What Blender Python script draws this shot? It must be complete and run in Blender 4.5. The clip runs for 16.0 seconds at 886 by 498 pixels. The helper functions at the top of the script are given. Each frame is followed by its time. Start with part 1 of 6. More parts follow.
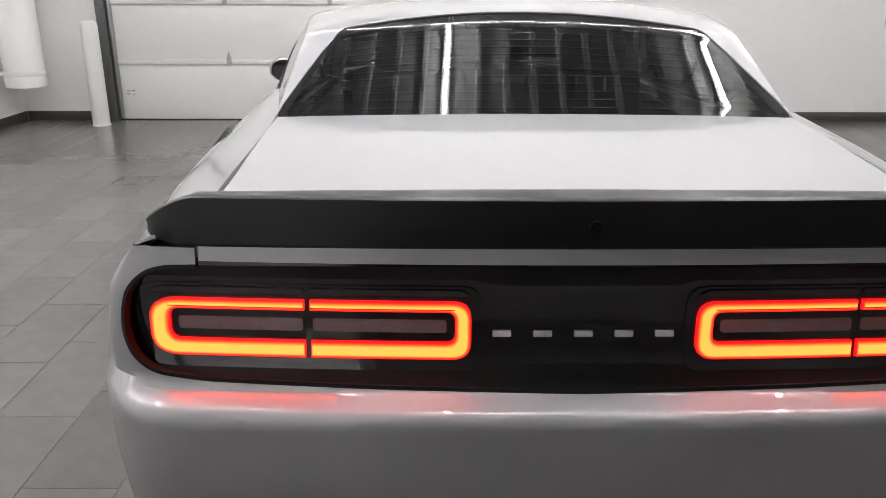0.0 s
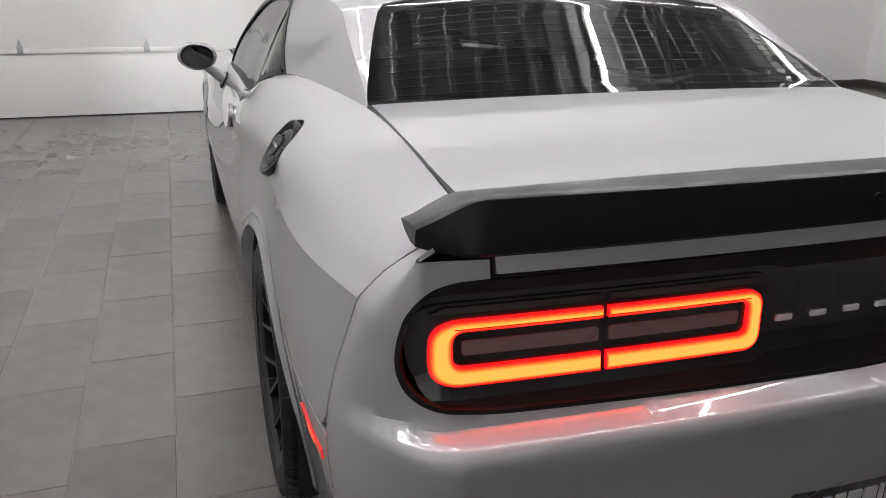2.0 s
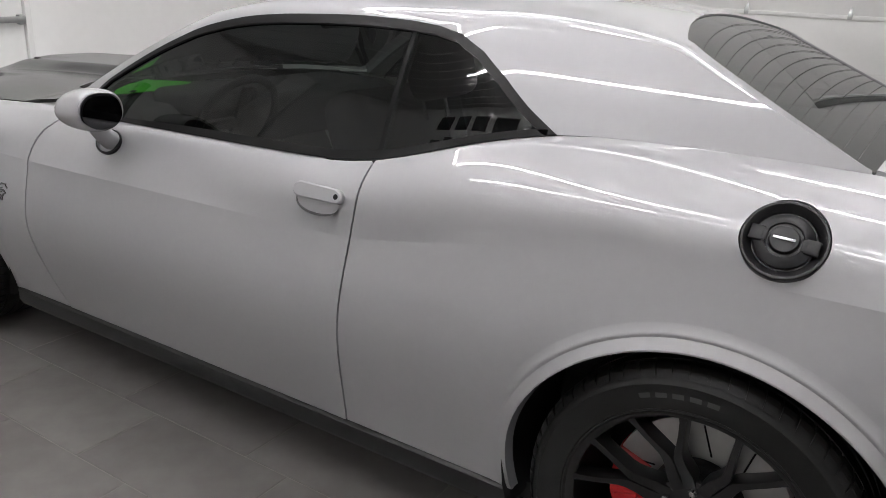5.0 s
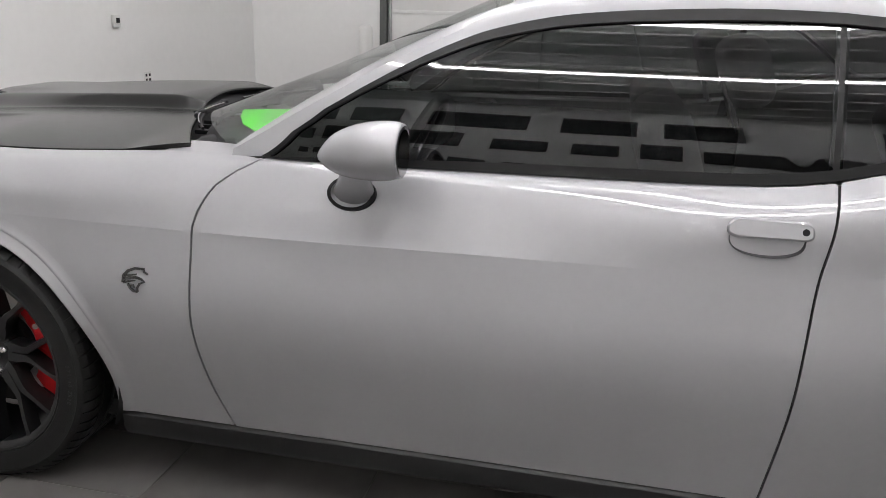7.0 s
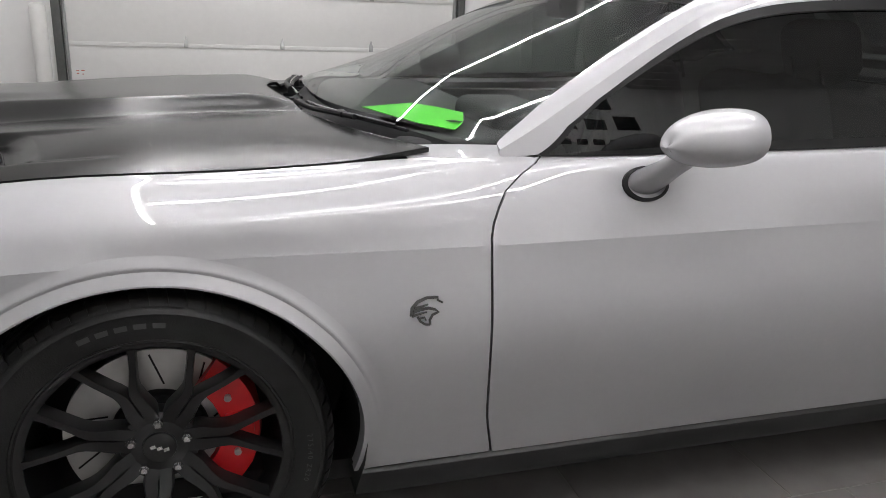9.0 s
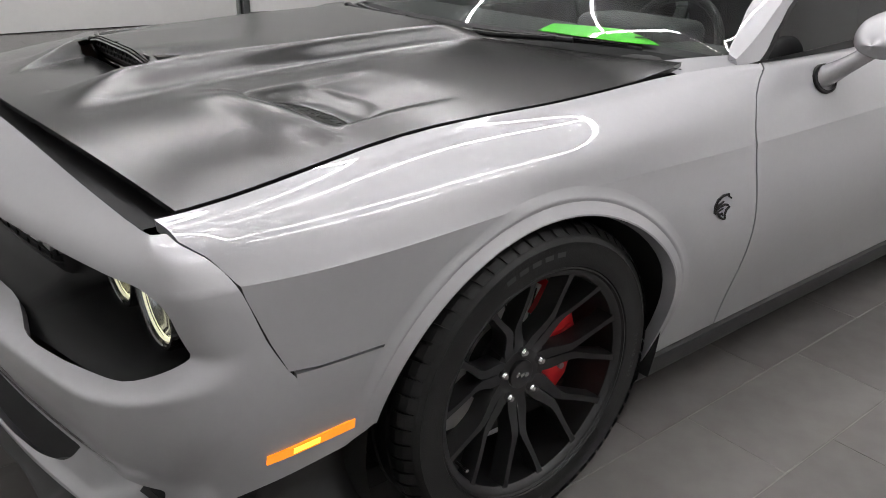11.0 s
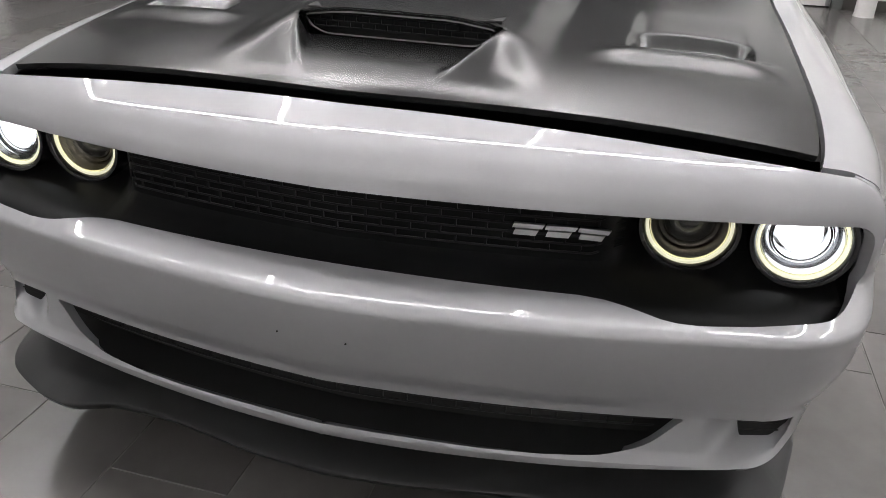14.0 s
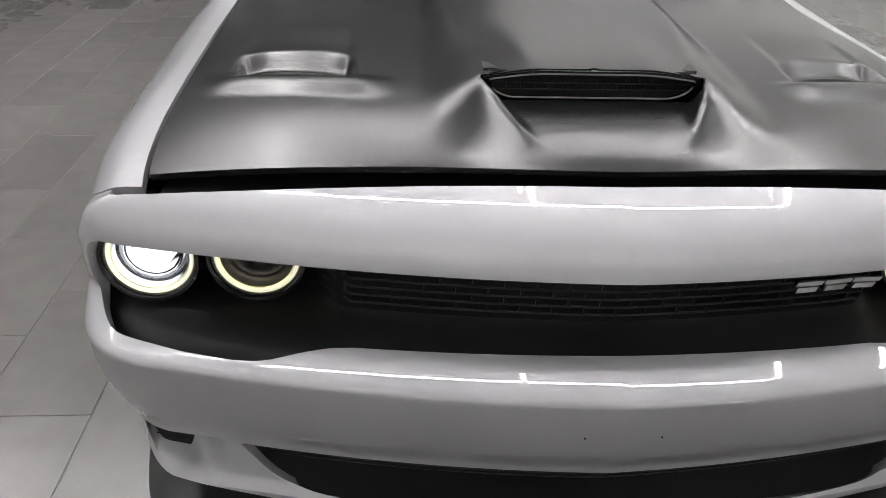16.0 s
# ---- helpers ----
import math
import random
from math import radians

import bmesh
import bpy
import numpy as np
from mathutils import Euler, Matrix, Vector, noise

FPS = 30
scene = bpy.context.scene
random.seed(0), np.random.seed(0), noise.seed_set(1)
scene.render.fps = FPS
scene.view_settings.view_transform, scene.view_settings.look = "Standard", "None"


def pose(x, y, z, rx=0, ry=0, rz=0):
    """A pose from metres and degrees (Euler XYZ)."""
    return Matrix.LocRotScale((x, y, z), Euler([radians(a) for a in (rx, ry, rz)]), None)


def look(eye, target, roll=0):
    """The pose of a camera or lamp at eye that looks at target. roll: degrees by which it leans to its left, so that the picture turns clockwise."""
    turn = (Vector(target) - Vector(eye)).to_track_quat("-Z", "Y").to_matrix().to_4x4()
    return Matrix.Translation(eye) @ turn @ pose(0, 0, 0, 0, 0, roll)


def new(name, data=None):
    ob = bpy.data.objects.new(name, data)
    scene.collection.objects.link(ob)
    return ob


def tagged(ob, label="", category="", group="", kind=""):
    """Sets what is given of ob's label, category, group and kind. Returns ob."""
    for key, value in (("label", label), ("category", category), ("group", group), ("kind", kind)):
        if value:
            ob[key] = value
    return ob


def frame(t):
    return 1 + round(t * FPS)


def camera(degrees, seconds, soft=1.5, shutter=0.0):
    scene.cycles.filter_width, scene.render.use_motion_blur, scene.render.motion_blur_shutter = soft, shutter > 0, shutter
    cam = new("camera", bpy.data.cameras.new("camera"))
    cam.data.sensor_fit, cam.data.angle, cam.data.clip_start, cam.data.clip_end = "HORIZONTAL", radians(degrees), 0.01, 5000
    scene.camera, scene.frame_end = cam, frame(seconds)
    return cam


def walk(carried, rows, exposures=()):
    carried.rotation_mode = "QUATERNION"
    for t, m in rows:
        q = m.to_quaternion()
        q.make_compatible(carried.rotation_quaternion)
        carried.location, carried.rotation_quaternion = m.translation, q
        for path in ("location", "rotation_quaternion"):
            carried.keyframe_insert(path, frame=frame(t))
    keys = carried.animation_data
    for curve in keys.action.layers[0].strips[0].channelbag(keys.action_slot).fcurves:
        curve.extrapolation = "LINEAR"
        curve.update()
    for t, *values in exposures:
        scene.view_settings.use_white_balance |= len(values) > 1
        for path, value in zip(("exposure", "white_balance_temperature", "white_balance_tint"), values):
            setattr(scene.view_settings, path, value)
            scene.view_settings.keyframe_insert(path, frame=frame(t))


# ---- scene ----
cam = camera(59.3, 16.0, soft=0.75)
PATH = [
    (0, (-0.272, -3.758, 1.462), (-0.25, -1.868, 0.807), 0.2),
    (0.5, (-0.447, -3.74, 1.455), (-0.407, -1.854, 0.791), 0.3),
    (1, (-0.636, -3.601, 1.404), (-0.528, -1.72, 0.732), 0.0),
    (1.5, (-0.866, -3.537, 1.407), (-0.532, -1.684, 0.731), 0.6),
    (2, (-1.12, -3.452, 1.419), (-0.511, -1.673, 0.737), 1.0),
    (2.5, (-1.319, -3.282, 1.414), (-0.48, -1.596, 0.74), 1.6),
    (3, (-1.56, -3.085, 1.435), (-0.516, -1.517, 0.766), 1.9),
    (3.5, (-1.879, -2.839, 1.436), (-0.642, -1.412, 0.778), 2.4),
    (4, (-2.075, -2.524, 1.408), (-0.684, -1.242, 0.759), 2.7),
    (4.5, (-2.232, -2.144, 1.411), (-0.719, -1.004, 0.772), 2.8),
    (5, (-2.374, -1.742, 1.418), (-0.767, -0.746, 0.767), 2.7),
    (5.2, (-2.411, -1.579, 1.416), (-0.772, -0.641, 0.758), 2.6),
    (7.3, (-2.544, 0.115, 1.294), (-0.651, 0.358, 0.694), 2.0),
    (7.5, (-2.539, 0.306, 1.289), (-0.637, 0.426, 0.68), 2.3),
    (8, (-2.539, 0.668, 1.296), (-0.638, 0.554, 0.687), 2.3),
    (8.5, (-2.474, 0.989, 1.266), (-0.598, 0.649, 0.662), 2.4),
    (9, (-2.413, 1.348, 1.276), (-0.595, 0.782, 0.665), 2.5),
    (9.5, (-2.346, 1.706, 1.287), (-0.603, 0.949, 0.662), 2.4),
    (9.7, (-2.296, 1.825, 1.271), (-0.587, 1.001, 0.638), 2.3),
    (11.8, (-1.628, 2.873, 1.285), (-0.424, 1.542, 0.404), 1.6),
    (12, (-1.547, 2.945, 1.287), (-0.406, 1.572, 0.386), 1.6),
    (12.5, (-1.309, 3.175, 1.29), (-0.339, 1.685, 0.375), 1.7),
    (13, (-1.065, 3.298, 1.266), (-0.277, 1.703, 0.35), 1.7),
    (13.5, (-0.778, 3.372, 1.273), (-0.17, 1.709, 0.342), 2.2),
    (14, (-0.498, 3.478, 1.286), (-0.052, 1.761, 0.363), 2.0),
    (14.5, (-0.244, 3.519, 1.306), (0.027, 1.775, 0.365), 2.1),
    (15, (0.022, 3.463, 1.289), (0.12, 1.707, 0.336), 2.3),
    (15.5, (0.24, 3.424, 1.295), (0.188, 1.674, 0.328), 2.5),
    (16, (0.381, 3.377, 1.406), (0.243, 1.644, 0.416), 2.2),
]
walk(cam, [(t, look(e, a, r)) for t, e, a, r in PATH], exposures=[(0.0, 0.2), (1.2, 0.12), (2.5, -0.08), (4.5, -0.1), (5.2, -0.06), (7.3, 0.05), (9.7, 0.1), (12.0, 0.06), (14.0, 0.24), (15.5, 0.29), (16.0, 0.36)])

# ---- light ----
world = bpy.data.worlds.new("world")
scene.world = world
world.use_nodes = True
world.node_tree.nodes["Background"].inputs[0].default_value = (0.8, 0.85, 0.9, 1)
world.node_tree.nodes["Background"].inputs[1].default_value = 0.05
LIGHT = 14.6

# ---- tools ----
from mathutils.geometry import delaunay_2d_cdt


def pchip(xs, ys):
    """Monotone cubic through a few points, as a function."""
    o = np.argsort(xs)
    x, y = np.array(xs, float)[o], np.array(ys, float)[o]
    h, d = np.diff(x), np.diff(y) / np.diff(x)
    m = np.zeros(len(x))
    m[0], m[-1] = d[0], d[-1]
    for i in range(1, len(x) - 1):
        if d[i - 1] * d[i] > 0:
            a, b = 2 * h[i] + h[i - 1], h[i] + 2 * h[i - 1]
            m[i] = (a + b) / (a / d[i - 1] + b / d[i])

    def f(q):
        q = min(max(float(q), x[0]), x[-1])
        i = min(max(int(np.searchsorted(x, q)) - 1, 0), len(x) - 2)
        t = (q - x[i]) / h[i]
        return float((2 * t**3 - 3 * t**2 + 1) * y[i] + (t**3 - 2 * t**2 + t) * h[i] * m[i] + (3 * t**2 - 2 * t**3) * y[i + 1] + (t**3 - t**2) * h[i] * m[i + 1])
    return f


def spline(xs, ys):
    """Natural cubic through a few points, as a function; smooth in curvature."""
    o = np.argsort(xs)
    x, y = np.array(xs, float)[o], np.array(ys, float)[o]
    n, h = len(x), np.diff(x)
    A, r = np.eye(n), np.zeros(n)
    for i in range(1, n - 1):
        A[i, i - 1], A[i, i], A[i, i + 1] = h[i - 1], 2 * (h[i - 1] + h[i]), h[i]
        r[i] = 6 * ((y[i + 1] - y[i]) / h[i] - (y[i] - y[i - 1]) / h[i - 1])
    m = np.linalg.solve(A, r)

    def f(q):
        q = min(max(float(q), x[0]), x[-1])
        i = min(max(int(np.searchsorted(x, q)) - 1, 0), n - 2)
        u, v = (x[i + 1] - q) / h[i], (q - x[i]) / h[i]
        return float(u * y[i] + v * y[i + 1] + ((u**3 - u) * m[i] + (v**3 - v) * m[i + 1]) * h[i]**2 / 6)
    return f


def eased(f, lo, hi, width):
    """The function f with short waves along y taken out, and left alone towards its two ends."""
    q = np.linspace(lo, hi, 241)
    v = np.array([f(t) for t in q])
    out = []
    for t in q:
        k = max(min(width, (t - lo) / 2.5, (hi - t) / 2.5), 1e-4)
        g = np.exp(-0.5 * ((q - t) / k) ** 2)
        out.append(float((g * v).sum() / g.sum()))
    return lambda t: float(np.interp(t, q, out))


def pairs(*rows, ease=0.0):
    """Two functions of y out of rows (y, a, b)."""
    y = [r[0] for r in rows]
    fs = [spline(y, [r[1] for r in rows]), spline(y, [r[2] for r in rows])]
    return [eased(f, min(y), max(y), ease) for f in fs] if ease else fs


def sstep(a, b, x):
    t = min(max((x - a) / (b - a), 0.0), 1.0)
    return t * t * (3 - 2 * t)


def mesh_object(name, verts, faces, material, parent=None, label="", sharp=40, smooth=True):
    me = bpy.data.meshes.new(name)
    me.from_pydata([tuple(v) for v in verts], [], [tuple(f) for f in faces])
    me.validate()
    me.update()
    if smooth:
        me.shade_smooth()
        me.set_sharp_from_angle(angle=radians(sharp))
    if material:
        me.materials.append(material)
    ob = new(name, me)
    if parent:
        ob.parent = parent
    if label:
        ob["label"] = label
    return ob


def part(name, bm, material, parent=None, label="", sharp=40):
    """Links a bmesh as one mesh object under a thing or a part."""
    me = bpy.data.meshes.new(name)
    bm.to_mesh(me)
    bm.free()
    me.shade_smooth()
    me.set_sharp_from_angle(angle=radians(sharp))
    me.materials.append(material)
    ob = new(name, me)
    if parent:
        ob.parent = parent
    if label:
        ob["label"] = label
    return ob


def thing(name, label, category, group="", at=None):
    ob = tagged(new(name), label, category, group)
    if at is not None:
        ob.matrix_world = at
    return ob


def box(size, at=(0, 0, 0), bevel=0.0, rot=None, segments=2, bm=None):
    own = bm if bm is not None else bmesh.new()
    m = Matrix.Translation(at) @ (rot or Matrix()) @ Matrix.Diagonal((*size, 1))
    r = bmesh.ops.create_cube(own, size=1, matrix=m)
    if bevel:
        es = {e for v in r["verts"] for e in v.link_edges}
        bmesh.ops.bevel(own, geom=list(es), offset=bevel, segments=segments, affect="EDGES", profile=0.5)
    return own


def cyl(r1, r2, depth, m=None, seg=32, bm=None, bevel=0.0):
    own = bm if bm is not None else bmesh.new()
    r = bmesh.ops.create_cone(own, cap_ends=True, segments=seg, radius1=r1, radius2=r2, depth=depth, matrix=m or Matrix())
    if bevel:
        es = {e for v in r["verts"] for e in v.link_edges if len([f for f in e.link_faces if len(f.verts) > 4]) == 1}
        bmesh.ops.bevel(own, geom=list(es), offset=bevel, segments=2, affect="EDGES", profile=0.5)
    return own


def revolve(profile, seg=96, axis="x"):
    """Verts and faces of a closed profile of (radius, along) turned round the x axis."""
    n, V, F = len(profile), [], []
    for k in range(seg):
        a = 2 * math.pi * k / seg
        for r, x in profile:
            V.append((x, r * math.sin(a), r * math.cos(a)))
    for k in range(seg):
        for i in range(n - 1):
            F.append((k * n + i, k * n + i + 1, ((k + 1) % seg) * n + i + 1, ((k + 1) % seg) * n + i))
    return V, F


def tube(points, radius, seg=8, closed=False):
    """A round bar along a line."""
    P = [Vector(p) for p in points]
    V, F, n = [], [], len(P)
    up = Vector((0, 0, 1))
    for i, p in enumerate(P):
        d = (P[(i + 1) % n] - P[i - 1]) if closed else (P[min(i + 1, n - 1)] - P[max(i - 1, 0)])
        d.normalize()
        u = d.cross(up if abs(d.z) < 0.9 else Vector((1, 0, 0))).normalized()
        w = d.cross(u)
        for k in range(seg):
            a = 2 * math.pi * k / seg
            V.append(p + radius * (math.cos(a) * u + math.sin(a) * w))
    for i in range(n if closed else n - 1):
        j = (i + 1) % n
        for k in range(seg):
            F.append((i * seg + k, i * seg + (k + 1) % seg, j * seg + (k + 1) % seg, j * seg + k))
    if not closed:
        F += [tuple(range(seg))[::-1], tuple((n - 1) * seg + k for k in range(seg))]
    return V, F


def resample(poly, step, closed=True):
    out, n = [], len(poly)
    for i in range(n if closed else n - 1):
        a, b = np.array(poly[i], float), np.array(poly[(i + 1) % n], float)
        k = max(1, int(math.ceil(np.hypot(*(b - a)) / step)))
        out += [tuple(a + (b - a) * j / k) for j in range(k)]
    if not closed:
        out.append(tuple(poly[-1]))
    return out


def inside(px, py, poly):
    """Which of the points lie in the polygon."""
    q = np.array(poly)
    res = np.zeros(len(px), bool)
    for i in range(len(q)):
        x1, y1 = q[i]
        x2, y2 = q[i - 1]
        c = ((y1 > py) != (y2 > py))
        if y1 != y2:
            res ^= c & (px < (x2 - x1) * (py - y1) / (y2 - y1) + x1)
    return res


def near(px, py, poly):
    """Distance of the points to the polygon's line."""
    q = np.array(poly, float)
    best = np.full(len(px), 1e9)
    for i in range(len(q)):
        a, b = q[i - 1], q[i]
        d = b - a
        L = max(d @ d, 1e-12)
        t = np.clip(((px - a[0]) * d[0] + (py - a[1]) * d[1]) / L, 0, 1)
        best = np.minimum(best, np.hypot(px - a[0] - t * d[0], py - a[1] - t * d[1]))
    return best


def fill2d(outline, holes=(), step=0.03, lines=(), edge=None):
    """Triangles that fill an outline with holes: 2D points and faces."""
    edge = edge or step
    loops = [resample(p, edge) for p in (outline, *holes)]
    pts, con = [], []
    for lp in loops:
        k = len(pts)
        pts += lp
        con += [(k + i, k + (i + 1) % len(lp)) for i in range(len(lp))]
    q = np.array(loops[0])
    gx, gy = np.meshgrid(np.arange(q[:, 0].min(), q[:, 0].max(), step), np.arange(q[:, 1].min(), q[:, 1].max(), step))
    gx = gx + (np.arange(gx.shape[0]) % 2 * step / 2)[:, None]
    gx, gy = gx.ravel(), gy.ravel()
    ok = inside(gx, gy, loops[0]) & (near(gx, gy, loops[0]) > step * 0.45)
    for h in loops[1:]:
        ok &= ~inside(gx, gy, h) & (near(gx, gy, h) > step * 0.45)
    for ln in lines:
        lp = resample(ln, edge, False)
        lx, ly = np.array(lp).T
        good = inside(lx, ly, loops[0]) & (near(lx, ly, loops[0]) > step * 0.2)
        for h in loops[1:]:
            good &= ~inside(lx, ly, h) & (near(lx, ly, h) > step * 0.2)
        d = np.full(len(gx), 1e9)
        last = None
        for i in range(len(lp)):
            if good[i]:
                pts.append(lp[i])
                if last is not None:
                    con.append((last, len(pts) - 1))
                    a, b = np.array(pts[last]), np.array(lp[i])
                last = len(pts) - 1
                d = np.minimum(d, np.hypot(gx - lp[i][0], gy - lp[i][1]))
            else:
                last = None
        ok &= d > step * 0.45
    pts += list(zip(gx[ok], gy[ok]))
    v, _, f, *_ = delaunay_2d_cdt([Vector((float(a), float(b))) for a, b in pts], con, [], 0, 1e-6)
    V = np.array([(p.x, p.y) for p in v])
    F = np.array([t for t in f if len(t) == 3])
    c = V[F].mean(axis=1)
    keep = inside(c[:, 0], c[:, 1], loops[0])
    for h in loops[1:]:
        keep &= ~inside(c[:, 0], c[:, 1], h)
    return V, F[keep]


def shell(P, F, depth=0.0, towards=None):
    """Turns faces to look away from the point `towards`, and folds the open edges in by depth."""
    P, F = np.array(P, float), np.array(F)
    n = np.cross(P[F[:, 1]] - P[F[:, 0]], P[F[:, 2]] - P[F[:, 0]])
    if towards is not None:
        c = P[F].mean(axis=1) - np.array(towards)
        if (n * c).sum() < 0:
            F = F[:, ::-1]
            n = -n
    used = np.unique(F)
    mp = -np.ones(len(P), int)
    mp[used] = np.arange(len(used))
    P, F = P[used], mp[F]
    if not depth:
        return P, [tuple(f) for f in F]
    N = np.zeros_like(P)
    for k in range(3):
        np.add.at(N, F[:, k], n)
    N /= np.maximum(np.linalg.norm(N, axis=1), 1e-12)[:, None]
    edges = {}
    for f in F:
        for k in range(3):
            edges[(f[k], f[(k + 1) % 3])] = True
    rim = [e for e in edges if (e[1], e[0]) not in edges]
    vs = sorted({v for e in rim for v in e})
    idx = {v: len(P) + i for i, v in enumerate(vs)}
    P2 = np.vstack([P, P[vs] - N[vs] * depth])
    faces = [tuple(f) for f in F] + [(b, a, idx[a], idx[b]) for a, b in rim]
    return P2, faces


def mirrored(P, F):
    """The same on the other side of the car's middle, joined with the first."""
    P = [tuple(p) for p in P]
    n = len(P)
    Q, mp = list(P), []
    for i, p in enumerate(P):
        if abs(p[0]) < 1e-5:
            mp.append(i)
        else:
            mp.append(len(Q))
            Q.append((-p[0], p[1], p[2]))
    return Q, [tuple(f) for f in F] + [tuple(mp[i] for i in f)[::-1] for f in F]


def other_side(P, F):
    return [(-p[0], p[1], p[2]) for p in P], [tuple(f)[::-1] for f in F]


def arcpts(cx, cy, rx, ry, a0, a1, n=12):
    return [(cx + rx * math.cos(radians(a0 + (a1 - a0) * i / n)), cy + ry * math.sin(radians(a0 + (a1 - a0) * i / n))) for i in range(n + 1)]


def round_poly(poly, r, n=6):
    """Rounds the corners of a polygon; r one radius or one a corner."""
    out, m = [], len(poly)
    rs = r if isinstance(r, (list, tuple)) else [r] * m
    for i in range(m):
        p, a, b = Vector(poly[i]), Vector(poly[i - 1]), Vector(poly[(i + 1) % m])
        if rs[i] <= 0:
            out.append(tuple(p))
            continue
        da, db = (a - p), (b - p)
        k = min(rs[i], da.length * 0.49, db.length * 0.49)
        s, e = p + da.normalized() * k, p + db.normalized() * k
        for j in range(n + 1):
            t = j / n
            out.append(tuple((1 - t) ** 2 * s + 2 * t * (1 - t) * p + t * t * e))
    return out


# ---- materials ----
def material(name, color, rough=0.5, metal=0.0, coat=0.0, vary=0.04, scale=40, bump=0.0, bump_scale=200, emit=None, strength=0.0, rough_vary=0.0, spec=0.5, island=0.0, coat_rough=0.03):
    m = bpy.data.materials.new(name)
    m.use_nodes = True
    nt = m.node_tree
    b = nt.nodes["Principled BSDF"]
    N, L = nt.nodes.new, nt.links.new
    co = N("ShaderNodeTexCoord")
    no = N("ShaderNodeTexNoise")
    no.inputs["Scale"].default_value, no.inputs["Detail"].default_value = scale, 5
    L(co.outputs["Object"], no.inputs["Vector"])
    big = N("ShaderNodeTexNoise")
    big.inputs["Scale"].default_value, big.inputs["Detail"].default_value = scale / 14, 3
    L(co.outputs["Object"], big.inputs["Vector"])
    mix = N("ShaderNodeMath")
    mix.operation = "ADD"
    L(no.outputs["Fac"], mix.inputs[0])
    L(big.outputs["Fac"], mix.inputs[1])
    ramp = N("ShaderNodeMapRange")
    ramp.inputs["From Min"].default_value, ramp.inputs["From Max"].default_value = 0.6, 1.4
    ramp.inputs["To Min"].default_value, ramp.inputs["To Max"].default_value = 1 - vary, 1 + vary
    L(mix.outputs[0], ramp.inputs["Value"])
    hsv = N("ShaderNodeHueSaturation")
    hsv.inputs["Color"].default_value = (*color, 1)
    value = ramp.outputs[0]
    if island:
        inf = N("ShaderNodeObjectInfo")
        mr = N("ShaderNodeMapRange")
        mr.inputs["To Min"].default_value, mr.inputs["To Max"].default_value = 1 - island, 1 + island
        L(inf.outputs["Random"], mr.inputs["Value"])
        mu = N("ShaderNodeMath")
        mu.operation = "MULTIPLY"
        L(value, mu.inputs[0])
        L(mr.outputs[0], mu.inputs[1])
        value = mu.outputs[0]
    L(value, hsv.inputs["Value"])
    L(hsv.outputs[0], b.inputs["Base Color"])
    b.inputs["Roughness"].default_value, b.inputs["Metallic"].default_value = rough, metal
    b.inputs["Coat Weight"].default_value, b.inputs["Coat Roughness"].default_value = coat, coat_rough
    b.inputs["Specular IOR Level"].default_value = spec
    if rough_vary:
        rr = N("ShaderNodeMapRange")
        rr.inputs["From Min"].default_value, rr.inputs["From Max"].default_value = 0.6, 1.4
        rr.inputs["To Min"].default_value, rr.inputs["To Max"].default_value = rough - rough_vary, rough + rough_vary
        L(mix.outputs[0], rr.inputs["Value"])
        L(rr.outputs[0], b.inputs["Roughness"])
    if bump:
        bn = N("ShaderNodeTexNoise")
        bn.inputs["Scale"].default_value, bn.inputs["Detail"].default_value = bump_scale, 4
        L(co.outputs["Object"], bn.inputs["Vector"])
        bp = N("ShaderNodeBump")
        bp.inputs["Strength"].default_value, bp.inputs["Distance"].default_value = bump, 0.01
        L(bn.outputs["Fac"], bp.inputs["Height"])
        L(bp.outputs[0], b.inputs["Normal"])
    if emit:
        b.inputs["Emission Color"].default_value, b.inputs["Emission Strength"].default_value = (*emit, 1), strength
    return m


def glass(name, tint, rough=0.0, ior=1.45):
    """Tinted glass: it passes its tint and mirrors by Fresnel."""
    m = bpy.data.materials.new(name)
    m.use_nodes = True
    nt = m.node_tree
    nt.nodes.clear()
    N, L = nt.nodes.new, nt.links.new
    out, mix, fr = N("ShaderNodeOutputMaterial"), N("ShaderNodeMixShader"), N("ShaderNodeFresnel")
    tr, gl = N("ShaderNodeBsdfTransparent"), N("ShaderNodeBsdfGlossy")
    fr.inputs[0].default_value = ior
    tr.inputs[0].default_value = (*tint, 1)
    gl.inputs["Roughness"].default_value = rough
    L(fr.outputs[0], mix.inputs[0])
    L(tr.outputs[0], mix.inputs[1])
    L(gl.outputs[0], mix.inputs[2])
    L(mix.outputs[0], out.inputs[0])
    return m


PAINT = material("silver_paint", (0.400, 0.400, 0.413), 0.57, 0.55, 1.0, 0.02, 900, coat_rough=0.006)
PAINT.node_tree.nodes["Principled BSDF"].inputs["Coat IOR"].default_value = 1.64
SATIN = material("satin_black_wrap", (0.010, 0.010, 0.010), 0.225, 0.0, 0.0, 0.03, 300, spec=0.46)
SPOILER = material("satin_black_spoiler", (0.007, 0.007, 0.008), 0.33, 0.0, 0.0, 0.05, 300, spec=0.3)
GLOSSBLACK = material("gloss_black", (0.010, 0.009, 0.010), 0.06, 0.0, 1.0, 0.05, 60)
BLACK = material("black_plastic", (0.007, 0.007, 0.008), 0.5, 0.0, 0.0, 0.1, 120, 0.05, 400, spec=0.25)
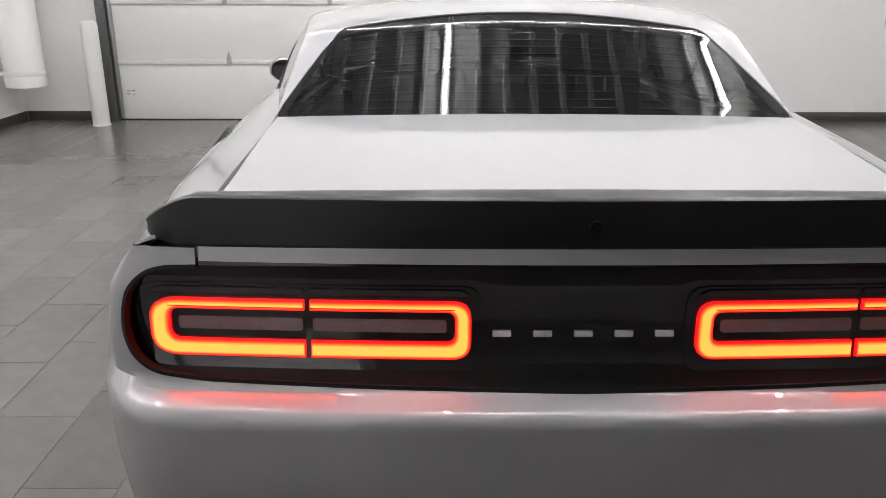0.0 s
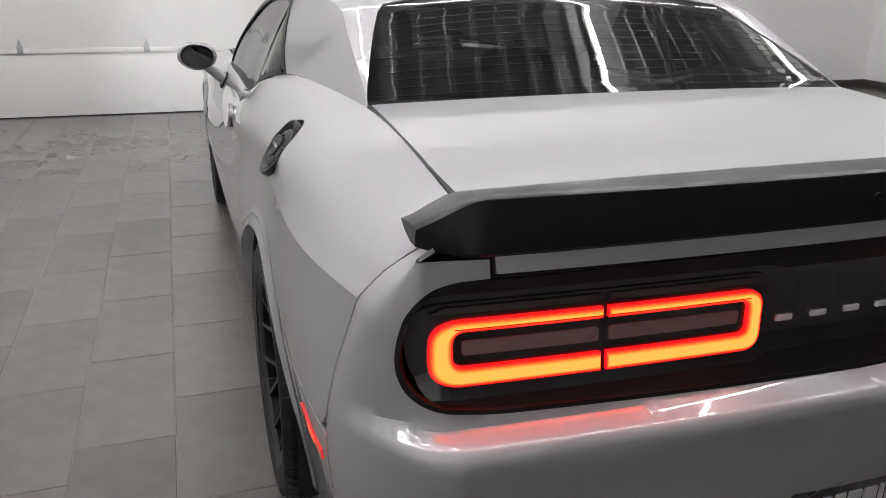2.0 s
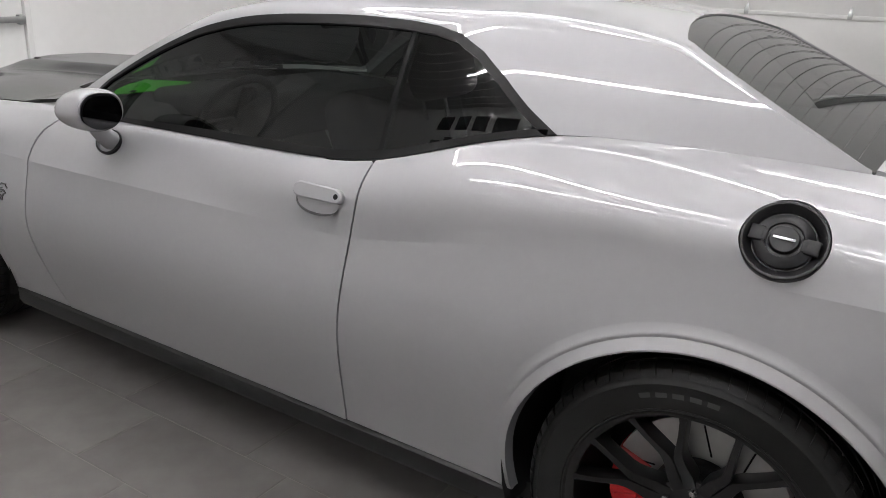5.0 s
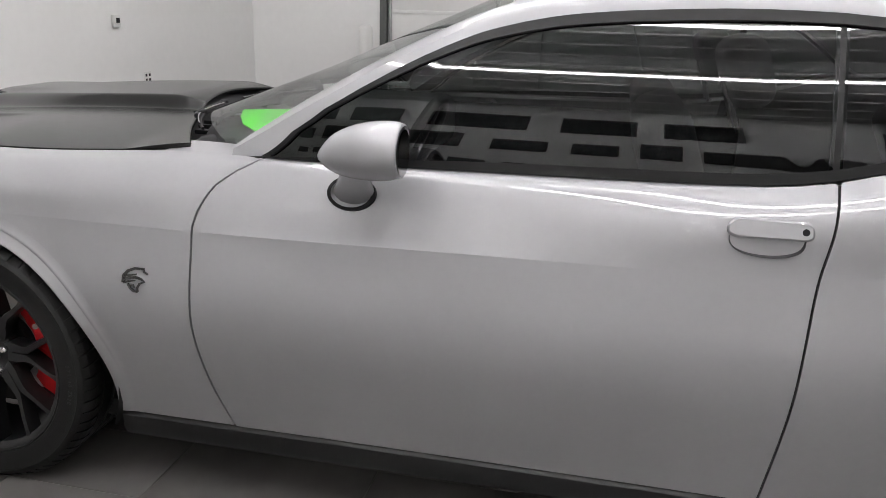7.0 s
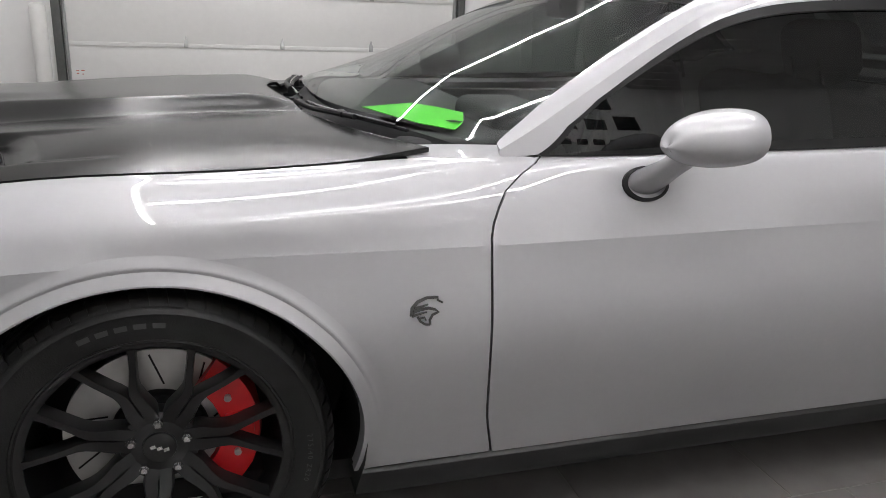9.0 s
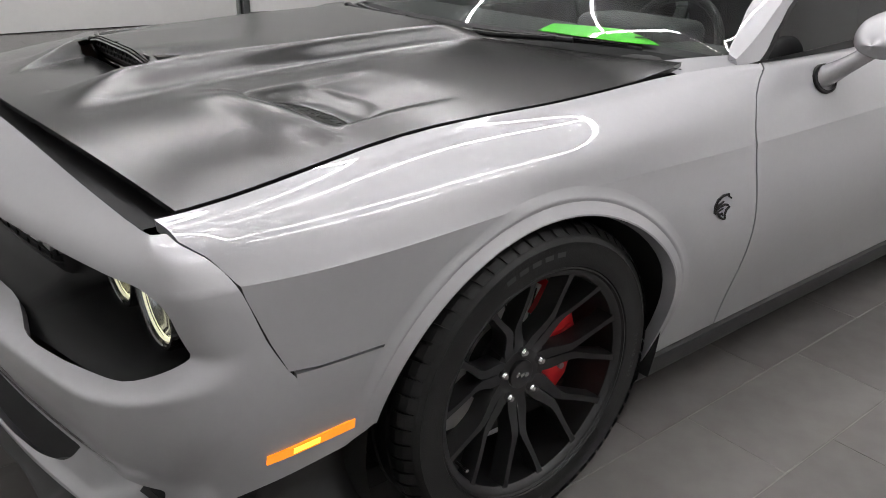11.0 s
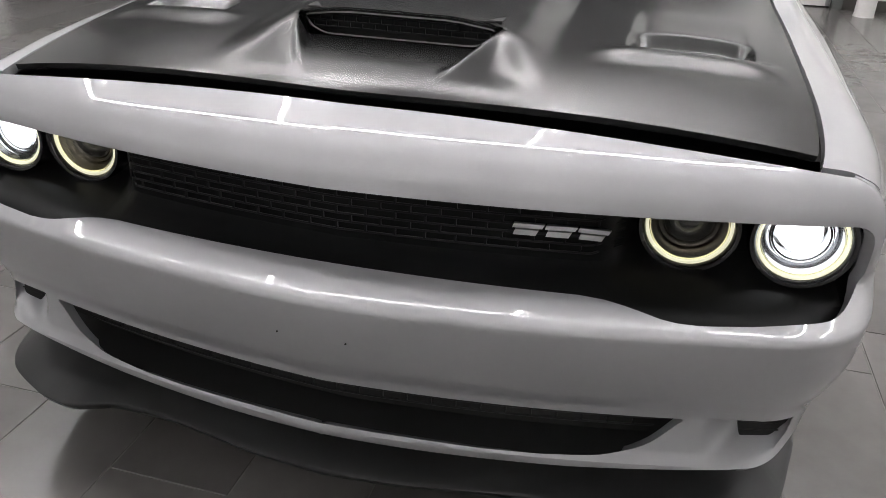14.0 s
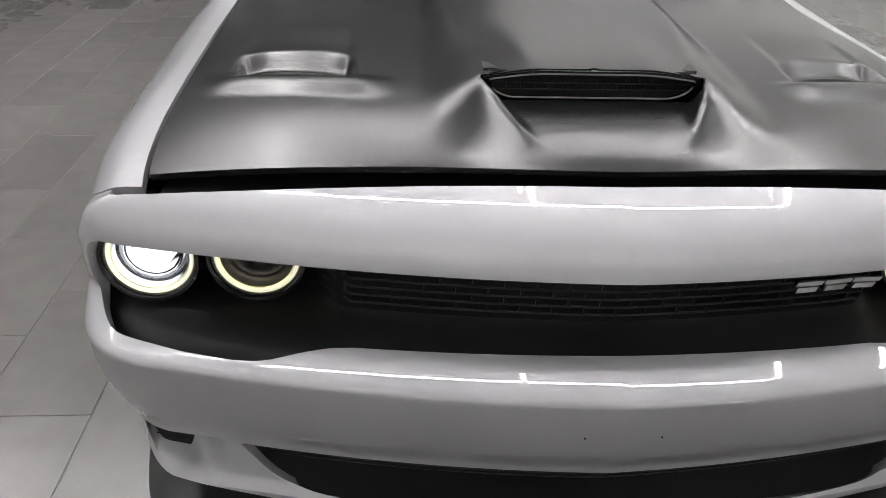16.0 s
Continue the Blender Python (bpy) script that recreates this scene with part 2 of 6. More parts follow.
BOWLBLACK = material("grille_bowl_black", (0.006, 0.006, 0.0065), 0.4, 0.0, 0.0, 0.06, 120, spec=0.22)
SPLITBLACK = material("splitter_black", (0.012, 0.012, 0.0125), 0.42, 0.0, 0.0, 0.08, 120, 0.04, 500, spec=0.38)
DEEP = material("gap_shade_and_black_plastic", (0.004, 0.004, 0.004), 0.7, vary=0.1)
RUBBER = material("tyre_rubber", (0.0065, 0.0065, 0.0065), 0.5, 0.0, 0.0, 0.25, 60, 0.12, 300, spec=0.32)
RIM = material("black_rim", (0.006, 0.006, 0.0064), 0.36, 0.0, 0.1, 0.05, 90, coat_rough=0.18, spec=0.46)
SILVER = material("bright_metal", (0.75, 0.75, 0.76), 0.2, 1.0, 0.0, 0.03, 60)
DISC = material("brake_disc_steel", (0.58, 0.57, 0.56), 0.42, 0.85, 0.0, 0.10, 30)
RED = material("red_caliper_paint", (0.62, 0.012, 0.016), 0.3, 0.0, 0.5, 0.05, 40)
TRIM = material("black_window_trim", (0.006, 0.006, 0.0065), 0.35, vary=0.05, spec=0.25)
CABIN = material("cabin_cloth", (0.018, 0.018, 0.020), 0.8, vary=0.2, scale=90, bump=0.1)
GREEN = material("green_card", (0.10, 0.75, 0.02), 0.55, vary=0.04, scale=20)
WHITEPLASTIC = material("white_plastic", (0.72, 0.72, 0.70), 0.4, vary=0.03)
WALL = material("white_wall_paint", (0.82, 0.82, 0.81), 0.6, vary=0.025, scale=12, bump=0.08, bump_scale=150)
DOORPAINT = material("white_steel_door", (0.74, 0.74, 0.725), 0.45, vary=0.03, scale=18, bump=0.05, bump_scale=90)
CHARCOAL = material("unseen_dark_wall_paint", (0.035, 0.035, 0.036), 0.6, vary=0.05, scale=12, bump=0.08, bump_scale=150)
CEILING = material("ceiling_paint", (0.76, 0.76, 0.76), 0.8, vary=0.03, scale=10)
BASE = material("dark_base_tile", (0.07, 0.065, 0.06), 0.35, vary=0.15, scale=20)
TILE = material("grey_porcelain_tile", (0.138, 0.130, 0.125), 0.24, vary=0.15, scale=11, bump=0.016, bump_scale=60, rough_vary=0.03, island=0.10)
TILE_FAR = material("grey_porcelain_tile_far", (0.138, 0.130, 0.125), 0.24, vary=0.12, scale=9, bump=0.008, bump_scale=60, rough_vary=0.02)
nt = TILE_FAR.node_tree
geo, mr, mu = nt.nodes.new("ShaderNodeNewGeometry"), nt.nodes.new("ShaderNodeMapRange"), nt.nodes.new("ShaderNodeMath")
mr.inputs["To Min"].default_value, mr.inputs["To Max"].default_value = 0.91, 1.09
mu.operation = "MULTIPLY"
hue = [n for n in nt.nodes if n.bl_idname == "ShaderNodeHueSaturation"][0]
old = hue.inputs["Value"].links[0].from_socket
nt.links.new(geo.outputs["Random Per Island"], mr.inputs["Value"])
nt.links.new(old, mu.inputs[0])
nt.links.new(mr.outputs[0], mu.inputs[1])
nt.links.new(mu.outputs[0], hue.inputs["Value"])
GROUT = material("grout", (0.15, 0.14, 0.13), 0.8, vary=0.15, scale=60)
STEEL = material("galvanised_steel", (0.42, 0.43, 0.43), 0.4, 0.9, vary=0.1, scale=30)
DARKSTEEL = material("dark_door_frame", (0.12, 0.125, 0.12), 0.45, 0.4, vary=0.15, scale=30)
LETTERS = material("wall_letter_black", (0.012, 0.012, 0.012), 0.5)
LED = material("led_strip", (0.9, 0.9, 0.9), 0.5, emit=(1.0, 0.975, 0.985), strength=LIGHT * 4.8)
TINT = glass("tinted_glass", (0.16, 0.17, 0.165), ior=1.5)
SIDETINT = glass("side_tinted_glass", (0.10, 0.115, 0.108), ior=1.5)
SCREEN = glass("windscreen_glass", (0.72, 0.80, 0.75), ior=1.5)
CLEAR = glass("clear_lens", (0.92, 0.92, 0.92), ior=1.45)
MIRROR = material("mirror_glass", (0.07, 0.07, 0.073), 0.02, 1.0, vary=0.0)

# ---- the room ----
XL, XR, YF, YB, ZC = -4.7, 7.6, 4.76, -4.95, 4.4


def structure(name, bm, mat, label=""):
    return tagged(part(name, bm, mat, None, label), kind="structure")


cb = box((XR - XL + 0.4, YF - YB + 0.4, 0.12), ((XL + XR) / 2, (YF + YB) / 2, ZC + 0.06))
RIB = 0.23
for k in range(int((XR - XL) / RIB)):
    x = XL + 0.12 + RIB * k
    vs = [cb.verts.new((x + dx, y, z)) for y in (YB, YF) for dx, z in ((-0.032, ZC + 0.001), (-0.014, ZC - 0.018), (0.014, ZC - 0.018), (0.032, ZC + 0.001))]
    for m in range(3):
        cb.faces.new((vs[m], vs[m + 1], vs[m + 5], vs[m + 4]))
structure("ceiling", cb, CEILING, "off-white ribbed steel garage ceiling")
DOOR_A = (-3.78, -0.08, 2.95)
EXIT = (0.42, 1.45, 2.06)
wf = bmesh.new()
box((DOOR_A[0] - XL, 0.2, ZC), ((XL + DOOR_A[0]) / 2, YF + 0.1, ZC / 2), bm=wf)
box((DOOR_A[1] - DOOR_A[0], 0.2, ZC - DOOR_A[2]), ((DOOR_A[0] + DOOR_A[1]) / 2, YF + 0.1, (ZC + DOOR_A[2]) / 2), bm=wf)
box((EXIT[0] - DOOR_A[1], 0.2, ZC), ((EXIT[0] + DOOR_A[1]) / 2, YF + 0.1, ZC / 2), bm=wf)
box((EXIT[1] - EXIT[0], 0.2, ZC - EXIT[2]), ((EXIT[0] + EXIT[1]) / 2, YF + 0.1, (ZC + EXIT[2]) / 2), bm=wf)
box((XR - EXIT[1], 0.2, ZC), ((XR + EXIT[1]) / 2, YF + 0.1, ZC / 2), bm=wf)
structure("wall_north", wf, WALL, "white painted garage wall")
DOOR_B = (2.95, -1.9, 2.95)
wr = bmesh.new()
box((0.2, YF - DOOR_B[0] + 0.2, ZC), (XR + 0.1, (YF + 0.2 + DOOR_B[0]) / 2, ZC / 2), bm=wr)
box((0.2, DOOR_B[0] - DOOR_B[1], ZC - DOOR_B[2]), (XR + 0.1, (DOOR_B[0] + DOOR_B[1]) / 2, (ZC + DOOR_B[2]) / 2), bm=wr)
box((0.2, DOOR_B[1] - YB, ZC), (XR + 0.1, (DOOR_B[1] + YB) / 2, ZC / 2), bm=wr)
structure("wall_east", wr, WALL, "white painted garage wall")
structure("wall_west", box((0.2, YF - YB + 0.2, ZC), (XL - 0.1, (YF + YB) / 2 + 0.1, ZC / 2)), WALL, "white painted garage wall")
DOOR_C = (-2.15, -0.75, 2.2)
ws = bmesh.new()
box((DOOR_C[0] - XL + 0.2, 0.2, ZC), ((XL - 0.2 + DOOR_C[0]) / 2, YB - 0.1, ZC / 2), bm=ws)
box((DOOR_C[1] - DOOR_C[0], 0.2, ZC - DOOR_C[2]), ((DOOR_C[0] + DOOR_C[1]) / 2, YB - 0.1, (ZC + DOOR_C[2]) / 2), bm=ws)
structure("wall_south_1", ws, WALL, "white painted garage wall")
# unseen wall, added dark so the gloss black tail panel mirrors little light
structure("wall_south_2", box((XR - DOOR_C[1] + 0.2, 0.2, ZC), ((XR + 0.2 + DOOR_C[1]) / 2, YB - 0.1, ZC / 2)), CHARCOAL, "unseen dark wall that closes the garage")
bb = bmesh.new()
box((0.014, YF - YB, 0.1), (XL + 0.007, (YF + YB) / 2, 0.05), bevel=0.003, bm=bb)
box((DOOR_A[0] - XL - 0.03, 0.014, 0.1), ((XL + 0.016 + DOOR_A[0]) / 2, YF - 0.007, 0.05), bevel=0.003, bm=bb)
box((XR - EXIT[1] - 0.02, 0.014, 0.1), ((XR + EXIT[1]) / 2, YF - 0.007, 0.05), bevel=0.003, bm=bb)
box((0.014, YF - DOOR_B[0] - 0.1, 0.1), (XR - 0.007, (YF + DOOR_B[0]) / 2 + 0.04, 0.05), bevel=0.003, bm=bb)
box((0.014, DOOR_B[1] - YB, 0.1), (XR - 0.007, (DOOR_B[1] + YB) / 2, 0.05), bevel=0.003, bm=bb)
box((DOOR_C[0] - XL - 0.02, 0.014, 0.1), ((XL + DOOR_C[0]) / 2, YB + 0.007, 0.05), bevel=0.003, bm=bb)
structure("baseboard", bb, BASE, "dark grey tile baseboard")

# ceiling light strips: long rows with cross rows at their ends
ROWS_X = (-2.54, -0.25, 2.05, 4.35)
LY0, LY1 = -2.0, 1.93


def light_strip(length, m):
    t = thing("ceiling_light_strip", "white linear LED strip light under the ceiling", "ceiling light", "ceiling light strips", m)
    part("housing", box((0.07, length, 0.03), (0, 0, 0.035), 0.004), WHITEPLASTIC, t)
    part("diffuser", box((0.028, length - 0.01, 0.040), (0, 0, 0.0), 0.009), LED, t, "glowing white diffuser")
    return t


for x in (-3.56, *ROWS_X):
    light_strip(LY1 - LY0, pose(x, (LY0 + LY1) / 2, ZC - 0.070))
for y in (LY0 - 0.06, LY1 + 0.06):
    for a, b in zip(ROWS_X, ROWS_X[1:]):
        light_strip(b - a - 0.04, pose((a + b) / 2, y, ZC - 0.070, 0, 0, 90))

# ---- the car: shape functions (half-widths positive, the nose towards +y) ----
BOT_Z, BOT_W = pairs((2.38, 0.33, 0.87), (1.95, 0.325, 0.905), (1.3, 0.262, 0.90), (0.7, 0.25, 0.893), (-0.5, 0.262, 0.905), (-1.0, 0.262, 0.905), (-1.9, 0.26, 0.892), (-2.4, 0.26, 0.87))
MID_Z, MID_W = pairs((2.38, 0.535, 0.855), (2.12, 0.535, 0.922), (1.93, 0.535, 0.932), (1.475, 0.54, 0.955), (0.9, 0.555, 0.972), (-0.5, 0.56, 0.966), (-1.0, 0.60, 0.961), (-1.475, 0.65, 0.944), (-1.86, 0.655, 0.936), (-2.1, 0.65, 0.934), (-2.4, 0.65, 0.906), ease=0.12)
CRE_Z, CRE_W = pairs((2.38, 0.755, 0.815), (2.107, 0.762, 0.921), (1.60, 0.781, 0.95), (0.79, 0.788, 0.956), (0.15, 0.795, 0.952), (-0.45, 0.803, 0.948), (-0.65, 0.815, 0.947), (-0.8, 0.842, 0.947), (-1.04, 0.885, 0.939), (-1.27, 0.903, 0.931), (-1.6, 0.915, 0.926), (-2.1, 0.922, 0.926), (-2.4, 0.925, 0.866), ease=0.06)
UPP_Z, UPP_W = pairs((2.38, 0.80, 0.795), (2.107, 0.818, 0.893), (1.72, 0.843, 0.912), (1.475, 0.851, 0.92), (0.79, 0.875, 0.915), (0.3, 0.885, 0.905), (-0.45, 0.90, 0.932), (-0.8, 0.955, 0.930), (-1.1, 0.99, 0.918), (-1.556, 1.006, 0.897), (-2.0, 0.995, 0.879), (-2.4, 0.975, 0.820), ease=0.12)
SHO_Z, SHO_W = pairs((2.38, 0.825, 0.755), (2.15, 0.84, 0.847), (1.75, 0.889, 0.847), (1.3, 0.907, 0.850), (0.95, 0.925, 0.855), (0.65, 0.940, 0.872), (0.2, 0.945, 0.874), (-0.31, 0.955, 0.884), (-0.6, 0.985, 0.88), (-0.845, 1.05, 0.873), (-1.05, 1.085, 0.845), (-1.3, 1.085, 0.822), (-1.6, 1.075, 0.805), (-2.0, 1.052, 0.797), (-2.4, 1.02, 0.752), ease=0.12)
TOP_Z, TOP_W = pairs((2.38, 0.83, 0.725), (2.16, 0.847, 0.787), (1.75, 0.906, 0.79), (1.313, 0.922, 0.79), (1.03, 0.938, 0.79), (0.9, 0.948, 0.805), (0.65, 0.954, 0.842), (0.2, 0.958, 0.852), (-0.31, 0.968, 0.858), (-0.608, 0.995, 0.858), (-0.845, 1.064, 0.848), (-1.05, 1.108, 0.80), (-1.3, 1.115, 0.752), (-1.637, 1.106, 0.70), (-2.277, 1.058, 0.70), (-2.4, 1.043, 0.70))


def wider(f, by):
    return lambda y: f(y) + by


BOT_W, MID_W, CRE_W, UPP_W, SHO_W, TOP_W = [wider(f, k) for f, k in ((BOT_W, 0.005), (MID_W, 0.013), (CRE_W, 0.0), (UPP_W, 0.004), (SHO_W, 0.005), (TOP_W, 0.005))]


def side_keys(y):
    return [(f(y), g(y)) for f, g in ((BOT_W, BOT_Z), (MID_W, MID_Z), (CRE_W, CRE_Z), (UPP_W, UPP_Z), (SHO_W, SHO_Z), (TOP_W, TOP_Z))]


def hermite(P, s):
    """Through the points P at s = 0, 1, 2 ..., with Catmull-Rom slopes."""
    i = min(max(int(s), 0), len(P) - 2)
    t = s - i
    T = []
    for k in (i, i + 1):
        a, b = P[max(k - 1, 0)], P[min(k + 1, len(P) - 1)]
        w = 0.5 if 0 < k < len(P) - 1 else 1.0
        T.append((w * (b[0] - a[0]), w * (b[1] - a[1])))
    h = (2 * t**3 - 3 * t**2 + 1, t**3 - 2 * t**2 + t, 3 * t**2 - 2 * t**3, t**3 - t**2)
    return tuple(h[0] * P[i][j] + h[1] * T[0][j] + h[2] * P[i + 1][j] + h[3] * T[1][j] for j in (0, 1))


def arch_flare(y, z):
    """The lip that stands out round the wheel openings."""
    f = 0.0
    for cy in (1.475, -1.475):
        d = math.hypot((y - cy) / 0.425, (z - 0.358) / (0.385 if cy > 0 else 0.40))
        f = max(f, 0.006 * (1 - sstep(1.02, 1.10, d)))
    return f


def side(y, s):
    """A point of the left flank: s 0 sill, 2 crease, 5 upper edge."""
    K = side_keys(y)
    w, z = hermite(K[:3], s) if s <= 2 else hermite(K[2:], s - 2)
    return (-(w + (arch_flare(y, z) if z < 0.9 else 0)), y, z)


SAMPLES = np.linspace(0, 5, 61)


def s_of(y, z):
    """The s at which the flank has the height z."""
    K = side_keys(y)
    zs = [(hermite(K[:3], s) if s <= 2 else hermite(K[2:], s - 2))[1] for s in SAMPLES]
    return float(np.interp(z, np.maximum.accumulate(zs), SAMPLES))


def yz(points, step=0.03):
    """An outline in (y, z) to the flank's own (y, s) plane, s scaled."""
    return [(y, s_of(y, z) * 0.15) for y, z in resample(points, step)]


def flank(name, outline, material_, parent, holes=(), depth=0.02, label="", sides="LR", step=0.022):
    V, F = fill2d(outline, holes, step, [[(2.38, 0.3), (-2.5, 0.3)]])
    P = [side(v[0], v[1] / 0.15) for v in V]
    P, F = shell(P, F, depth, towards=(0.0, float(V[:, 0].mean()), 0.5))
    obs = []
    if "L" in sides:
        obs.append(mesh_object(name, P, F, material_, parent, label, 13))
    if "R" in sides:
        obs.append(mesh_object(name, *other_side(P, F), material_, parent, label, 13))
    for ob in obs:
        me = ob.data
        on = [abs(v.co.z - CRE_Z(v.co.y)) < 0.0004 for v in me.vertices]
        for e in me.edges:
            if on[e.vertices[0]] and on[e.vertices[1]]:
                e.use_edge_sharp = True
    return obs


def gap_curve(rows):
    f = pchip([r[1] for r in rows], [r[0] for r in rows])
    zs = np.linspace(rows[0][1], rows[-1][1], 24)
    return [(f(z), z) for z in zs]


# panel joints as (y, z) from the sill up
GAP = 0.0028
F_GAP = [(0.735, 0.252), (0.77, 0.40), (0.787, 0.60), (0.787, 0.79), (0.74, 0.90), (0.66, 0.945), (0.645, 0.954)]
R_GAP = [(-0.549, 0.265), (-0.567, 0.50), (-0.585, 0.80), (-0.60, 0.90), (-0.608, 0.99)]
fgap, rgap = gap_curve(F_GAP), gap_curve(R_GAP)


def shift(c, d):
    return [(y + d, z) for y, z in c]


def top_line(y0, y1, n=20):
    return [(y0 + (y1 - y0) * i / n, TOP_Z(y0 + (y1 - y0) * i / n)) for i in range(n + 1)]


def bot_line(y0, y1, n=20):
    return [(y0 + (y1 - y0) * i / n, BOT_Z(y0 + (y1 - y0) * i / n)) for i in range(n + 1)]


def arch(cy, a0, a1, n=30, grow=0.0, rx=0.425, rz=0.385):
    return [(cy + (rx + grow) * math.cos(radians(a0 + (a1 - a0) * i / n)), 0.358 + (rz + grow) * math.sin(radians(a0 + (a1 - a0) * i / n))) for i in range(n + 1)]


car = thing("car", "silver two-door muscle coupe with satin black hood, parked on tile", "car")

# door
doors = flank("door", yz(shift(rgap, GAP) + top_line(-0.60, 0.64) + shift(fgap, -GAP)[::-1] + bot_line(0.73, -0.545)), PAINT, car)
# front fender: down to the bumper's seam before the wheel, round the opening, back to the door
low = math.degrees(math.asin((0.25 - 0.358) / 0.385))
fl = shift(fgap, GAP) + [(0.66, 0.952)] + top_line(0.68, 2.185) + [(2.177, 0.83), (2.147, 0.808), (2.117, 0.768), (2.077, 0.658), (2.052, 0.603), (2.0, 0.598), (1.89, 0.600)]
fl += [p for p in arch(1.475, 39, 180 - low, 40)] + [(1.06, 0.25)]
fender = flank("fender", yz(fl), PAINT, car)
REAR_JOINT = pchip([0.25, 0.64, 0.69, 0.81, 0.90, 0.96, 1.03], [-2.288, -2.291, -2.297, -2.315, -2.334, -2.350, -2.374])
FRONT_JOINT = pchip([0.25, 0.58, 0.608, 0.658, 0.768, 0.808, 0.83, 0.845], [2.037, 2.039, 2.055, 2.080, 2.120, 2.150, 2.180, 2.190])
# quarter panel, with the fuel filler's hole on the left
ql = shift(rgap, -GAP) + top_line(-0.612, -2.355) + [(-2.369, 1.028), (-2.347, 0.96), (-2.331, 0.90), (-2.312, 0.81), (-2.294, 0.69), (-2.26, 0.655), (-2.1, 0.65), (-1.86, 0.64)]
ql += arch(-1.475, 134, low, 40, rz=0.40) + [(-1.06, 0.262)]
FUEL = (-1.556, 1.0)
fuel_hole = [(FUEL[0] + 0.0785 * math.cos(a), FUEL[1] + 0.0625 * math.sin(a)) for a in np.linspace(0, 2 * math.pi, 33)[:-1]]
flank("quarter_panel", yz(ql), PAINT, car, [yz(fuel_hole, 0.02)], sides="L")
flank("quarter_panel", yz(ql), PAINT, car, sides="R")

def liner(curve, half=0.03):
    """A dark strip added behind a joint, to paint its shade and stop stray light."""
    o = yz(shift(curve, half) + shift(curve, -half)[::-1])
    V, F = fill2d(o, (), 0.03)
    P = [side(v[0], v[1] / 0.15) for v in V]
    P = [(p[0] + 0.011, p[1], p[2]) for p in P]
    P, F = shell(P, F, 0, towards=(0.0, float(V[:, 0].mean()), 0.5))
    mesh_object("joint_liner", P, F, DEEP, car)
    mesh_object("joint_liner", *other_side(P, F), DEEP, car)


liner(fgap)
liner(rgap)
liner([(REAR_JOINT(z), z) for z in np.linspace(0.60, 1.01, 12)])
liner([(FRONT_JOINT(z), z) for z in np.linspace(0.54, 0.825, 12)])
# near-black sheets added under the trunk and hood gaps as their shade
for sx in (-1, 1):
    V, F = [], []
    for i, y in enumerate(np.linspace(-1.64, -2.44, 12)):
        z = TOP_Z(max(y, -2.4)) - 0.012
        V += [(sx * 0.675, y, z), (sx * 0.725, y, z)]
    F = [(2 * i, 2 * i + 1, 2 * i + 3, 2 * i + 2) for i in range(11)]
    mesh_object("trunk_gutter", V, F, DEEP, car)
    V, F = [], []
    for i, y in enumerate(np.linspace(2.13, 0.93, 14)):
        z = TOP_Z(y) - 0.016
        V += [(sx * (TOP_W(y) - 0.04), y, z), (sx * (TOP_W(y) + 0.012), y, z)]
    F = [(2 * i, 2 * i + 1, 2 * i + 3, 2 * i + 2) for i in range(13)]
    mesh_object("hood_gutter", V, F, DEEP, car)

# ---- bumpers: a = distance from the middle along the face, z height ----
REAR_Y = pchip([1.03, 0.97, 0.875, 0.80, 0.748, 0.740, 0.733, 0.725, 0.70, 0.62, 0.5, 0.26], [-2.450, -2.462, -2.485, -2.494, -2.500, -2.508, -2.548, -2.564, -2.574, -2.575, -2.555, -2.49])
FRONT_Y = pchip([0.85, 0.82, 0.79, 0.76, 0.735, 0.69, 0.66, 0.63, 0.620, 0.612, 0.60, 0.59, 0.58, 0.570, 0.564, 0.556, 0.49, 0.42, 0.36, 0.29, 0.272, 0.252, 0.238], [2.19, 2.245, 2.285, 2.307, 2.312, 2.304, 2.296, 2.284, 2.277, 2.276, 2.293, 2.317, 2.343, 2.368, 2.380, 2.385, 2.374, 2.352, 2.328, 2.338, 2.356, 2.352, 2.32])
REAR_SEAM, FRONT_SEAM = REAR_JOINT, FRONT_JOINT
FLAT, CORNER, WIDE = 0.76, 0.2, 1.022


def bez(p0, p1, p2, p3, t):
    return tuple((1 - t)**3 * p0[j] + 3 * t * (1 - t)**2 * p1[j] + 3 * t * t * (1 - t) * p2[j] + t**3 * p3[j] for j in (0, 1))


def rear_face(a, z, inset=0.0):
    Y = REAR_Y(z) - 0.01
    z = z + 0.011
    f = lambda x: Y + 0.035 * (x / 0.84)**2
    if a <= FLAT:
        return (-a, f(a) + inset, z)
    yb = REAR_SEAM(z)
    wb = -side(yb, s_of(yb, z))[0]
    sl = 0.07 * FLAT / 0.84**2
    q = bez((FLAT, f(FLAT)), (FLAT + 0.095, f(FLAT) + 0.095 * sl), (wb + 0.018, yb - 0.075), (wb, yb), (a - FLAT) / CORNER)
    return (-q[0], q[1] + inset, z)


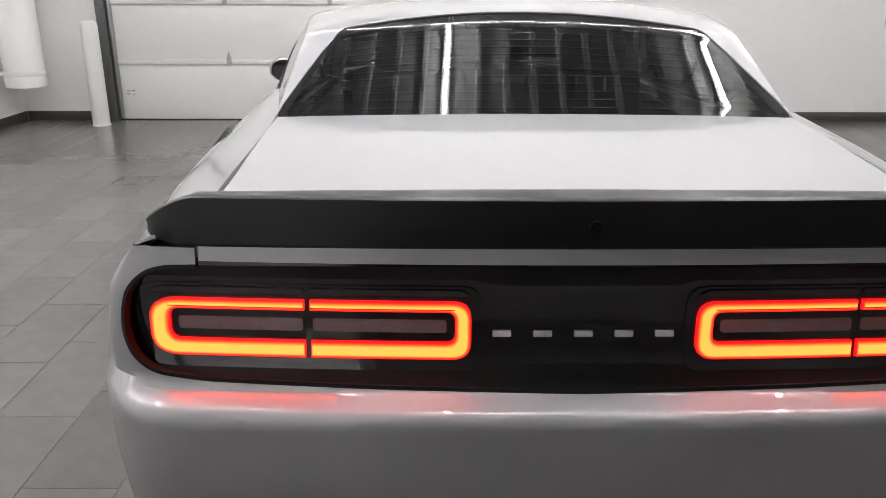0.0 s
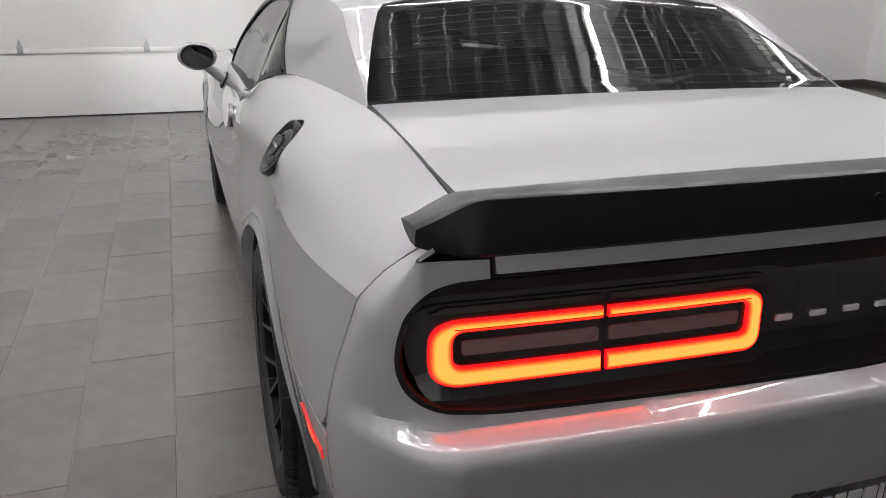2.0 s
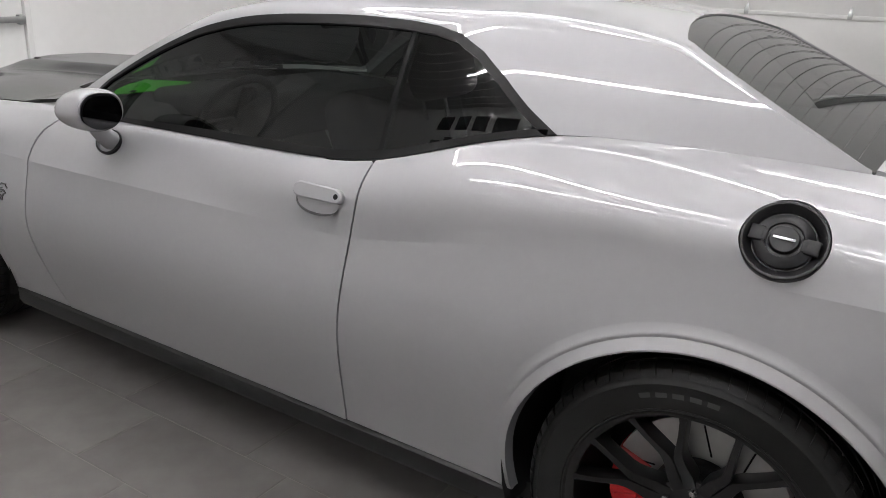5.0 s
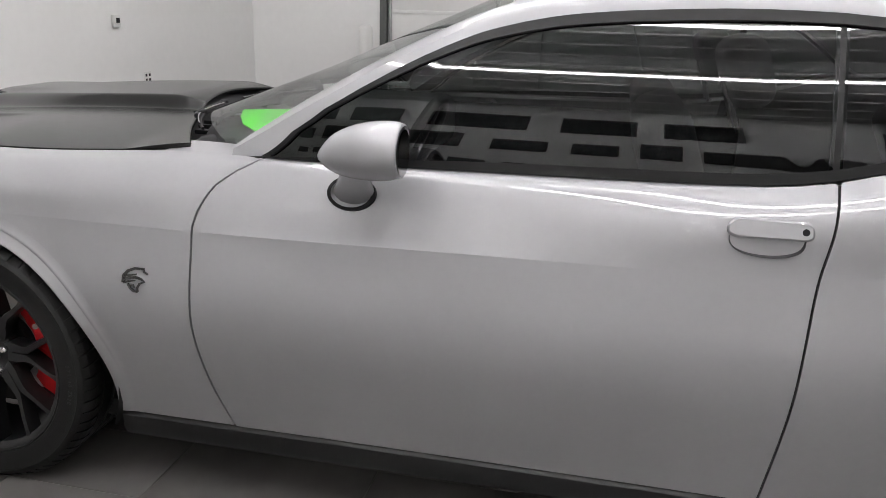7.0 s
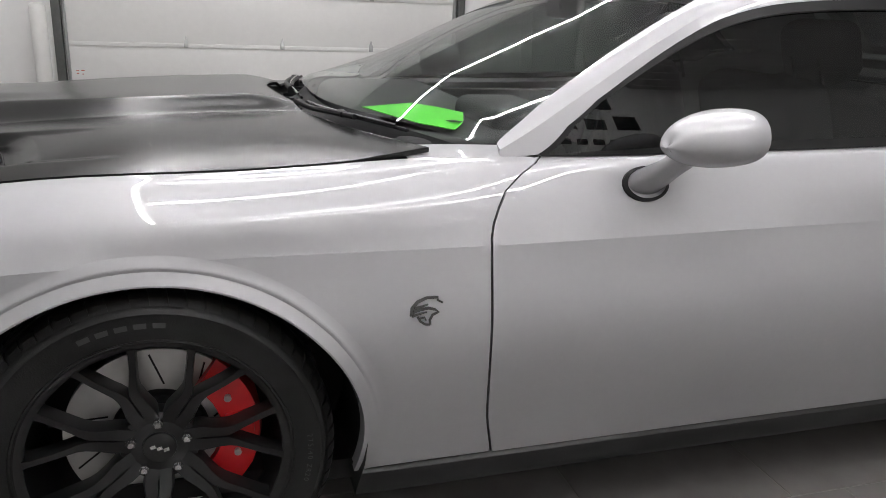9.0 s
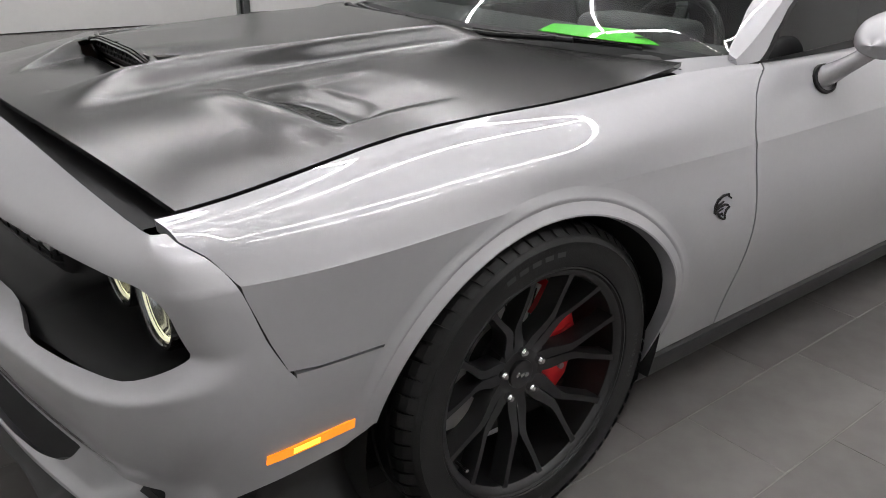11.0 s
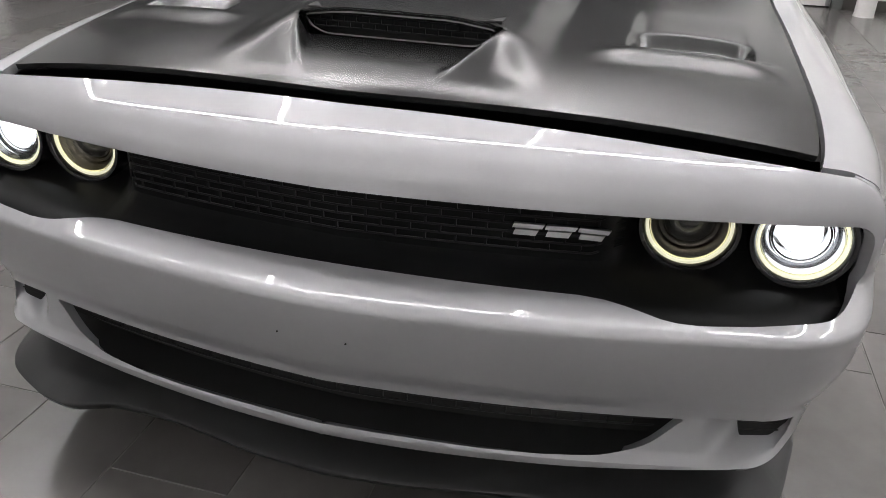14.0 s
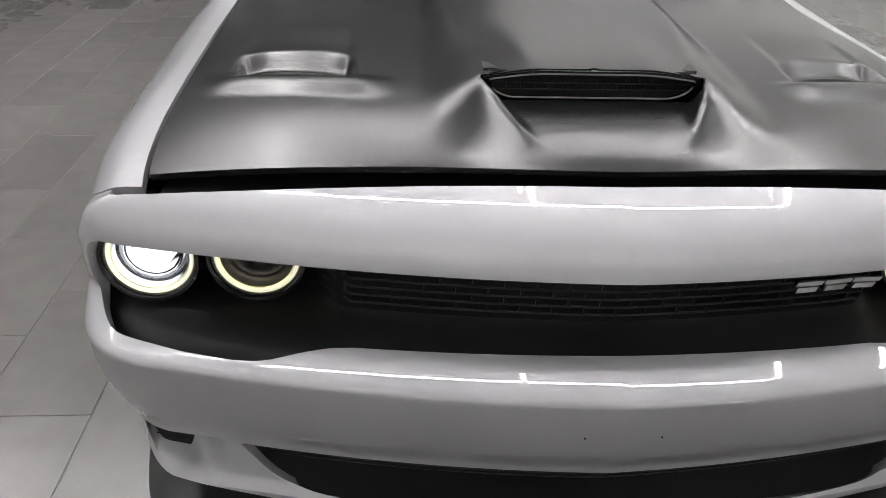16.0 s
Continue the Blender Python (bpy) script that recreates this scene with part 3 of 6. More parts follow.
def front_face(a, z, inset=0.0):
    Y = FRONT_Y(z) + 0.08
    z = z + 0.04
    f = lambda x: Y - 0.045 * x - 0.15 * x * x
    if a <= FLAT:
        return (-a * WIDE, f(a) - inset, z)
    yb = FRONT_SEAM(z)
    wb = -side(yb, s_of(yb, z))[0]
    sl = -(0.045 + 0.3 * FLAT)
    tk = sstep(0.54, 0.33, z)
    k1 = 0.100 - 0.035 * tk
    q = bez((FLAT * WIDE, f(FLAT)), (FLAT * WIDE + k1, f(FLAT) + k1 * sl - 0.012 * tk), (wb - 0.022 * tk, yb + (0.68 - 0.2 * tk) * (f(FLAT) - yb)), (wb, yb), (a - FLAT) / CORNER)
    return (-q[0], q[1] - inset, z)


def face_patch(name, fn, outline, mat, parent, holes=(), depth=0.02, step=0.02, label="", inset=0.0, towards=(0, 0, 0.6), lines=(), zs=1.0, sharp=35, extra=None, edge=None):
    """A patch of a bumper's face on both sides of the middle; outline in (a, z), first and last on the middle if it crosses it."""
    o = [(a, z * zs) for a, z in outline]
    V, F = fill2d(o, [[(a, z * zs) for a, z in h] for h in holes], step, [[(a, z * zs) for a, z in l] for l in lines], edge)
    P = []
    for a, z in V:
        p = fn(max(a, 0), z / zs, inset)
        P.append(extra(a, z / zs, p) if extra else p)
    P, F = shell(P, F, 0, towards)
    P, F = mirrored(P, F)
    P, F = shell(P, F, depth, towards)
    return mesh_object(name, P, F, mat, parent, label, sharp)


E_ = FLAT + CORNER
lamp_edge = [(0.70, 0.968), (0.76, 0.966), (0.79, 0.955), (0.822, 0.925), (0.835, 0.875), (0.833, 0.83), (0.815, 0.79), (0.78, 0.764), (0.70, 0.754), (0.4, 0.747), (0, 0.742)]
lamp_edge = [lamp_edge[0]] + round_poly(lamp_edge, 0.03)[7:-7] + [lamp_edge[-1]]
rear_bumper = face_patch("rear_bumper", rear_face, [(0, 0.26), (E_, 0.26), (E_, 1.018), (0.90, 1.010), (0.82, 0.999), (0.70, 0.997)] + lamp_edge, PAINT, car, zs=1.0, step=0.014, depth=0.007, lines=[[(0, 0.733), (0.86, 0.733)], [(0, 0.725), (0.86, 0.725)], [(0, 0.74), (0.8, 0.74)], [(0, 0.716), (0.9, 0.716)]])
face_patch("rear_valance", rear_face, [(0, 0.19), (E_, 0.19), (E_, 0.258), (0, 0.258)], BLACK, car, step=0.03)
flank("rear_bumper_side", yz([(-2.295, 0.26), (-2.296, 0.65), (-2.26, 0.649), (-2.1, 0.644), (-1.86, 0.634)] + arch(-1.475, 134.5, 180 - low, 30, rz=0.40)), PAINT, rear_bumper)

# black tail panel
PANEL_Y = pchip([0.98, 0.945, 0.93, 0.80, 0.785, 0.765, 0.742, 0.73], [-2.456, -2.456, -2.452, -2.458, -2.464, -2.476, -2.499, -2.503])


def panel_face(a, z, inset=0.0):
    x, y, zz = rear_face(a, z)
    return (x, max(y + 0.006, PANEL_Y(z) - 0.01 + 0.035 * (min(a, FLAT) / 0.84)**2 + (y - rear_face(FLAT, z)[1] if a > FLAT else 0)) + inset, zz)


tail_panel = face_patch("tail_panel", panel_face, [(0, 0.736), (0.4, 0.740), (0.7, 0.748), (0.785, 0.762), (0.83, 0.787), (0.85, 0.83), (0.853, 0.875), (0.84, 0.928), (0.80, 0.96), (0.76, 0.972), (0, 0.974)], GLOSSBLACK, car, step=0.016)

face_patch("tail_panel_lower", panel_face, [(0, 0.735), (0.4, 0.739), (0.7, 0.747), (0.785, 0.759), (0.81, 0.772), (0.6, 0.778), (0, 0.785)], BLACK, tail_panel, step=0.016, inset=-0.0025, depth=0.003, label="matte black lower strip")
face_patch("tail_panel_upper", panel_face, [(0, 0.933), (0.16, 0.933), (0.2, 0.944), (0.80, 0.944), (0.775, 0.962), (0, 0.972)], BLACK, tail_panel, step=0.016, inset=-0.0025, depth=0.003, label="matte black upper strip")

# black strip added inside the painted opening, hiding the fold that the lamps light red
rim_in = [(a - 0.007 * sstep(0.76, 0.83, a), z + 0.007 * min(max((0.86 - z) / 0.08, -1), 1)) for a, z in lamp_edge]
face_patch("tail_panel_edge", rear_face, lamp_edge + rim_in[::-1], BLACK, tail_panel, step=0.012, inset=-0.0008, depth=0.014, label="added black cover strip in the lamp opening")

# tail lamps
GLOW = [((0.8, 0.006, 0.010), "red"), ((1.8, 0.018, 0.012), "red"), ((3.2, 0.060, 0.016), "orange"), ((4.8, 0.140, 0.024), "orange"), ((6.4, 0.280, 0.036), "yellow"), ((7.4, 0.420, 0.060), "yellow"), ((8.0, 0.560, 0.090), "yellow")]
GLOW = [(material("tail_lamp_" + n, (0.4, 0.03, 0.02), 0.3, emit=tuple(c / col[0] for c in col), strength=col[0]), n) for col, n in GLOW]
LAMP_DARK = material("tail_lamp_dark_red", (0.12, 0.005, 0.005), 0.3, emit=(1.0, 0.01, 0.01), strength=0.12)
SMOKE = material("smoked_reflector", (0.20, 0.17, 0.18), 0.3, 0.3, 0.6, 0.15, 80)
PLATEWHITE = material("white_plate_print", (0.7, 0.7, 0.71), 0.5)
NAMEPLATE = material("nameplate_metal", (0.85, 0.85, 0.86), 0.3, 0.1, 0.0, 0.03)


def slab(outline, fn, out, thick, mat, name, parent, holes=(), label="", mirror=False, step=0.02):
    """A raised flat piece on a face: outline in (a, z), lying `out` before it."""
    V, F = fill2d(outline, holes, step)
    P = [fn(abs(a), z, -out) for a, z in V]
    P = [((-p[0] if (a < 0) else p[0]), p[1], p[2]) for p, (a, z) in zip(P, V)]
    P, F = shell(P, F, thick, towards=(0, 0, 0.7))
    if mirror:
        P, F = other_side(P, F)
    return mesh_object(name, P, F, mat, parent, label, 40)


def inner(poly, d):
    """A polygon moved in by d."""
    q = resample(poly, 0.02)
    n, out = len(q), []
    area = sum(q[i - 1][0] * q[i][1] - q[i][0] * q[i - 1][1] for i in range(n))
    sgn = 1 if area > 0 else -1
    for i in range(n):
        a, b = np.array(q[i - 2]), np.array(q[(i + 2) % n])
        t = (b - a) / max(np.hypot(*(b - a)), 1e-9)
        out.append((q[i][0] - sgn * t[1] * d, q[i][1] + sgn * t[0] * d))
    return out


def lamp_piece(x0, x1, outer, e=0.0):
    """Half a ring, open towards the split, its edges drawn in by e."""
    zt, zb, th_t, th_b, th_e = 0.903 - e, 0.793 + e, 0.0195 - 2 * e, 0.032 - 2 * e, 0.030 - 2 * e
    if outer:
        x0, x1 = x0 + 0.4 * e, x1 - e
        o = round_poly([(x0, zb), (x1, zb), (x1, zt), (x0, zt)], [0, 0.042 - e, 0.042 - e, 0])
        i = round_poly([(x0, zb + th_b), (x1 - th_e, zb + th_b), (x1 - th_e, zt - th_t), (x0, zt - th_t)], [0, 0.02 + e, 0.02 + e, 0])
    else:
        x0, x1 = x0 + e, x1 - 0.4 * e
        o = round_poly([(x1, zt), (x0, zt), (x0, zb), (x1, zb)], [0, 0.034 - e, 0.034 - e, 0])
        i = round_poly([(x1, zt - th_t), (x0 + th_e, zt - th_t), (x0 + th_e, zb + th_b), (x1, zb + th_b)], [0, 0.016 + e, 0.016 + e, 0])
    return o + i[::-1], i


def tail_lamp(mirror):
    lamp = mesh_object("tail_lamp", *lamp_base(mirror), GLOSSBLACK, car, "lit red-orange racetrack tail lamp in black housing", 40)
    for x0, x1, outer in ((0.205, 0.498, False), (0.508, 0.787, True)):
        ring, core = lamp_piece(x0, x1, outer)
        slab(ring, panel_face, 0.012, 0.012, GLOW[0][0], "red_lens", lamp, label="glowing red lens edge", mirror=mirror, step=0.015)
        for k in range(1, 7):
            slab(lamp_piece(x0, x1, outer, 0.0014 * k)[0], panel_face, 0.012 + 0.0009 * k, 0.001, GLOW[k][0], "light_ring", lamp, label="glowing %s light ring" % GLOW[k][1], mirror=mirror, step=0.015)
        slab(core, panel_face, 0.005, 0.004, GLOSSBLACK, "lens", lamp, label="dark smoked inner lens", mirror=mirror)
        a0, a1 = (x0 + 0.045, x1 - 0.004) if not outer else (x0 + 0.004, x1 - 0.045)
        slab(round_poly([(a0, 0.843), (a1, 0.843), (a1, 0.867), (a0, 0.867)], 0.006), panel_face, 0.009, 0.004, SMOKE, "reflector", lamp, label="smoked reflector bar", mirror=mirror)
        # thin dark line along the upper side of the ring
        zz = 0.8900
        slab([(x0 + 0.03 * (not outer), zz), (x1 - 0.03 * outer, zz), (x1 - 0.03 * outer, zz + 0.0016), (x0 + 0.03 * (not outer), zz + 0.0016)], panel_face, 0.0182, 0.001, LAMP_DARK, "lens_line", lamp, mirror=mirror)
        # smoked top edge of the housing above the ring
        slab(round_poly([(x0, 0.914), (x1, 0.914), (x1 - 0.02 * outer, 0.924), (x0 + 0.02 * (not outer), 0.924)], 0.004), panel_face, 0.009, 0.004, SMOKED_EDGE, "housing_edge", lamp, mirror=mirror)
    return lamp


SMOKED_EDGE = material("smoked_edge", (0.035, 0.033, 0.034), 0.2, 0.0, 0.5, 0.1, 60)


def lamp_base(mirror):
    V, F = fill2d(round_poly([(0.185, 0.772), (0.815, 0.772), (0.82, 0.93), (0.185, 0.93)], [0.03, 0.06, 0.06, 0.04]), (), 0.02)
    P = [panel_face(a, z, -0.004) for a, z in V]
    P, F = shell(P, F, 0.01, towards=(0, 0, 0.7))
    return other_side(P, F) if mirror else (P, F)


for m_ in (False, True):
    tail_lamp(m_)
# the nameplate between the lamps: plain bars
for i in range(5):
    x = -0.149 + 0.0745 * i
    P = [panel_face(abs(x), 0.84)]
    bm = box((0.034, 0.006, 0.0115), (x, P[0][1] - 0.003, P[0][2]), 0.0015)
    part("nameplate_bar", bm, NAMEPLATE, tail_panel, "chrome nameplate bar")
# plate recess under the ledge
plate = part("plate_recess", box((0.42, 0.03, 0.16), (0, -2.551, 0.513), 0.02), BLACK, rear_bumper, "black licence plate recess")
part("plate_frame", box((0.335, 0.012, 0.125), (0, -2.568, 0.521), 0.008), GLOSSBLACK, rear_bumper, "black plate frame")
for x, w in ((-0.082, 0.020), (-0.052, 0.024), (-0.018, 0.030), (0.018, 0.030), (0.045, 0.010), (0.070, 0.026)):
    part("plate_bar", box((w, 0.004, 0.034), (x, -2.576, 0.519), 0.001), PLATEWHITE, rear_bumper, "white bar of unreadable lettering")
ridge = [(-0.125, -2.5755, 0.547), (-0.10, -2.5755, 0.557), (-0.07, -2.5755, 0.556), (-0.02, -2.5755, 0.575), (0.01, -2.5755, 0.568), (0.05, -2.5755, 0.574), (0.12, -2.5755, 0.548)]
mesh_object("plate_line", *tube(ridge, 0.0014, 6), SILVER, rear_bumper, "thin grey line on the plate frame")

# trunk lid
LID = [(-1.667, 1.112), (-1.75, 1.107), (-2.0, 1.087), (-2.2, 1.068), (-2.38, 1.054), (-2.44, 1.035), (-2.456, 1.015), (-2.468, 0.974)]
lid_z = pchip([-p[0] for p in LID[:6]], [p[1] for p in LID[:6]])
prof = [(-1.667 - 0.773 * i / 30, lid_z(1.667 + 0.773 * i / 30)) for i in range(31)] + [(-2.460, 1.032), (-2.466, 1.018), (-2.471, 1.0), (-2.476, 0.987)]
V, F = [], []
NX = 28
for i, (y, z) in enumerate(prof):
    for k in range(NX + 1):
        u = -1 + 2 * k / NX
        x = u * 0.692
        crown = 0.012 * (1 - u * u) if i < 31 else 0.012 * (1 - u * u) * (34 - i) / 4
        yy = y + (0.035 * (x / 0.84)**2 * min(i / 31, 1)) * (1 if i >= 20 else i / 20) - (0.02 * (1 - u * u) * max(0, 1 - i / 6))
        V.append((x, yy, z + crown))
for i in range(len(prof) - 1):
    for k in range(NX):
        a = i * (NX + 1) + k
        F.append((a, a + 1, a + NX + 2))
        F.append((a, a + NX + 2, a + NX + 1))
P, F = shell(V, F, 0.02, towards=(0, -2.0, 0.6))
trunk = mesh_object("trunk_lid", P, F, PAINT, car, sharp=35)

# spoiler
V, F = [], []
SX = [math.copysign(0.80 * (1 - (1 - abs(t))**1.4), t) for t in np.linspace(-1, 1, 81)]
for x in SX:
    u = abs(x) / 0.80
    e = min(max((u - 0.875) / 0.125, 0.0), 1.0)**1.6
    zt = 1.100 - 0.050 * e
    y1 = -2.445 + 0.03 * u**2 + 0.030 * e * e
    yl = -2.270 - 0.02 * (1 - u * u) - 0.035 * e
    zl = lid_z(-yl) + 0.012 * (1 - u * u) + 0.002
    zl = zl + (1.040 - zl) * sstep(0.86, 1.0, u)
    zb = 1.012 + 0.006 * e
    ring = [(yl, zl), (yl + (y1 - yl) * 0.28, zl + (zt - zl) * 0.34), (yl + (y1 - yl) * 0.57, zl + (zt - zl) * 0.70), (y1 + 0.02, zt - 0.003), (y1 + 0.004, zt), (y1 - 0.004, zt - 0.004), (y1 - 0.018 * (1 - e), (zt + zb) / 2), (y1 - 0.026 * (1 - e), zb + 0.006 * (1 - e)), (y1 - 0.022 * (1 - e), zb), (y1 + (yl - y1) * 0.35, zb + 0.02 * (1 - e)), (yl - 0.02, zl - 0.012)]
    V += [(x, a, b) for a, b in ring]
n = 11
for i in range(len(SX) - 1):
    for k in range(n):
        F.append((i * n + k, i * n + (k + 1) % n, (i + 1) * n + (k + 1) % n, (i + 1) * n + k))
F += [tuple(range(n)), tuple(range((len(SX) - 1) * n, len(SX) * n))[::-1]]
spoiler = mesh_object("spoiler", V, F, SPOILER, car, "satin black rear spoiler lip", 40)
bm = cyl(0.011, 0.011, 0.006, Matrix.Translation((0.01, -2.467, 1.055)) @ Matrix.Rotation(radians(90), 4, "X"), 20)
part("camera_bezel", bm, BLACK, spoiler, "small round rear camera")
part("camera_lens", cyl(0.006, 0.005, 0.008, Matrix.Translation((0.01, -2.469, 1.055)) @ Matrix.Rotation(radians(90), 4, "X"), 16), GLOSSBLACK, spoiler)

# ---- greenhouse ----
CEN = pchip([1.08, 0.73, 0.4, 0.12, -0.1, -0.45, -0.85, -1.1, -1.24, -1.30, -1.6, -1.66, -1.75], [0.992, 1.130, 1.270, 1.375, 1.405, 1.42, 1.405, 1.375, 1.335, 1.305, 1.154, 1.124, 1.07])
RAIL = pchip([1.08, 0.74, 0.70, 0.55, 0.3, 0.12, -0.1, -0.45, -0.85, -1.1, -1.243, -1.30, -1.6, -1.66, -1.75], [0.952, 0.967, 0.988, 1.08, 1.222, 1.30, 1.335, 1.348, 1.347, 1.330, 1.307, 1.280, 1.140, 1.112, 1.09])


def tumble(z):
    t = z - 0.96
    return 0.860 - 0.32 * t - 0.40 * t * t


def house(y, w):
    """A point of the left half of the upper body: w 0 belt, 1 roof rail, 2 middle."""
    zb, zr, zc = TOP_Z(y), RAIL(y), CEN(y)
    zr = max(zr, zb + 0.004)
    zc = max(zc, zr + 0.001)
    off = tumble(zb) - TOP_W(y)
    if w <= 1:
        z = zb + (zr - zb) * w
        return (-(tumble(z) - off), y, z)
    hw = tumble(zr) - off
    x = hw * (2 - w)
    return (-x, y, zr + (zc - zr) * (1 - (2 - w)**(2.3 - 0.3 * sstep(-1.0, -1.25, y) - 0.3 * sstep(0.0, 0.25, y))))


WS = 0.35


def yw(y, z):
    return (y, (z - TOP_Z(y)) / max(RAIL(y) - TOP_Z(y), 0.004) * WS)


def xw(x, y):
    zb = TOP_Z(y)
    hw = tumble(max(RAIL(y), zb + 0.004)) - (tumble(zb) - TOP_W(y))
    return (y, (2 - x / hw) * WS)


def house_patch(name, outline, mat, parent, holes=(), depth=0.02, out=0.0, mode="join", label="", step=0.022, sharp=35):
    V, F = fill2d(outline, holes, step)
    P = [house(y, w / WS) for y, w in V]
    P = [(0.0 if abs(p[0]) < 1e-4 else p[0], p[1], p[2]) for p in P]
    P, F = shell(P, F, 0, towards=(0, -0.4, 0.7))
    if mode == "join":
        P, F = mirrored(P, F)
    P, F = np.array(P), np.array(F)
    if out:
        n = np.cross(P[F[:, 1]] - P[F[:, 0]], P[F[:, 2]] - P[F[:, 0]])
        N = np.zeros_like(P)
        for k in range(3):
            np.add.at(N, F[:, k], n)
        P = P + out * N / np.maximum(np.linalg.norm(N, axis=1), 1e-12)[:, None]
    P, F = shell(P, F, depth, towards=(0, -0.4, 0.7))
    obs = [mesh_object(name, P, F, mat, parent, label, sharp)]
    if mode == "both":
        obs.append(mesh_object(name, *other_side(P, F), mat, parent, label, sharp))
    return obs


# side window opening, from the front corner up over the top to the rear corner, as (y, z)
WIN_TOP = [(0.652, 0.958), (0.52, 1.062), (0.40, 1.135), (0.28, 1.20), (0.13, 1.262), (-0.03, 1.297), (-0.2, 1.313), (-0.45, 1.322), (-0.62, 1.318), (-0.76, 1.298), (-0.835, 1.262), (-0.915, 1.205), (-0.985, 1.15), (-1.05, 1.109)]
wt = gap_curve([(p[1], p[0]) for p in WIN_TOP[::-1]])
wt = [(y, z) for z, y in wt][::-1]
win_open = [yw(y, z) for y, z in wt]
screen_edge = [xw(x, y) for x, y in ((0.80, 0.725), (0.755, 0.60), (0.715, 0.45), (0.675, 0.30), (0.645, 0.18), (0.628, 0.115))]
screen_top = [xw(x, 0.10 + 0.03 * (1 - (x / 0.628)**2)) for x in np.linspace(0.60, 0, 10)]
back_top = [xw(x, -1.235 + 0.085 * (1 - (x / 0.553)**2.2)) for x in np.linspace(0, 0.553, 10)]
back_edge = [xw(x, y) for x, y in ((0.575, -1.27), (0.61, -1.36), (0.65, -1.48), (0.687, -1.60), (0.696, -1.64))]
roof_line = [yw(0.735, TOP_Z(0.735)), xw(0.81, 0.735)] + screen_edge + screen_top + [(-0.5, 2 * WS)] + back_top + back_edge + [(-1.66, 1.0 * WS), (-1.66, 0.0)] + [(-1.5, 0), (-1.3, 0), (-1.1, 0)] + win_open[::-1] + [(0.70, 0.0)]
house_patch("roof_shell", roof_line, PAINT, car, depth=0.03, step=0.02)
# glass
base_line = [xw(x, 0.765 + 0.285 * (1 - (x / 0.80)**2.7)) for x in np.linspace(0, 0.79, 14)]
house_patch("windscreen", base_line + screen_edge + screen_top, SCREEN, car, depth=0.0, out=-0.004, label="clear raked windscreen")[0].visible_shadow = False
house_patch("rear_window", back_top + back_edge + [xw(x, -1.665 - 0.025 * (1 - (x / 0.7)**2)) for x in np.linspace(0.69, 0, 10)], TINT, car, depth=0.0, out=-0.004, label="dark tinted rear window with heater lines")[0].visible_shadow = False
belt = [(y, 0.0) for y in np.linspace(-1.03, 0.64, 24)]


opening = win_open + belt
frame_in = inner(opening, 0.022)
house_patch("window_trim", opening, TRIM, car, [frame_in], depth=0.012, out=0.004, mode="both", label="black window surround", step=0.015)
SPLIT = -0.605
q = [p for p in frame_in]
door_glass = [(max(y, SPLIT + 0.006), w) for y, w in q]
rear_glass = [(min(y, SPLIT - 0.006), w) for y, w in q]


def tidy(p):
    out = []
    for v in p:
        if not out or math.hypot(v[0] - out[-1][0], v[1] - out[-1][1]) > 0.004:
            out.append(v)
    return out


for nm, g in (("door_window", tidy(door_glass)), ("quarter_window", tidy(rear_glass))):
    for ob in house_patch(nm, g, SIDETINT, car, depth=0.0, out=-0.003, mode="both", label="dark tinted side glass"):
        ob.visible_shadow = False
house_patch("window_pillar", [(SPLIT - 0.012, 0.004), (SPLIT + 0.012, 0.004), (SPLIT + 0.012, 0.96 * WS), (SPLIT - 0.012, 0.96 * WS)], TRIM, car, depth=0.01, out=-0.006, mode="both", label="black divider between side windows")

# ---- front ----
def head_top(a):
    return 0.848 - 0.042 * (min(a, 0.80) / 0.78)**2


up = [(a, head_top(a)) for a in np.linspace(0, 0.80, 14)] + [(E_, 0.798)]
oc = [(0.810 + 0.052 * math.sin(t), 0.684 + 0.052 * math.cos(t)) for t in np.linspace(0, math.pi / 2, 9)] + [(0.795 + 0.067 * math.cos(t), 0.642 - 0.063 * math.sin(t)) for t in np.linspace(0, math.pi / 2, 11)]
grille_top = [(0, 0.739), (0.3, 0.7385), (0.5, 0.738), (0.62, 0.738), (0.75, 0.737)] + oc + [(0.75, 0.577), (0.70, 0.575), (0.62, 0.574), (0.585, 0.5752), (0.56, 0.5775), (0.53, 0.582), (0.50, 0.586), (0.47, 0.5893), (0.43, 0.5915), (0.2, 0.594), (0, 0.596)]
LOW_A = [(0.0, 0.360), (0.2, 0.3605), (0.45, 0.361), (0.628, 0.3615)] + [bez((0.632, 0.358), (0.595, 0.322), (0.585, 0.286), (0.48, 0.281), t / 14) for t in range(15)] + [(0.4, 0.278), (0.3, 0.277), (0.15, 0.278), (0.0, 0.279)]
LIP_Z = pchip([0.0, 0.45, 0.60, 0.66, 0.74, 0.80, 0.84, 0.87, 0.90, 0.96], [0.248, 0.257, 0.2665, 0.270, 0.2755, 0.281, 0.290, 0.302, 0.318, 0.346])
POCK_T = pchip([0.58, 0.66, 0.74, 0.80, 0.83, 0.86], [0.362, 0.364, 0.363, 0.358, 0.352, 0.344])


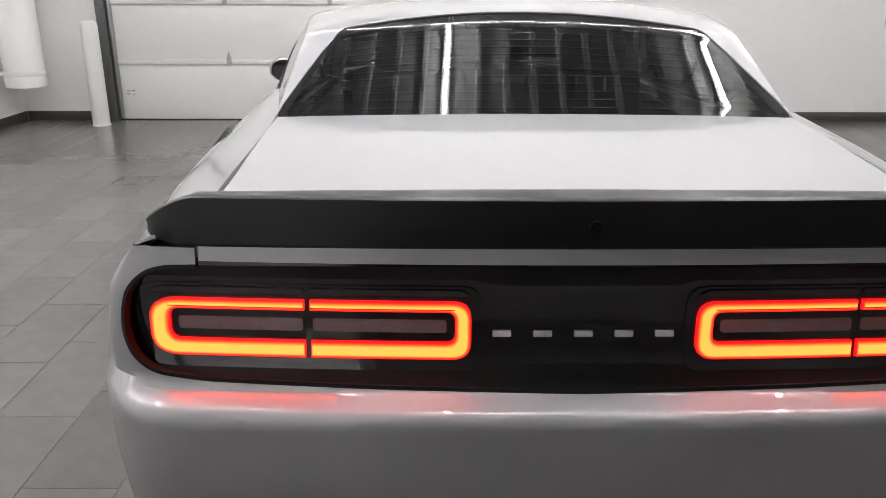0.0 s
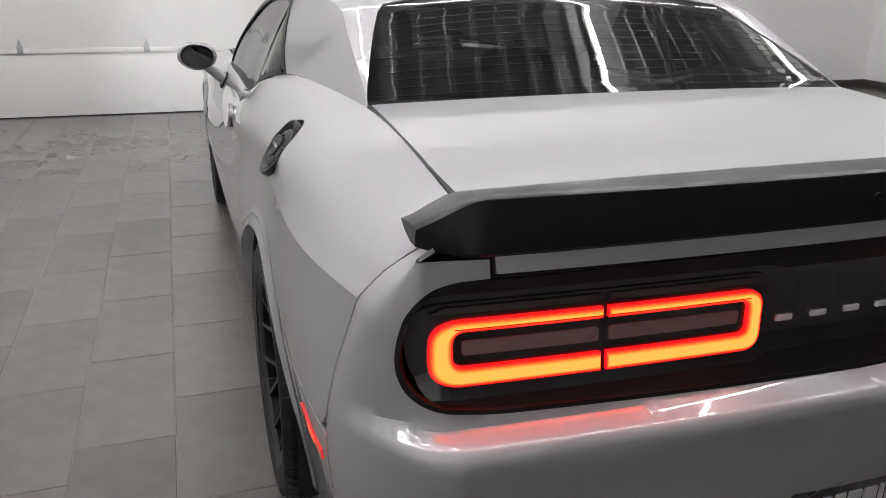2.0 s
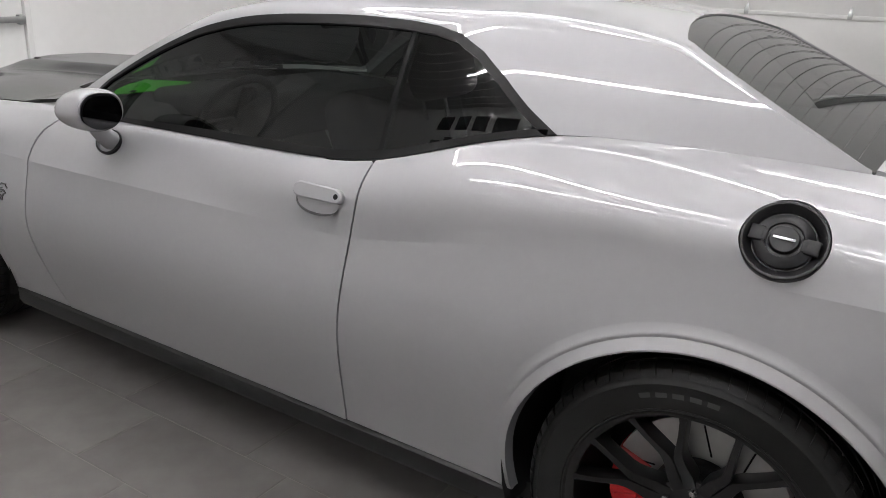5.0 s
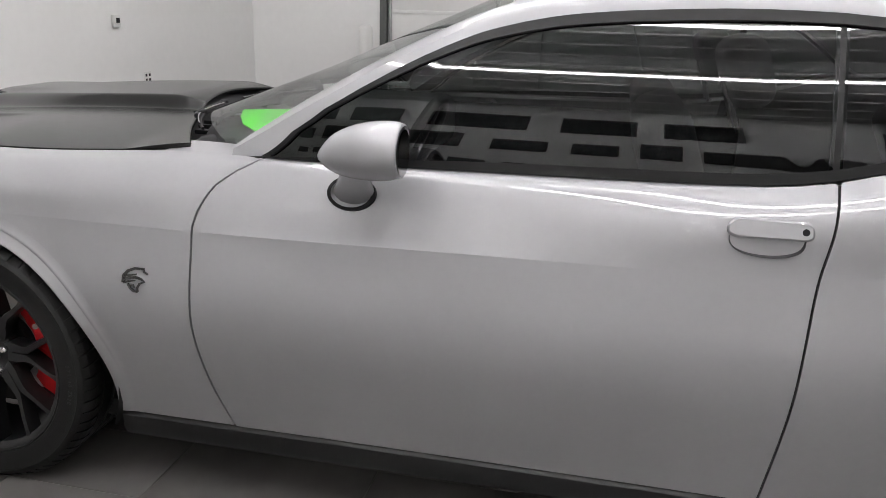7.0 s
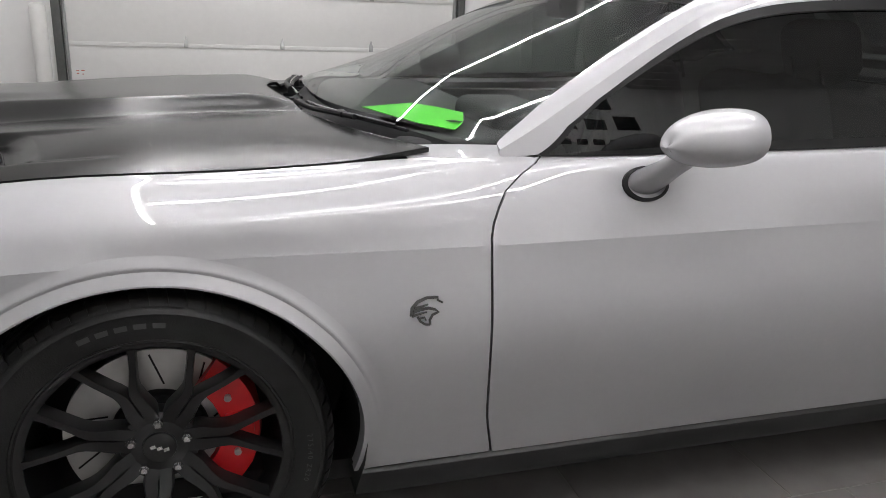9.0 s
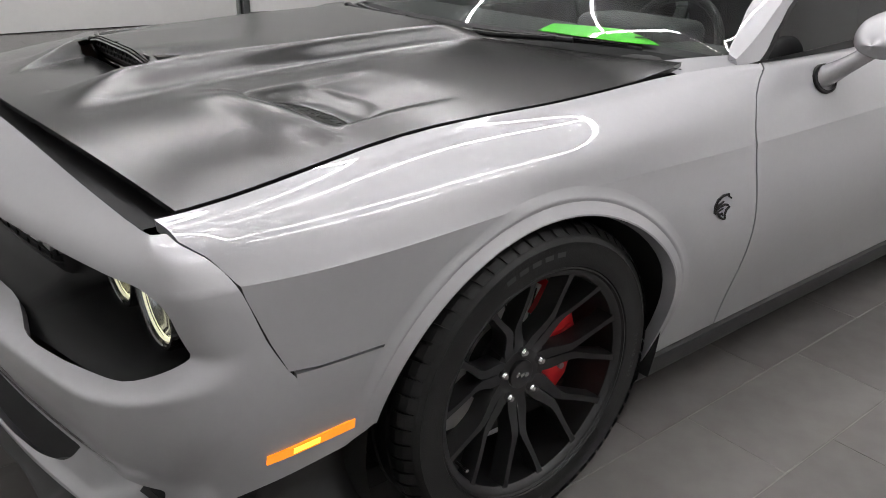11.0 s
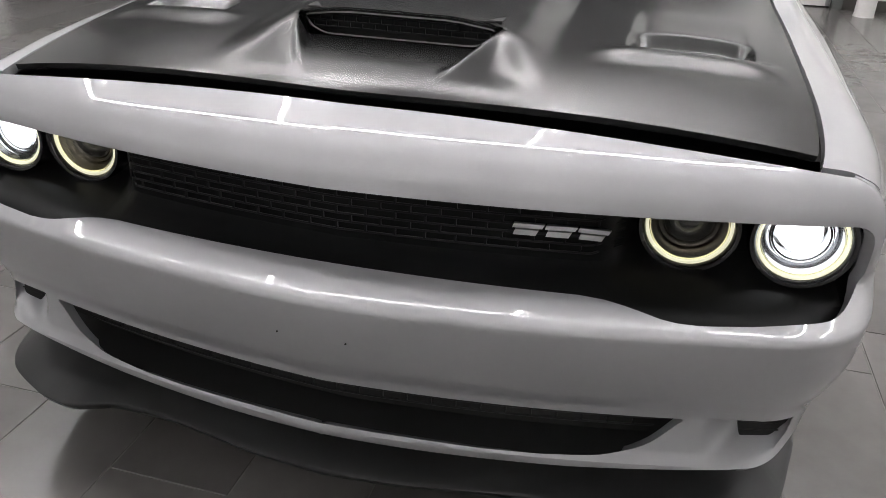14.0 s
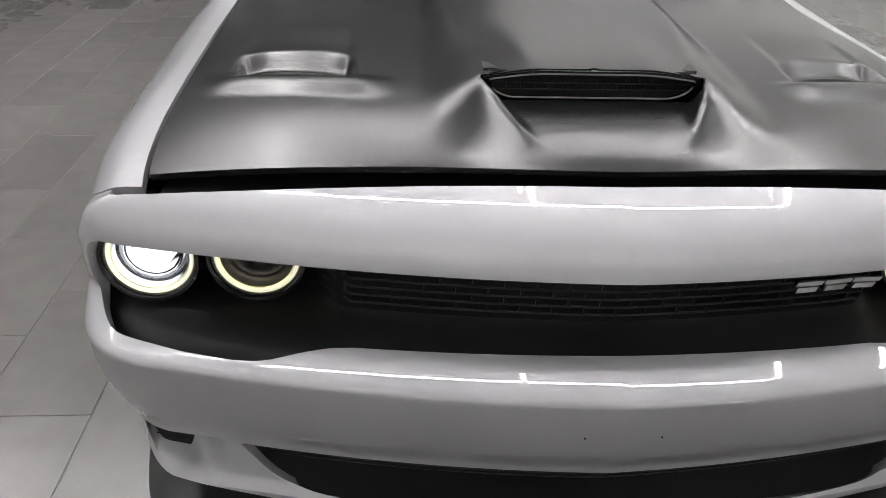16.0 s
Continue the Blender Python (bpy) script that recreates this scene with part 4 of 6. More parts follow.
def pocket(a, z, p):
    """Hollows beside the lower opening under a sharp upper edge, with a rounded outer end and a narrow shelf."""
    zt, zl = POCK_T(min(max(a, 0.58), 0.86)), LIP_Z(a) + 0.012 + 0.018 * sstep(0.775, 0.835, a)
    u = min(max((z - zl) / max(zt - 0.004 - zl, 0.004), 0.0), 1.0)
    over = 1 - sstep(zt - 0.004, zt + 0.001, z)
    e = (1 - (1 - u) ** 3.5) * over * sstep(0.665, 0.725, a) * (1 - sstep(0.782, 0.826, a))
    return (p[0] - (0.01 + 0.03 * sstep(0.74, 0.80, a)) * e, p[1] - 0.072 * e, p[2])


# the middle openings meet the middle line, so upper panel and lower panel are two halves of one outline
front_bumper = face_patch("front_bumper", front_face, up + [(a, LIP_Z(a)) for a in np.linspace(E_, 0.58, 26)] + [(0.45, 0.257), (0.3, LIP_Z(0.3)), (0.15, LIP_Z(0.15)), (0, 0.248), (0, 0.278)] + LOW_A[::-1][1:-1] + [(0, 0.360), (0, 0.556), (0, 0.562), (0, 0.5665), (0, 0.574)] + grille_top[::-1], PAINT, car, step=0.0115, edge=0.007, zs=1.7, extra=pocket, lines=[[(a, POCK_T(a) + 0.001) for a in np.linspace(0.60, 0.855, 20)], [(a, POCK_T(a) - 0.004) for a in np.linspace(0.60, 0.85, 20)], [(0, 0.5665), (0.9, 0.5615)], [(0, 0.562), (0.9, 0.557)], [(0, 0.556), (0.9, 0.552)], [(0, 0.574), (0.45, 0.574)], [(0, 0.269), (0.60, 0.275)]])
flank("front_bumper_side", yz([(1.945, 0.402), (2.037, 0.386), (2.04, 0.594), (2.0, 0.593), (1.885, 0.595)] + arch(1.475, 38, 12, 20)), PAINT, front_bumper)


# dark slot with short bars at the top of each hollow, enlarged to paint in the hollow's shade
def slot_face(a, z, inset=0.0):
    x, y, zz = pocket(a, z, front_face(a, z))
    return (x, y - inset, zz)


for m in (False, True):
    slot = slab(round_poly([(0.714, 0.349), (0.792, 0.345), (0.792, 0.324), (0.775, 0.306), (0.730, 0.304)], 0.004), slot_face, 0.0025, 0.002, DEEP, "hollow_slot", front_bumper, mirror=m, step=0.008, label="black slot with painted shade at the top of the hollow")
    for zz in (0.311, 0.320, 0.329):
        pts = [slot_face(a, zz, -0.004) for a in np.linspace(0.730, 0.782, 8)]
        mesh_object("slot_bar", *tube([((-p[0] if m else p[0]), p[1], p[2]) for p in pts], 0.0013, 5), BLACK, slot)


# black grille surround: a bowl that comes forward to the opening's lower edge and outer end
def recess(a, z, inset=0.0):
    back = 2.305 - 0.045 * a - 0.15 * a * a - 0.085 * sstep(0.45, 0.515, a)
    B = Vector((-min(a, 0.875) * WIDE, back - inset, z + 0.04))
    t = max(sstep(0.625, 0.562, z), sstep(0.845, 0.878, a))
    r = front_face(min(a, 0.95), z)
    R = Vector((r[0] * 0.972, r[1] - 0.022 - 0.03 * (1 - sstep(0.845, 0.878, a)), z + 0.04))
    return tuple(B + (R - B) * t)


surround = face_patch("grille_surround", recess, [(0, 0.53), (0.945, 0.53), (0.945, 0.765), (0, 0.765)], BOWLBLACK, car, depth=0.0, step=0.02, label="black recessed grille surround")
# mesh of the grille: rows and short uprights
for i in range(7):
    z = 0.630 + 0.0155 * i
    pts = [recess(abs(x), z, -0.010) for x in np.linspace(-0.485, 0.485, 21)]
    pts = [((p[0] if x < 0 else -p[0]), p[1], p[2]) for p, x in zip(pts, np.linspace(-0.485, 0.485, 21))]
    mesh_object("grille_bar", *tube(pts, 0.0022, 6), BLACK, surround)
for i in range(6):
    bm = bmesh.new()
    for k in range(19):
        x = -0.48 + 0.0535 * k + (0.027 if i % 2 else 0)
        if abs(x) < 0.49:
            p = recess(abs(x), 0.638 + 0.0155 * i, -0.010)
            box((0.004, 0.004, 0.0155), (x, p[1], p[2]), bm=bm)
    tagged(part("grille_upright", bm, BLACK, surround), kind="stuff")
# letters of the badge: plain slanted shapes
BADGE = material("badge_metal", (0.62, 0.62, 0.63), 0.28, 0.9, vary=0.04)
def badge_piece(pts, x0, z0):
    """A flat slanted shape with thickness, before the mesh."""
    V = []
    for u, z in pts:
        x = x0 - u - 0.30 * (z - 0.0)
        y = recess(min(abs(x), 0.44), 0.67)[1] + 0.013
        V += [(x, y, z0 + z), (x, y + 0.007, z0 + z)]
    n = len(pts)
    F = [tuple(range(1, 2 * n, 2)), tuple(range(0, 2 * n, 2))[::-1]] + [(2 * i, 2 * i + 1, (2 * i + 3) % (2 * n), (2 * i + 2) % (2 * n)) for i in range(n)]
    return mesh_object("badge_shape", V, F, BADGE, surround, "silver badge shape", smooth=False)


for k in range(3):
    x0 = -0.308 - 0.055 * k
    badge_piece([(0.0, 0.017), (0.052, 0.017), (0.050, 0.009), (0.0, 0.009)], x0, 0.704)
    badge_piece([(0.006, 0.006), (0.046, 0.006), (0.044, -0.004), (0.006, -0.004)], x0, 0.704)
# lower openings
for nm, a0, a1 in (("lower_grille", 0.0, 0.70),):
    lg = face_patch(nm, front_face, [(0, 0.25), (0.86, 0.25), (0.86, 0.40), (0, 0.40)], DEEP, car, depth=0.0, inset=0.12, step=0.03, label="black lower grille")
    for i in range(4):
        z = 0.310 + 0.015 * i
        xs = np.linspace(-0.60, 0.60, 25)
        pts = [(x, front_face(abs(x), z, 0.045)[1], z + 0.04) for x in xs]
        mesh_object("lower_grille_bar", *tube(pts, 0.0021, 6), BLACK, lg)
    for i in range(3):
        bm = bmesh.new()
        for k in range(27):
            x = -0.61 + 0.0465 * k + (0.023 if i % 2 else 0)
            if abs(x) < 0.60:
                z = 0.3175 + 0.015 * i
                box((0.004, 0.004, 0.015), (x, front_face(abs(x), z, 0.045)[1], z + 0.04), bm=bm)
        tagged(part("lower_grille_upright", bm, BLACK, lg), kind="stuff")

# splitter
SPL = [(0.0, 2.355), (0.14, 2.345), (0.25, 2.325), (0.38, 2.305), (0.48, 2.302), (0.53, 2.317), (0.58, 2.333), (0.645, 2.322), (0.70, 2.298), (0.783, 2.248), (0.833, 2.175), (0.863, 2.065), (0.884, 1.96), (0.895, 1.80)]
spx = pchip(range(len(SPL)), [p[0] for p in SPL])
spy = pchip(range(len(SPL)), [p[1] for p in SPL])
V, F = [], []
NS = 60
for i in range(NS + 1):
    t = i / NS * (len(SPL) - 1)
    x, y = spx(t), spy(t)
    e = sstep(9.0, 13.0, t)
    xi, yi = x - 0.02 - 0.055 * e, y - 0.19 * (1 - e) - 0.02
    for px, py, pz in ((xi, yi, 0.262 + 0.115 * e), (xi + 0.012 * e, yi + (y - yi) * 0.12, 0.235 + 0.045 * e), (x - 0.025 - 0.030 * e, y - 0.075 * (1 - e), 0.190), (x - 0.006, y - 0.006, 0.171), (x, y, 0.165), (x - 0.004, y - 0.005, 0.153), (xi, yi, 0.148)):
        V.append((-px * WIDE if i else 0.0, py + 0.08, pz + 0.035))
for i in range(NS):
    for k in range(6):
        F += [(i * 7 + k, i * 7 + k + 1, (i + 1) * 7 + k + 1), (i * 7 + k, (i + 1) * 7 + k + 1, (i + 1) * 7 + k)]
for k in range(7):
    V[k] = (0.0, V[k][1], V[k][2])
P, F = shell(V, F, 0, towards=(0, 1.9, 0.2))
P, F = mirrored(P, F)
mesh_object("splitter", P, F, SPLITBLACK, car, "matte black front splitter lip", 70)

# headlamps
HALO = material("halo_ring", (0.9, 0.9, 0.7), 0.3, emit=(1.0, 0.96, 0.70), strength=0.62)
BEAM = material("lamp_bulb_glow", (0.9, 0.9, 0.9), 0.2, emit=(0.93, 0.97, 1.0), strength=2.2)
BOWL_DIM = material("dim_lamp_bowl", (0.62, 0.59, 0.54), 0.24, 1.0, vary=0.02)
BOWL = material("lamp_bowl", (0.55, 0.55, 0.56), 0.12, 1.0, vary=0.02)


def headlamp(x, lit):
    """A round lamp: bezel, halo, bowl, projector and cover, built round the y axis."""
    c = Vector((x, 2.170, 0.716))
    M = Matrix.Translation(c) @ Matrix.Rotation(radians(90), 4, "Z") @ Matrix.Rotation(radians(0), 4, "Z")

    def turned(name, prof, mat, parent, label=""):
        V, F = revolve(prof, 48)
        V = [M @ Vector(v) for v in V]
        return mesh_object(name, V, F, mat, parent, label, 35)
    lamp = turned("headlamp", [(0.0725, 0.022), (0.0750, 0.031), (0.0785, 0.0345), (0.0845, 0.035), (0.0872, 0.030), (0.088, 0.0), (0.086, -0.06), (0.05, -0.09)], GLOSSBLACK, car, "round headlamp with glowing halo ring" if not lit else "round lit headlamp with bright projector and halo")
    turned("halo", [(0.0675, 0.025), (0.069, 0.0275), (0.0712, 0.0285), (0.0732, 0.0265), (0.0735, 0.022), (0.0675, 0.019)], HALO, lamp, "glowing pale yellow halo")
    turned("bowl", [(0.0664, 0.022), (0.0635, 0.023), (0.060, 0.014), (0.056, 0.006), (0.054, -0.02), (0.05, -0.045), (0.028, -0.05)], BOWL if lit else BOWL_DIM, lamp)
    turned("ring", [(0.052, 0.002), (0.049, 0.008), (0.046, 0.002), (0.044, -0.02)], BOWL if lit else BOWL_DIM, lamp)
    turned("inner_ring", [(0.0465, 0.0), (0.045, 0.004), (0.0445, 0.0)] if lit else [(0.043, -0.002), (0.0405, 0.004), (0.038, -0.002), (0.037, -0.02)], BOWL, lamp)
    k = 1.05 if lit else 1.0
    V, F = revolve([(0.0005, 0.014), (0.012 * k, 0.013), (0.024 * k, 0.008), (0.033 * k, -0.002), (0.036 * k, -0.02), (0.036 * k, -0.05)], 40)
    V = [M @ Vector(v) for v in V]
    mesh_object("projector", V, F, BEAM if lit else CLEAR_DARK, lamp, "bright white projector" if lit else "dark projector lens")
    cover = turned("cover", [(0.0775, 0.032), (0.06, 0.0345), (0.03, 0.037), (0.0005, 0.038)], CLEAR, lamp, "clear lamp cover")
    cover.visible_shadow = False
    return lamp


CLEAR_DARK = material("dark_lens", (0.02, 0.02, 0.022), 0.05, 0.0, 1.0)
for sx in (-1, 1):
    headlamp(0.789 * sx + 0.003, True)
    headlamp(0.606 * sx + 0.004, False)


# the low beams that light the door ahead
for sx in (-1, 1):
    beam = bpy.data.lights.new("low_beam", "SPOT")
    beam.energy, beam.color, beam.spot_size, beam.spot_blend, beam.shadow_soft_size = 60, (0.97, 0.98, 1.0), radians(52), 0.9, 0.03
    new("low_beam", beam).matrix_world = look((0.789 * sx, 2.232, 0.70), (0.80 * sx, 4.7, 0.42))

# hood
DY, DZ = 0.064, 0.042


def vent_y(ax):
    return 1.806 - 0.25 * (ax - 0.573)


def hood_z(x, y):
    ax, y0 = abs(x), y
    hw = TOP_W(y) - 0.004
    ze = TOP_Z(y) + 0.001 + 0.012 * sstep(1.08, 0.93, y)
    zc = HOOD_C(y)
    u = min(ax / hw, 1.0)
    y = y - DY * sstep(1.2, 1.75, y)
    z = ze + (zc - ze) * (1 - u**(3.2 - 0.9 * sstep(1.85, 2.15, y)))
    # raised dome behind the intake, with two ridges that run forward to points
    xl = 0.212 - 0.075 * min(max((y - 1.912) / 0.20, 0), 1)
    back = sstep(1.80, 1.50, y)
    dome = 0.037 * (1 - sstep(0.205 + 0.048 * back, 0.335 - 0.015 * back, ax)) * sstep(1.02, 1.24, y)
    if y > 1.912:
        d = dome * (1 - sstep(1.915, 2.135, y))
        d *= sstep(xl - 0.026, xl + 0.008, ax)
        z += d - 0.006 * (1 - sstep(xl - 0.02, xl, ax)) * (1 - sstep(1.93, 2.08, y))
    else:
        z += dome + 0.012 * (1 - sstep(0.10, 0.22, ax)) * sstep(1.55, 1.90, y)
    # side vents: a rounded pocket that falls to the insert, under a shallow ramp, with a soft lip before it
    v = y0 - vent_y(ax)
    c = min(abs(ax - 0.573) / 0.128, 1.0)
    across = 1 - sstep(0.80, 1.0, c)
    z -= 0.006 * across * sstep(-0.30, -0.12, v) * (1 - sstep(0.035, 0.06, v))
    z -= 0.021 * across * sstep(-0.115 + 0.05 * c ** 4, -0.050 + 0.05 * c ** 4, v) * (1 - sstep(-0.02, 0.058, v))
    z += 0.009 * (1 - sstep(0.105, 0.205, abs(ax - 0.565))) * sstep(0.028, 0.062, v) * (1 - sstep(0.07, 0.145, v))
    return z


HOOD_C = spline([2.27, 2.25, 2.195, 2.07, 1.865, 1.55, 1.25, 1.05, 0.95], [0.892, 0.901, 0.915, 0.932, 0.949, 0.968, 0.980, 0.980, 0.976])
hood_front = [(x, 2.246 - 0.092 * (x / 0.77)**1.7) for x in np.linspace(0, 0.783, 16)]
hood_side = [(TOP_W(y) - 0.0095, y) for y in np.linspace(2.135, 0.95, 20)]


def hood_end(x):
    return 1.172 - 0.4375 * abs(x)**1.6


hood_back = [(x, hood_end(x)) for x in np.linspace(0.775, 0, 18)]
V2, F2 = fill2d(hood_front + hood_side + hood_back, (), 0.009, [[(0.0, 1.9115 + DY), (0.215, 1.9115 + DY)], [(0, 1.917 + DY), (0.215, 1.917 + DY)]] + [[(0.212, 1.912 + DY), (0.137, 2.112 + DY)]])
P = [(x if x > 1e-6 else 0.0, y, hood_z(x, y)) for x, y in V2]
c = np.array([np.array(V2)[f].mean(axis=0) for f in F2])
span = np.ptp(np.array(P)[:, 2][F2], axis=1)
keep = ~((c[:, 0] < 0.203) & (c[:, 1] > 1.9105 + DY) & (c[:, 1] < 1.925 + DY)) & ~((c[:, 0] < 0.216) & (abs(c[:, 1] - 1.915 - DY) < 0.03) & (span > 0.008))
P, F = shell(P, F2[keep], 0, towards=(0, 1.5, 0))
P, F = mirrored(P, F)
P, F = shell(P, F, 0.012, towards=(0, 1.5, 0))
hood = mesh_object("hood", P, F, SATIN, car, "satin black hood with central scoop and vents", 50)
# scoop: dark throat, mesh, and a face plate with a rounded mouth
MY = 1.9135 + DY
zt = lambda x: hood_z(x, 1.9105 + DY) - 0.003
zb = hood_z(0.0, 1.93 + DY) - 0.007
part("scoop_throat", box((0.41, 0.10, 0.056), (0, MY - 0.075, 0.913 + DZ)), DEEP, hood, "black scoop throat")
top = [(x, zt(x) - 0.006) for x in np.linspace(-0.198, 0.198, 13)]
mouth = round_poly(top + [(0.190, zb + 0.022), (0.160, zb + 0.006), (-0.160, zb + 0.006), (-0.190, zb + 0.022)], [0.012] + [0] * 11 + [0.012, 0.02, 0.03, 0.03, 0.02])
plate = [(x, zt(x) + 0.001) for x in np.linspace(-0.208, 0.208, 13)] + [(0.194, zb - 0.004), (-0.194, zb - 0.004)]
def outward(poly, ang):
    """Where a ray from the mouth's middle leaves a polygon."""
    o, dr = Vector((0.0, zm)), Vector((math.cos(ang), math.sin(ang)))
    best = 0.0
    for i in range(len(poly)):
        p, q = Vector(poly[i - 1]), Vector(poly[i])
        e = q - p
        den = dr.x * e.y - dr.y * e.x
        if abs(den) > 1e-12:
            t = ((p - o).x * e.y - (p - o).y * e.x) / den
            s = ((p - o).x * dr.y - (p - o).y * dr.x) / den
            if t > 0 and -1e-6 <= s <= 1 + 1e-6:
                best = max(best, t)
    return o + dr * best


zm = zb + 0.026
V, F = [], []
NA = 96
for i in range(NA):
    ang = math.atan2(0.12 * math.sin(2 * math.pi * i / NA), math.cos(2 * math.pi * i / NA))
    po, pi = outward(plate, ang), outward(mouth, ang)
    for q, back in ((po, 0.010), (po, 0.0), (pi, 0.0), (pi, 0.012)):
        V.append((q.x, MY + 0.006 - 0.25 * (zt(0.0) - q.y) - back, q.y))
for i in range(NA):
    for k in range(3):
        F.append((i * 4 + k, i * 4 + k + 1, ((i + 1) % NA) * 4 + k + 1, ((i + 1) % NA) * 4 + k))
mesh_object("scoop_plate", V, F, SATIN, hood, "satin black scoop mouth surround", 40)
lip = resample(mouth, 0.012)
mesh_object("scoop_lip", *tube([(x, MY + 0.0065 - 0.25 * (zt(0.0) - z), z) for x, z in lip], 0.0035, 6, closed=True), GLOSSBLACK, hood, "gloss black scoop lip")
for i in range(4):
    z = 0.905 + DZ + 0.012 * i
    mesh_object("scoop_bar", *tube([(x, MY - 0.010, z) for x in np.linspace(-0.195, 0.195, 9)], 0.002, 6), BLACK, hood)
for i in range(3):
    bm = bmesh.new()
    for k in range(15):
        x = -0.185 + 0.0265 * k + (0.013 if i % 2 else 0)
        if abs(x) < 0.195:
            box((0.003, 0.003, 0.012), (x, MY - 0.010, 0.911 + DZ + 0.012 * i), bm=bm)
    tagged(part("scoop_upright", bm, BLACK, hood), kind="stuff")
# vent inserts: black meshes that lie in the pockets
for sx in (-1, 1):
    lens = [(x, vent_y(x) + dv) for x, dv in ((0.462, 0.010), (0.478, 0.034), (0.53, 0.044), (0.62, 0.044), (0.664, 0.030), (0.684, 0.006), (0.672, -0.022), (0.63, -0.036), (0.54, -0.036), (0.485, -0.022))]
    o = round_poly(lens, 0.02, 4)
    V2, F2 = fill2d(o, (), 0.008)
    lie = lambda x, y: hood_z(x, y) + 0.0025
    P, F = shell([(sx * x, y, lie(x, y)) for x, y in V2], F2, 0.004, towards=(0, 1.5, 0))
    insert = mesh_object("hood_vent", P, F, DEEP, hood, "black honeycomb vent insert", 40)
    bm = bmesh.new()
    q = np.array(o)
    for k in range(34):
        for d in (-1, 1):
            x0 = 0.40 + 0.0105 * k
            line = [(x0 + d * 0.62 * t, 1.806 + t) for t in np.linspace(-0.075, 0.075, 19)]
            ok = inside(np.array([p[0] for p in line]), np.array([p[1] for p in line]), o)
            run = [p for p, g in zip(line, ok) if g]
            if len(run) > 2:
                V, F = tube([(sx * x, y, lie(x, y) + 0.0012) for x, y in run], 0.0013, 4)
                vs = [bm.verts.new(v) for v in V]
                for f in F:
                    bm.faces.new([vs[i] for i in f])
    tagged(part("vent_mesh", bm, SATIN, insert), kind="stuff")
    ring = resample(o, 0.012)
    mesh_object("vent_rim", *tube([(sx * x, y, lie(x, y) + 0.0005) for x, y in ring], 0.0022, 6, closed=True), SATIN, insert)
# dark shelf under the hood's front gap, and bay under the hood
bm = bmesh.new()
V, F = [], []
for i, x in enumerate(np.linspace(-0.765, 0.765, 33)):
    z = head_top(abs(x)) + 0.016
    y = front_face(abs(x) / WIDE, head_top(abs(x)) - 0.02)[1] - 0.025
    V += [(x, y, z - 0.02), (x, y - 0.03, z), (x, y - 0.16, z + 0.002)]
for i in range(32):
    for k in range(2):
        F.append((i * 3 + k, i * 3 + k + 1, i * 3 + k + 4, i * 3 + k + 3))
mesh_object("hood_gap_shelf", V, F, BLACK, car, "black panel under the hood edge")
part("engine_bay_floor", box((1.5, 1.1, 0.02), (0, 1.55, 0.80)), DEEP, car)

# cowl and wipers
V, F = [], []
for i, x in enumerate(np.linspace(-0.79, 0.79, 49)):
    u = abs(x) / 0.8
    y0, y1 = hood_end(min(abs(x), 0.775)), 0.765 + 0.285 * (1 - u**2.7) - 0.006
    z0 = hood_z(min(abs(x), 0.77), y0)
    z1 = house(y1, 2 - min(u * 0.97, 1))[2] - 0.006
    V += [(x, y0 + 0.02, z0 - 0.012), (x, y0 + 0.002, z0 - 0.030), (x, 0.6 * y0 + 0.4 * y1, min(z0, z1) - 0.060), (x, 0.3 * y0 + 0.7 * y1, z1 - 0.050), (x, y1 - 0.01, z1 - 0.020)]
for i in range(48):
    for k in range(4):
        F.append((i * 5 + k, i * 5 + k + 1, i * 5 + k + 6, i * 5 + k + 5))
cowl = mesh_object("cowl", V, F, BLACK, car, "black plastic cowl at the windscreen base")
edge = [(x, hood_end(x) + 0.003, hood_z(x, hood_end(x) + 0.004) - 0.005) for x in np.linspace(-0.77, 0.77, 61)]
mesh_object("hood_rear_rim", *tube(edge, 0.0055, 8), SATIN, hood, "rounded rear edge of the hood")
# louvre ribs in the cowl
for k in range(13):
    x = -0.54 + 0.09 * k
    y0, y1 = hood_end(x), 0.765 + 0.285 * (1 - (abs(x) / 0.8)**2.7)
    z1 = house(y1, 2 - abs(x) / 0.8 * 0.97)[2]
    part("cowl_rib", box((0.006, 0.05, 0.012), (x, 0.45 * y0 + 0.55 * y1, z1 - 0.055), 0.002), BLACK, cowl)


def glass_at(x, y, up):
    p = house(y, 2 - min(abs(x) / -house(y, 1)[0], 1))
    return (x, y, p[2] + up)


for x0, x1 in ((0.50, -0.10), (-0.16, -0.67)):
    def along(t, dy, up):
        x = x0 + (x1 - x0) * t
        return glass_at(x, 0.765 + 0.285 * (1 - (abs(x) / 0.8)**2.7) + dy, up)
    w = mesh_object("wiper", *tube([along(t, 0.060 - 0.022 * t, -0.004 + 0.006 * math.sin(3 * t)) for t in np.linspace(0, 0.72, 12)], 0.0075, 8), BLACK, car, "black windscreen wiper lying in the cowl")
    mesh_object("wiper_blade", *tube([along(t, 0.030, -0.006) for t in np.linspace(0.05, 1, 14)], 0.0045, 6), BLACK, w)
    mesh_object("blade_spine", *tube([along(t, 0.036, 0.002) for t in np.linspace(0.12, 0.95, 12)], 0.003, 6), GLOSSBLACK, w)
    p = along(0.0, 0.062, -0.016)
    part("wiper_pivot", cyl(0.017, 0.013, 0.04, Matrix.Translation(p), 20, bevel=0.003), BLACK, w)
    p = along(0.60, 0.038, 0.000)
    part("blade_clip", box((0.05, 0.018, 0.016), p, 0.004), BLACK, w)
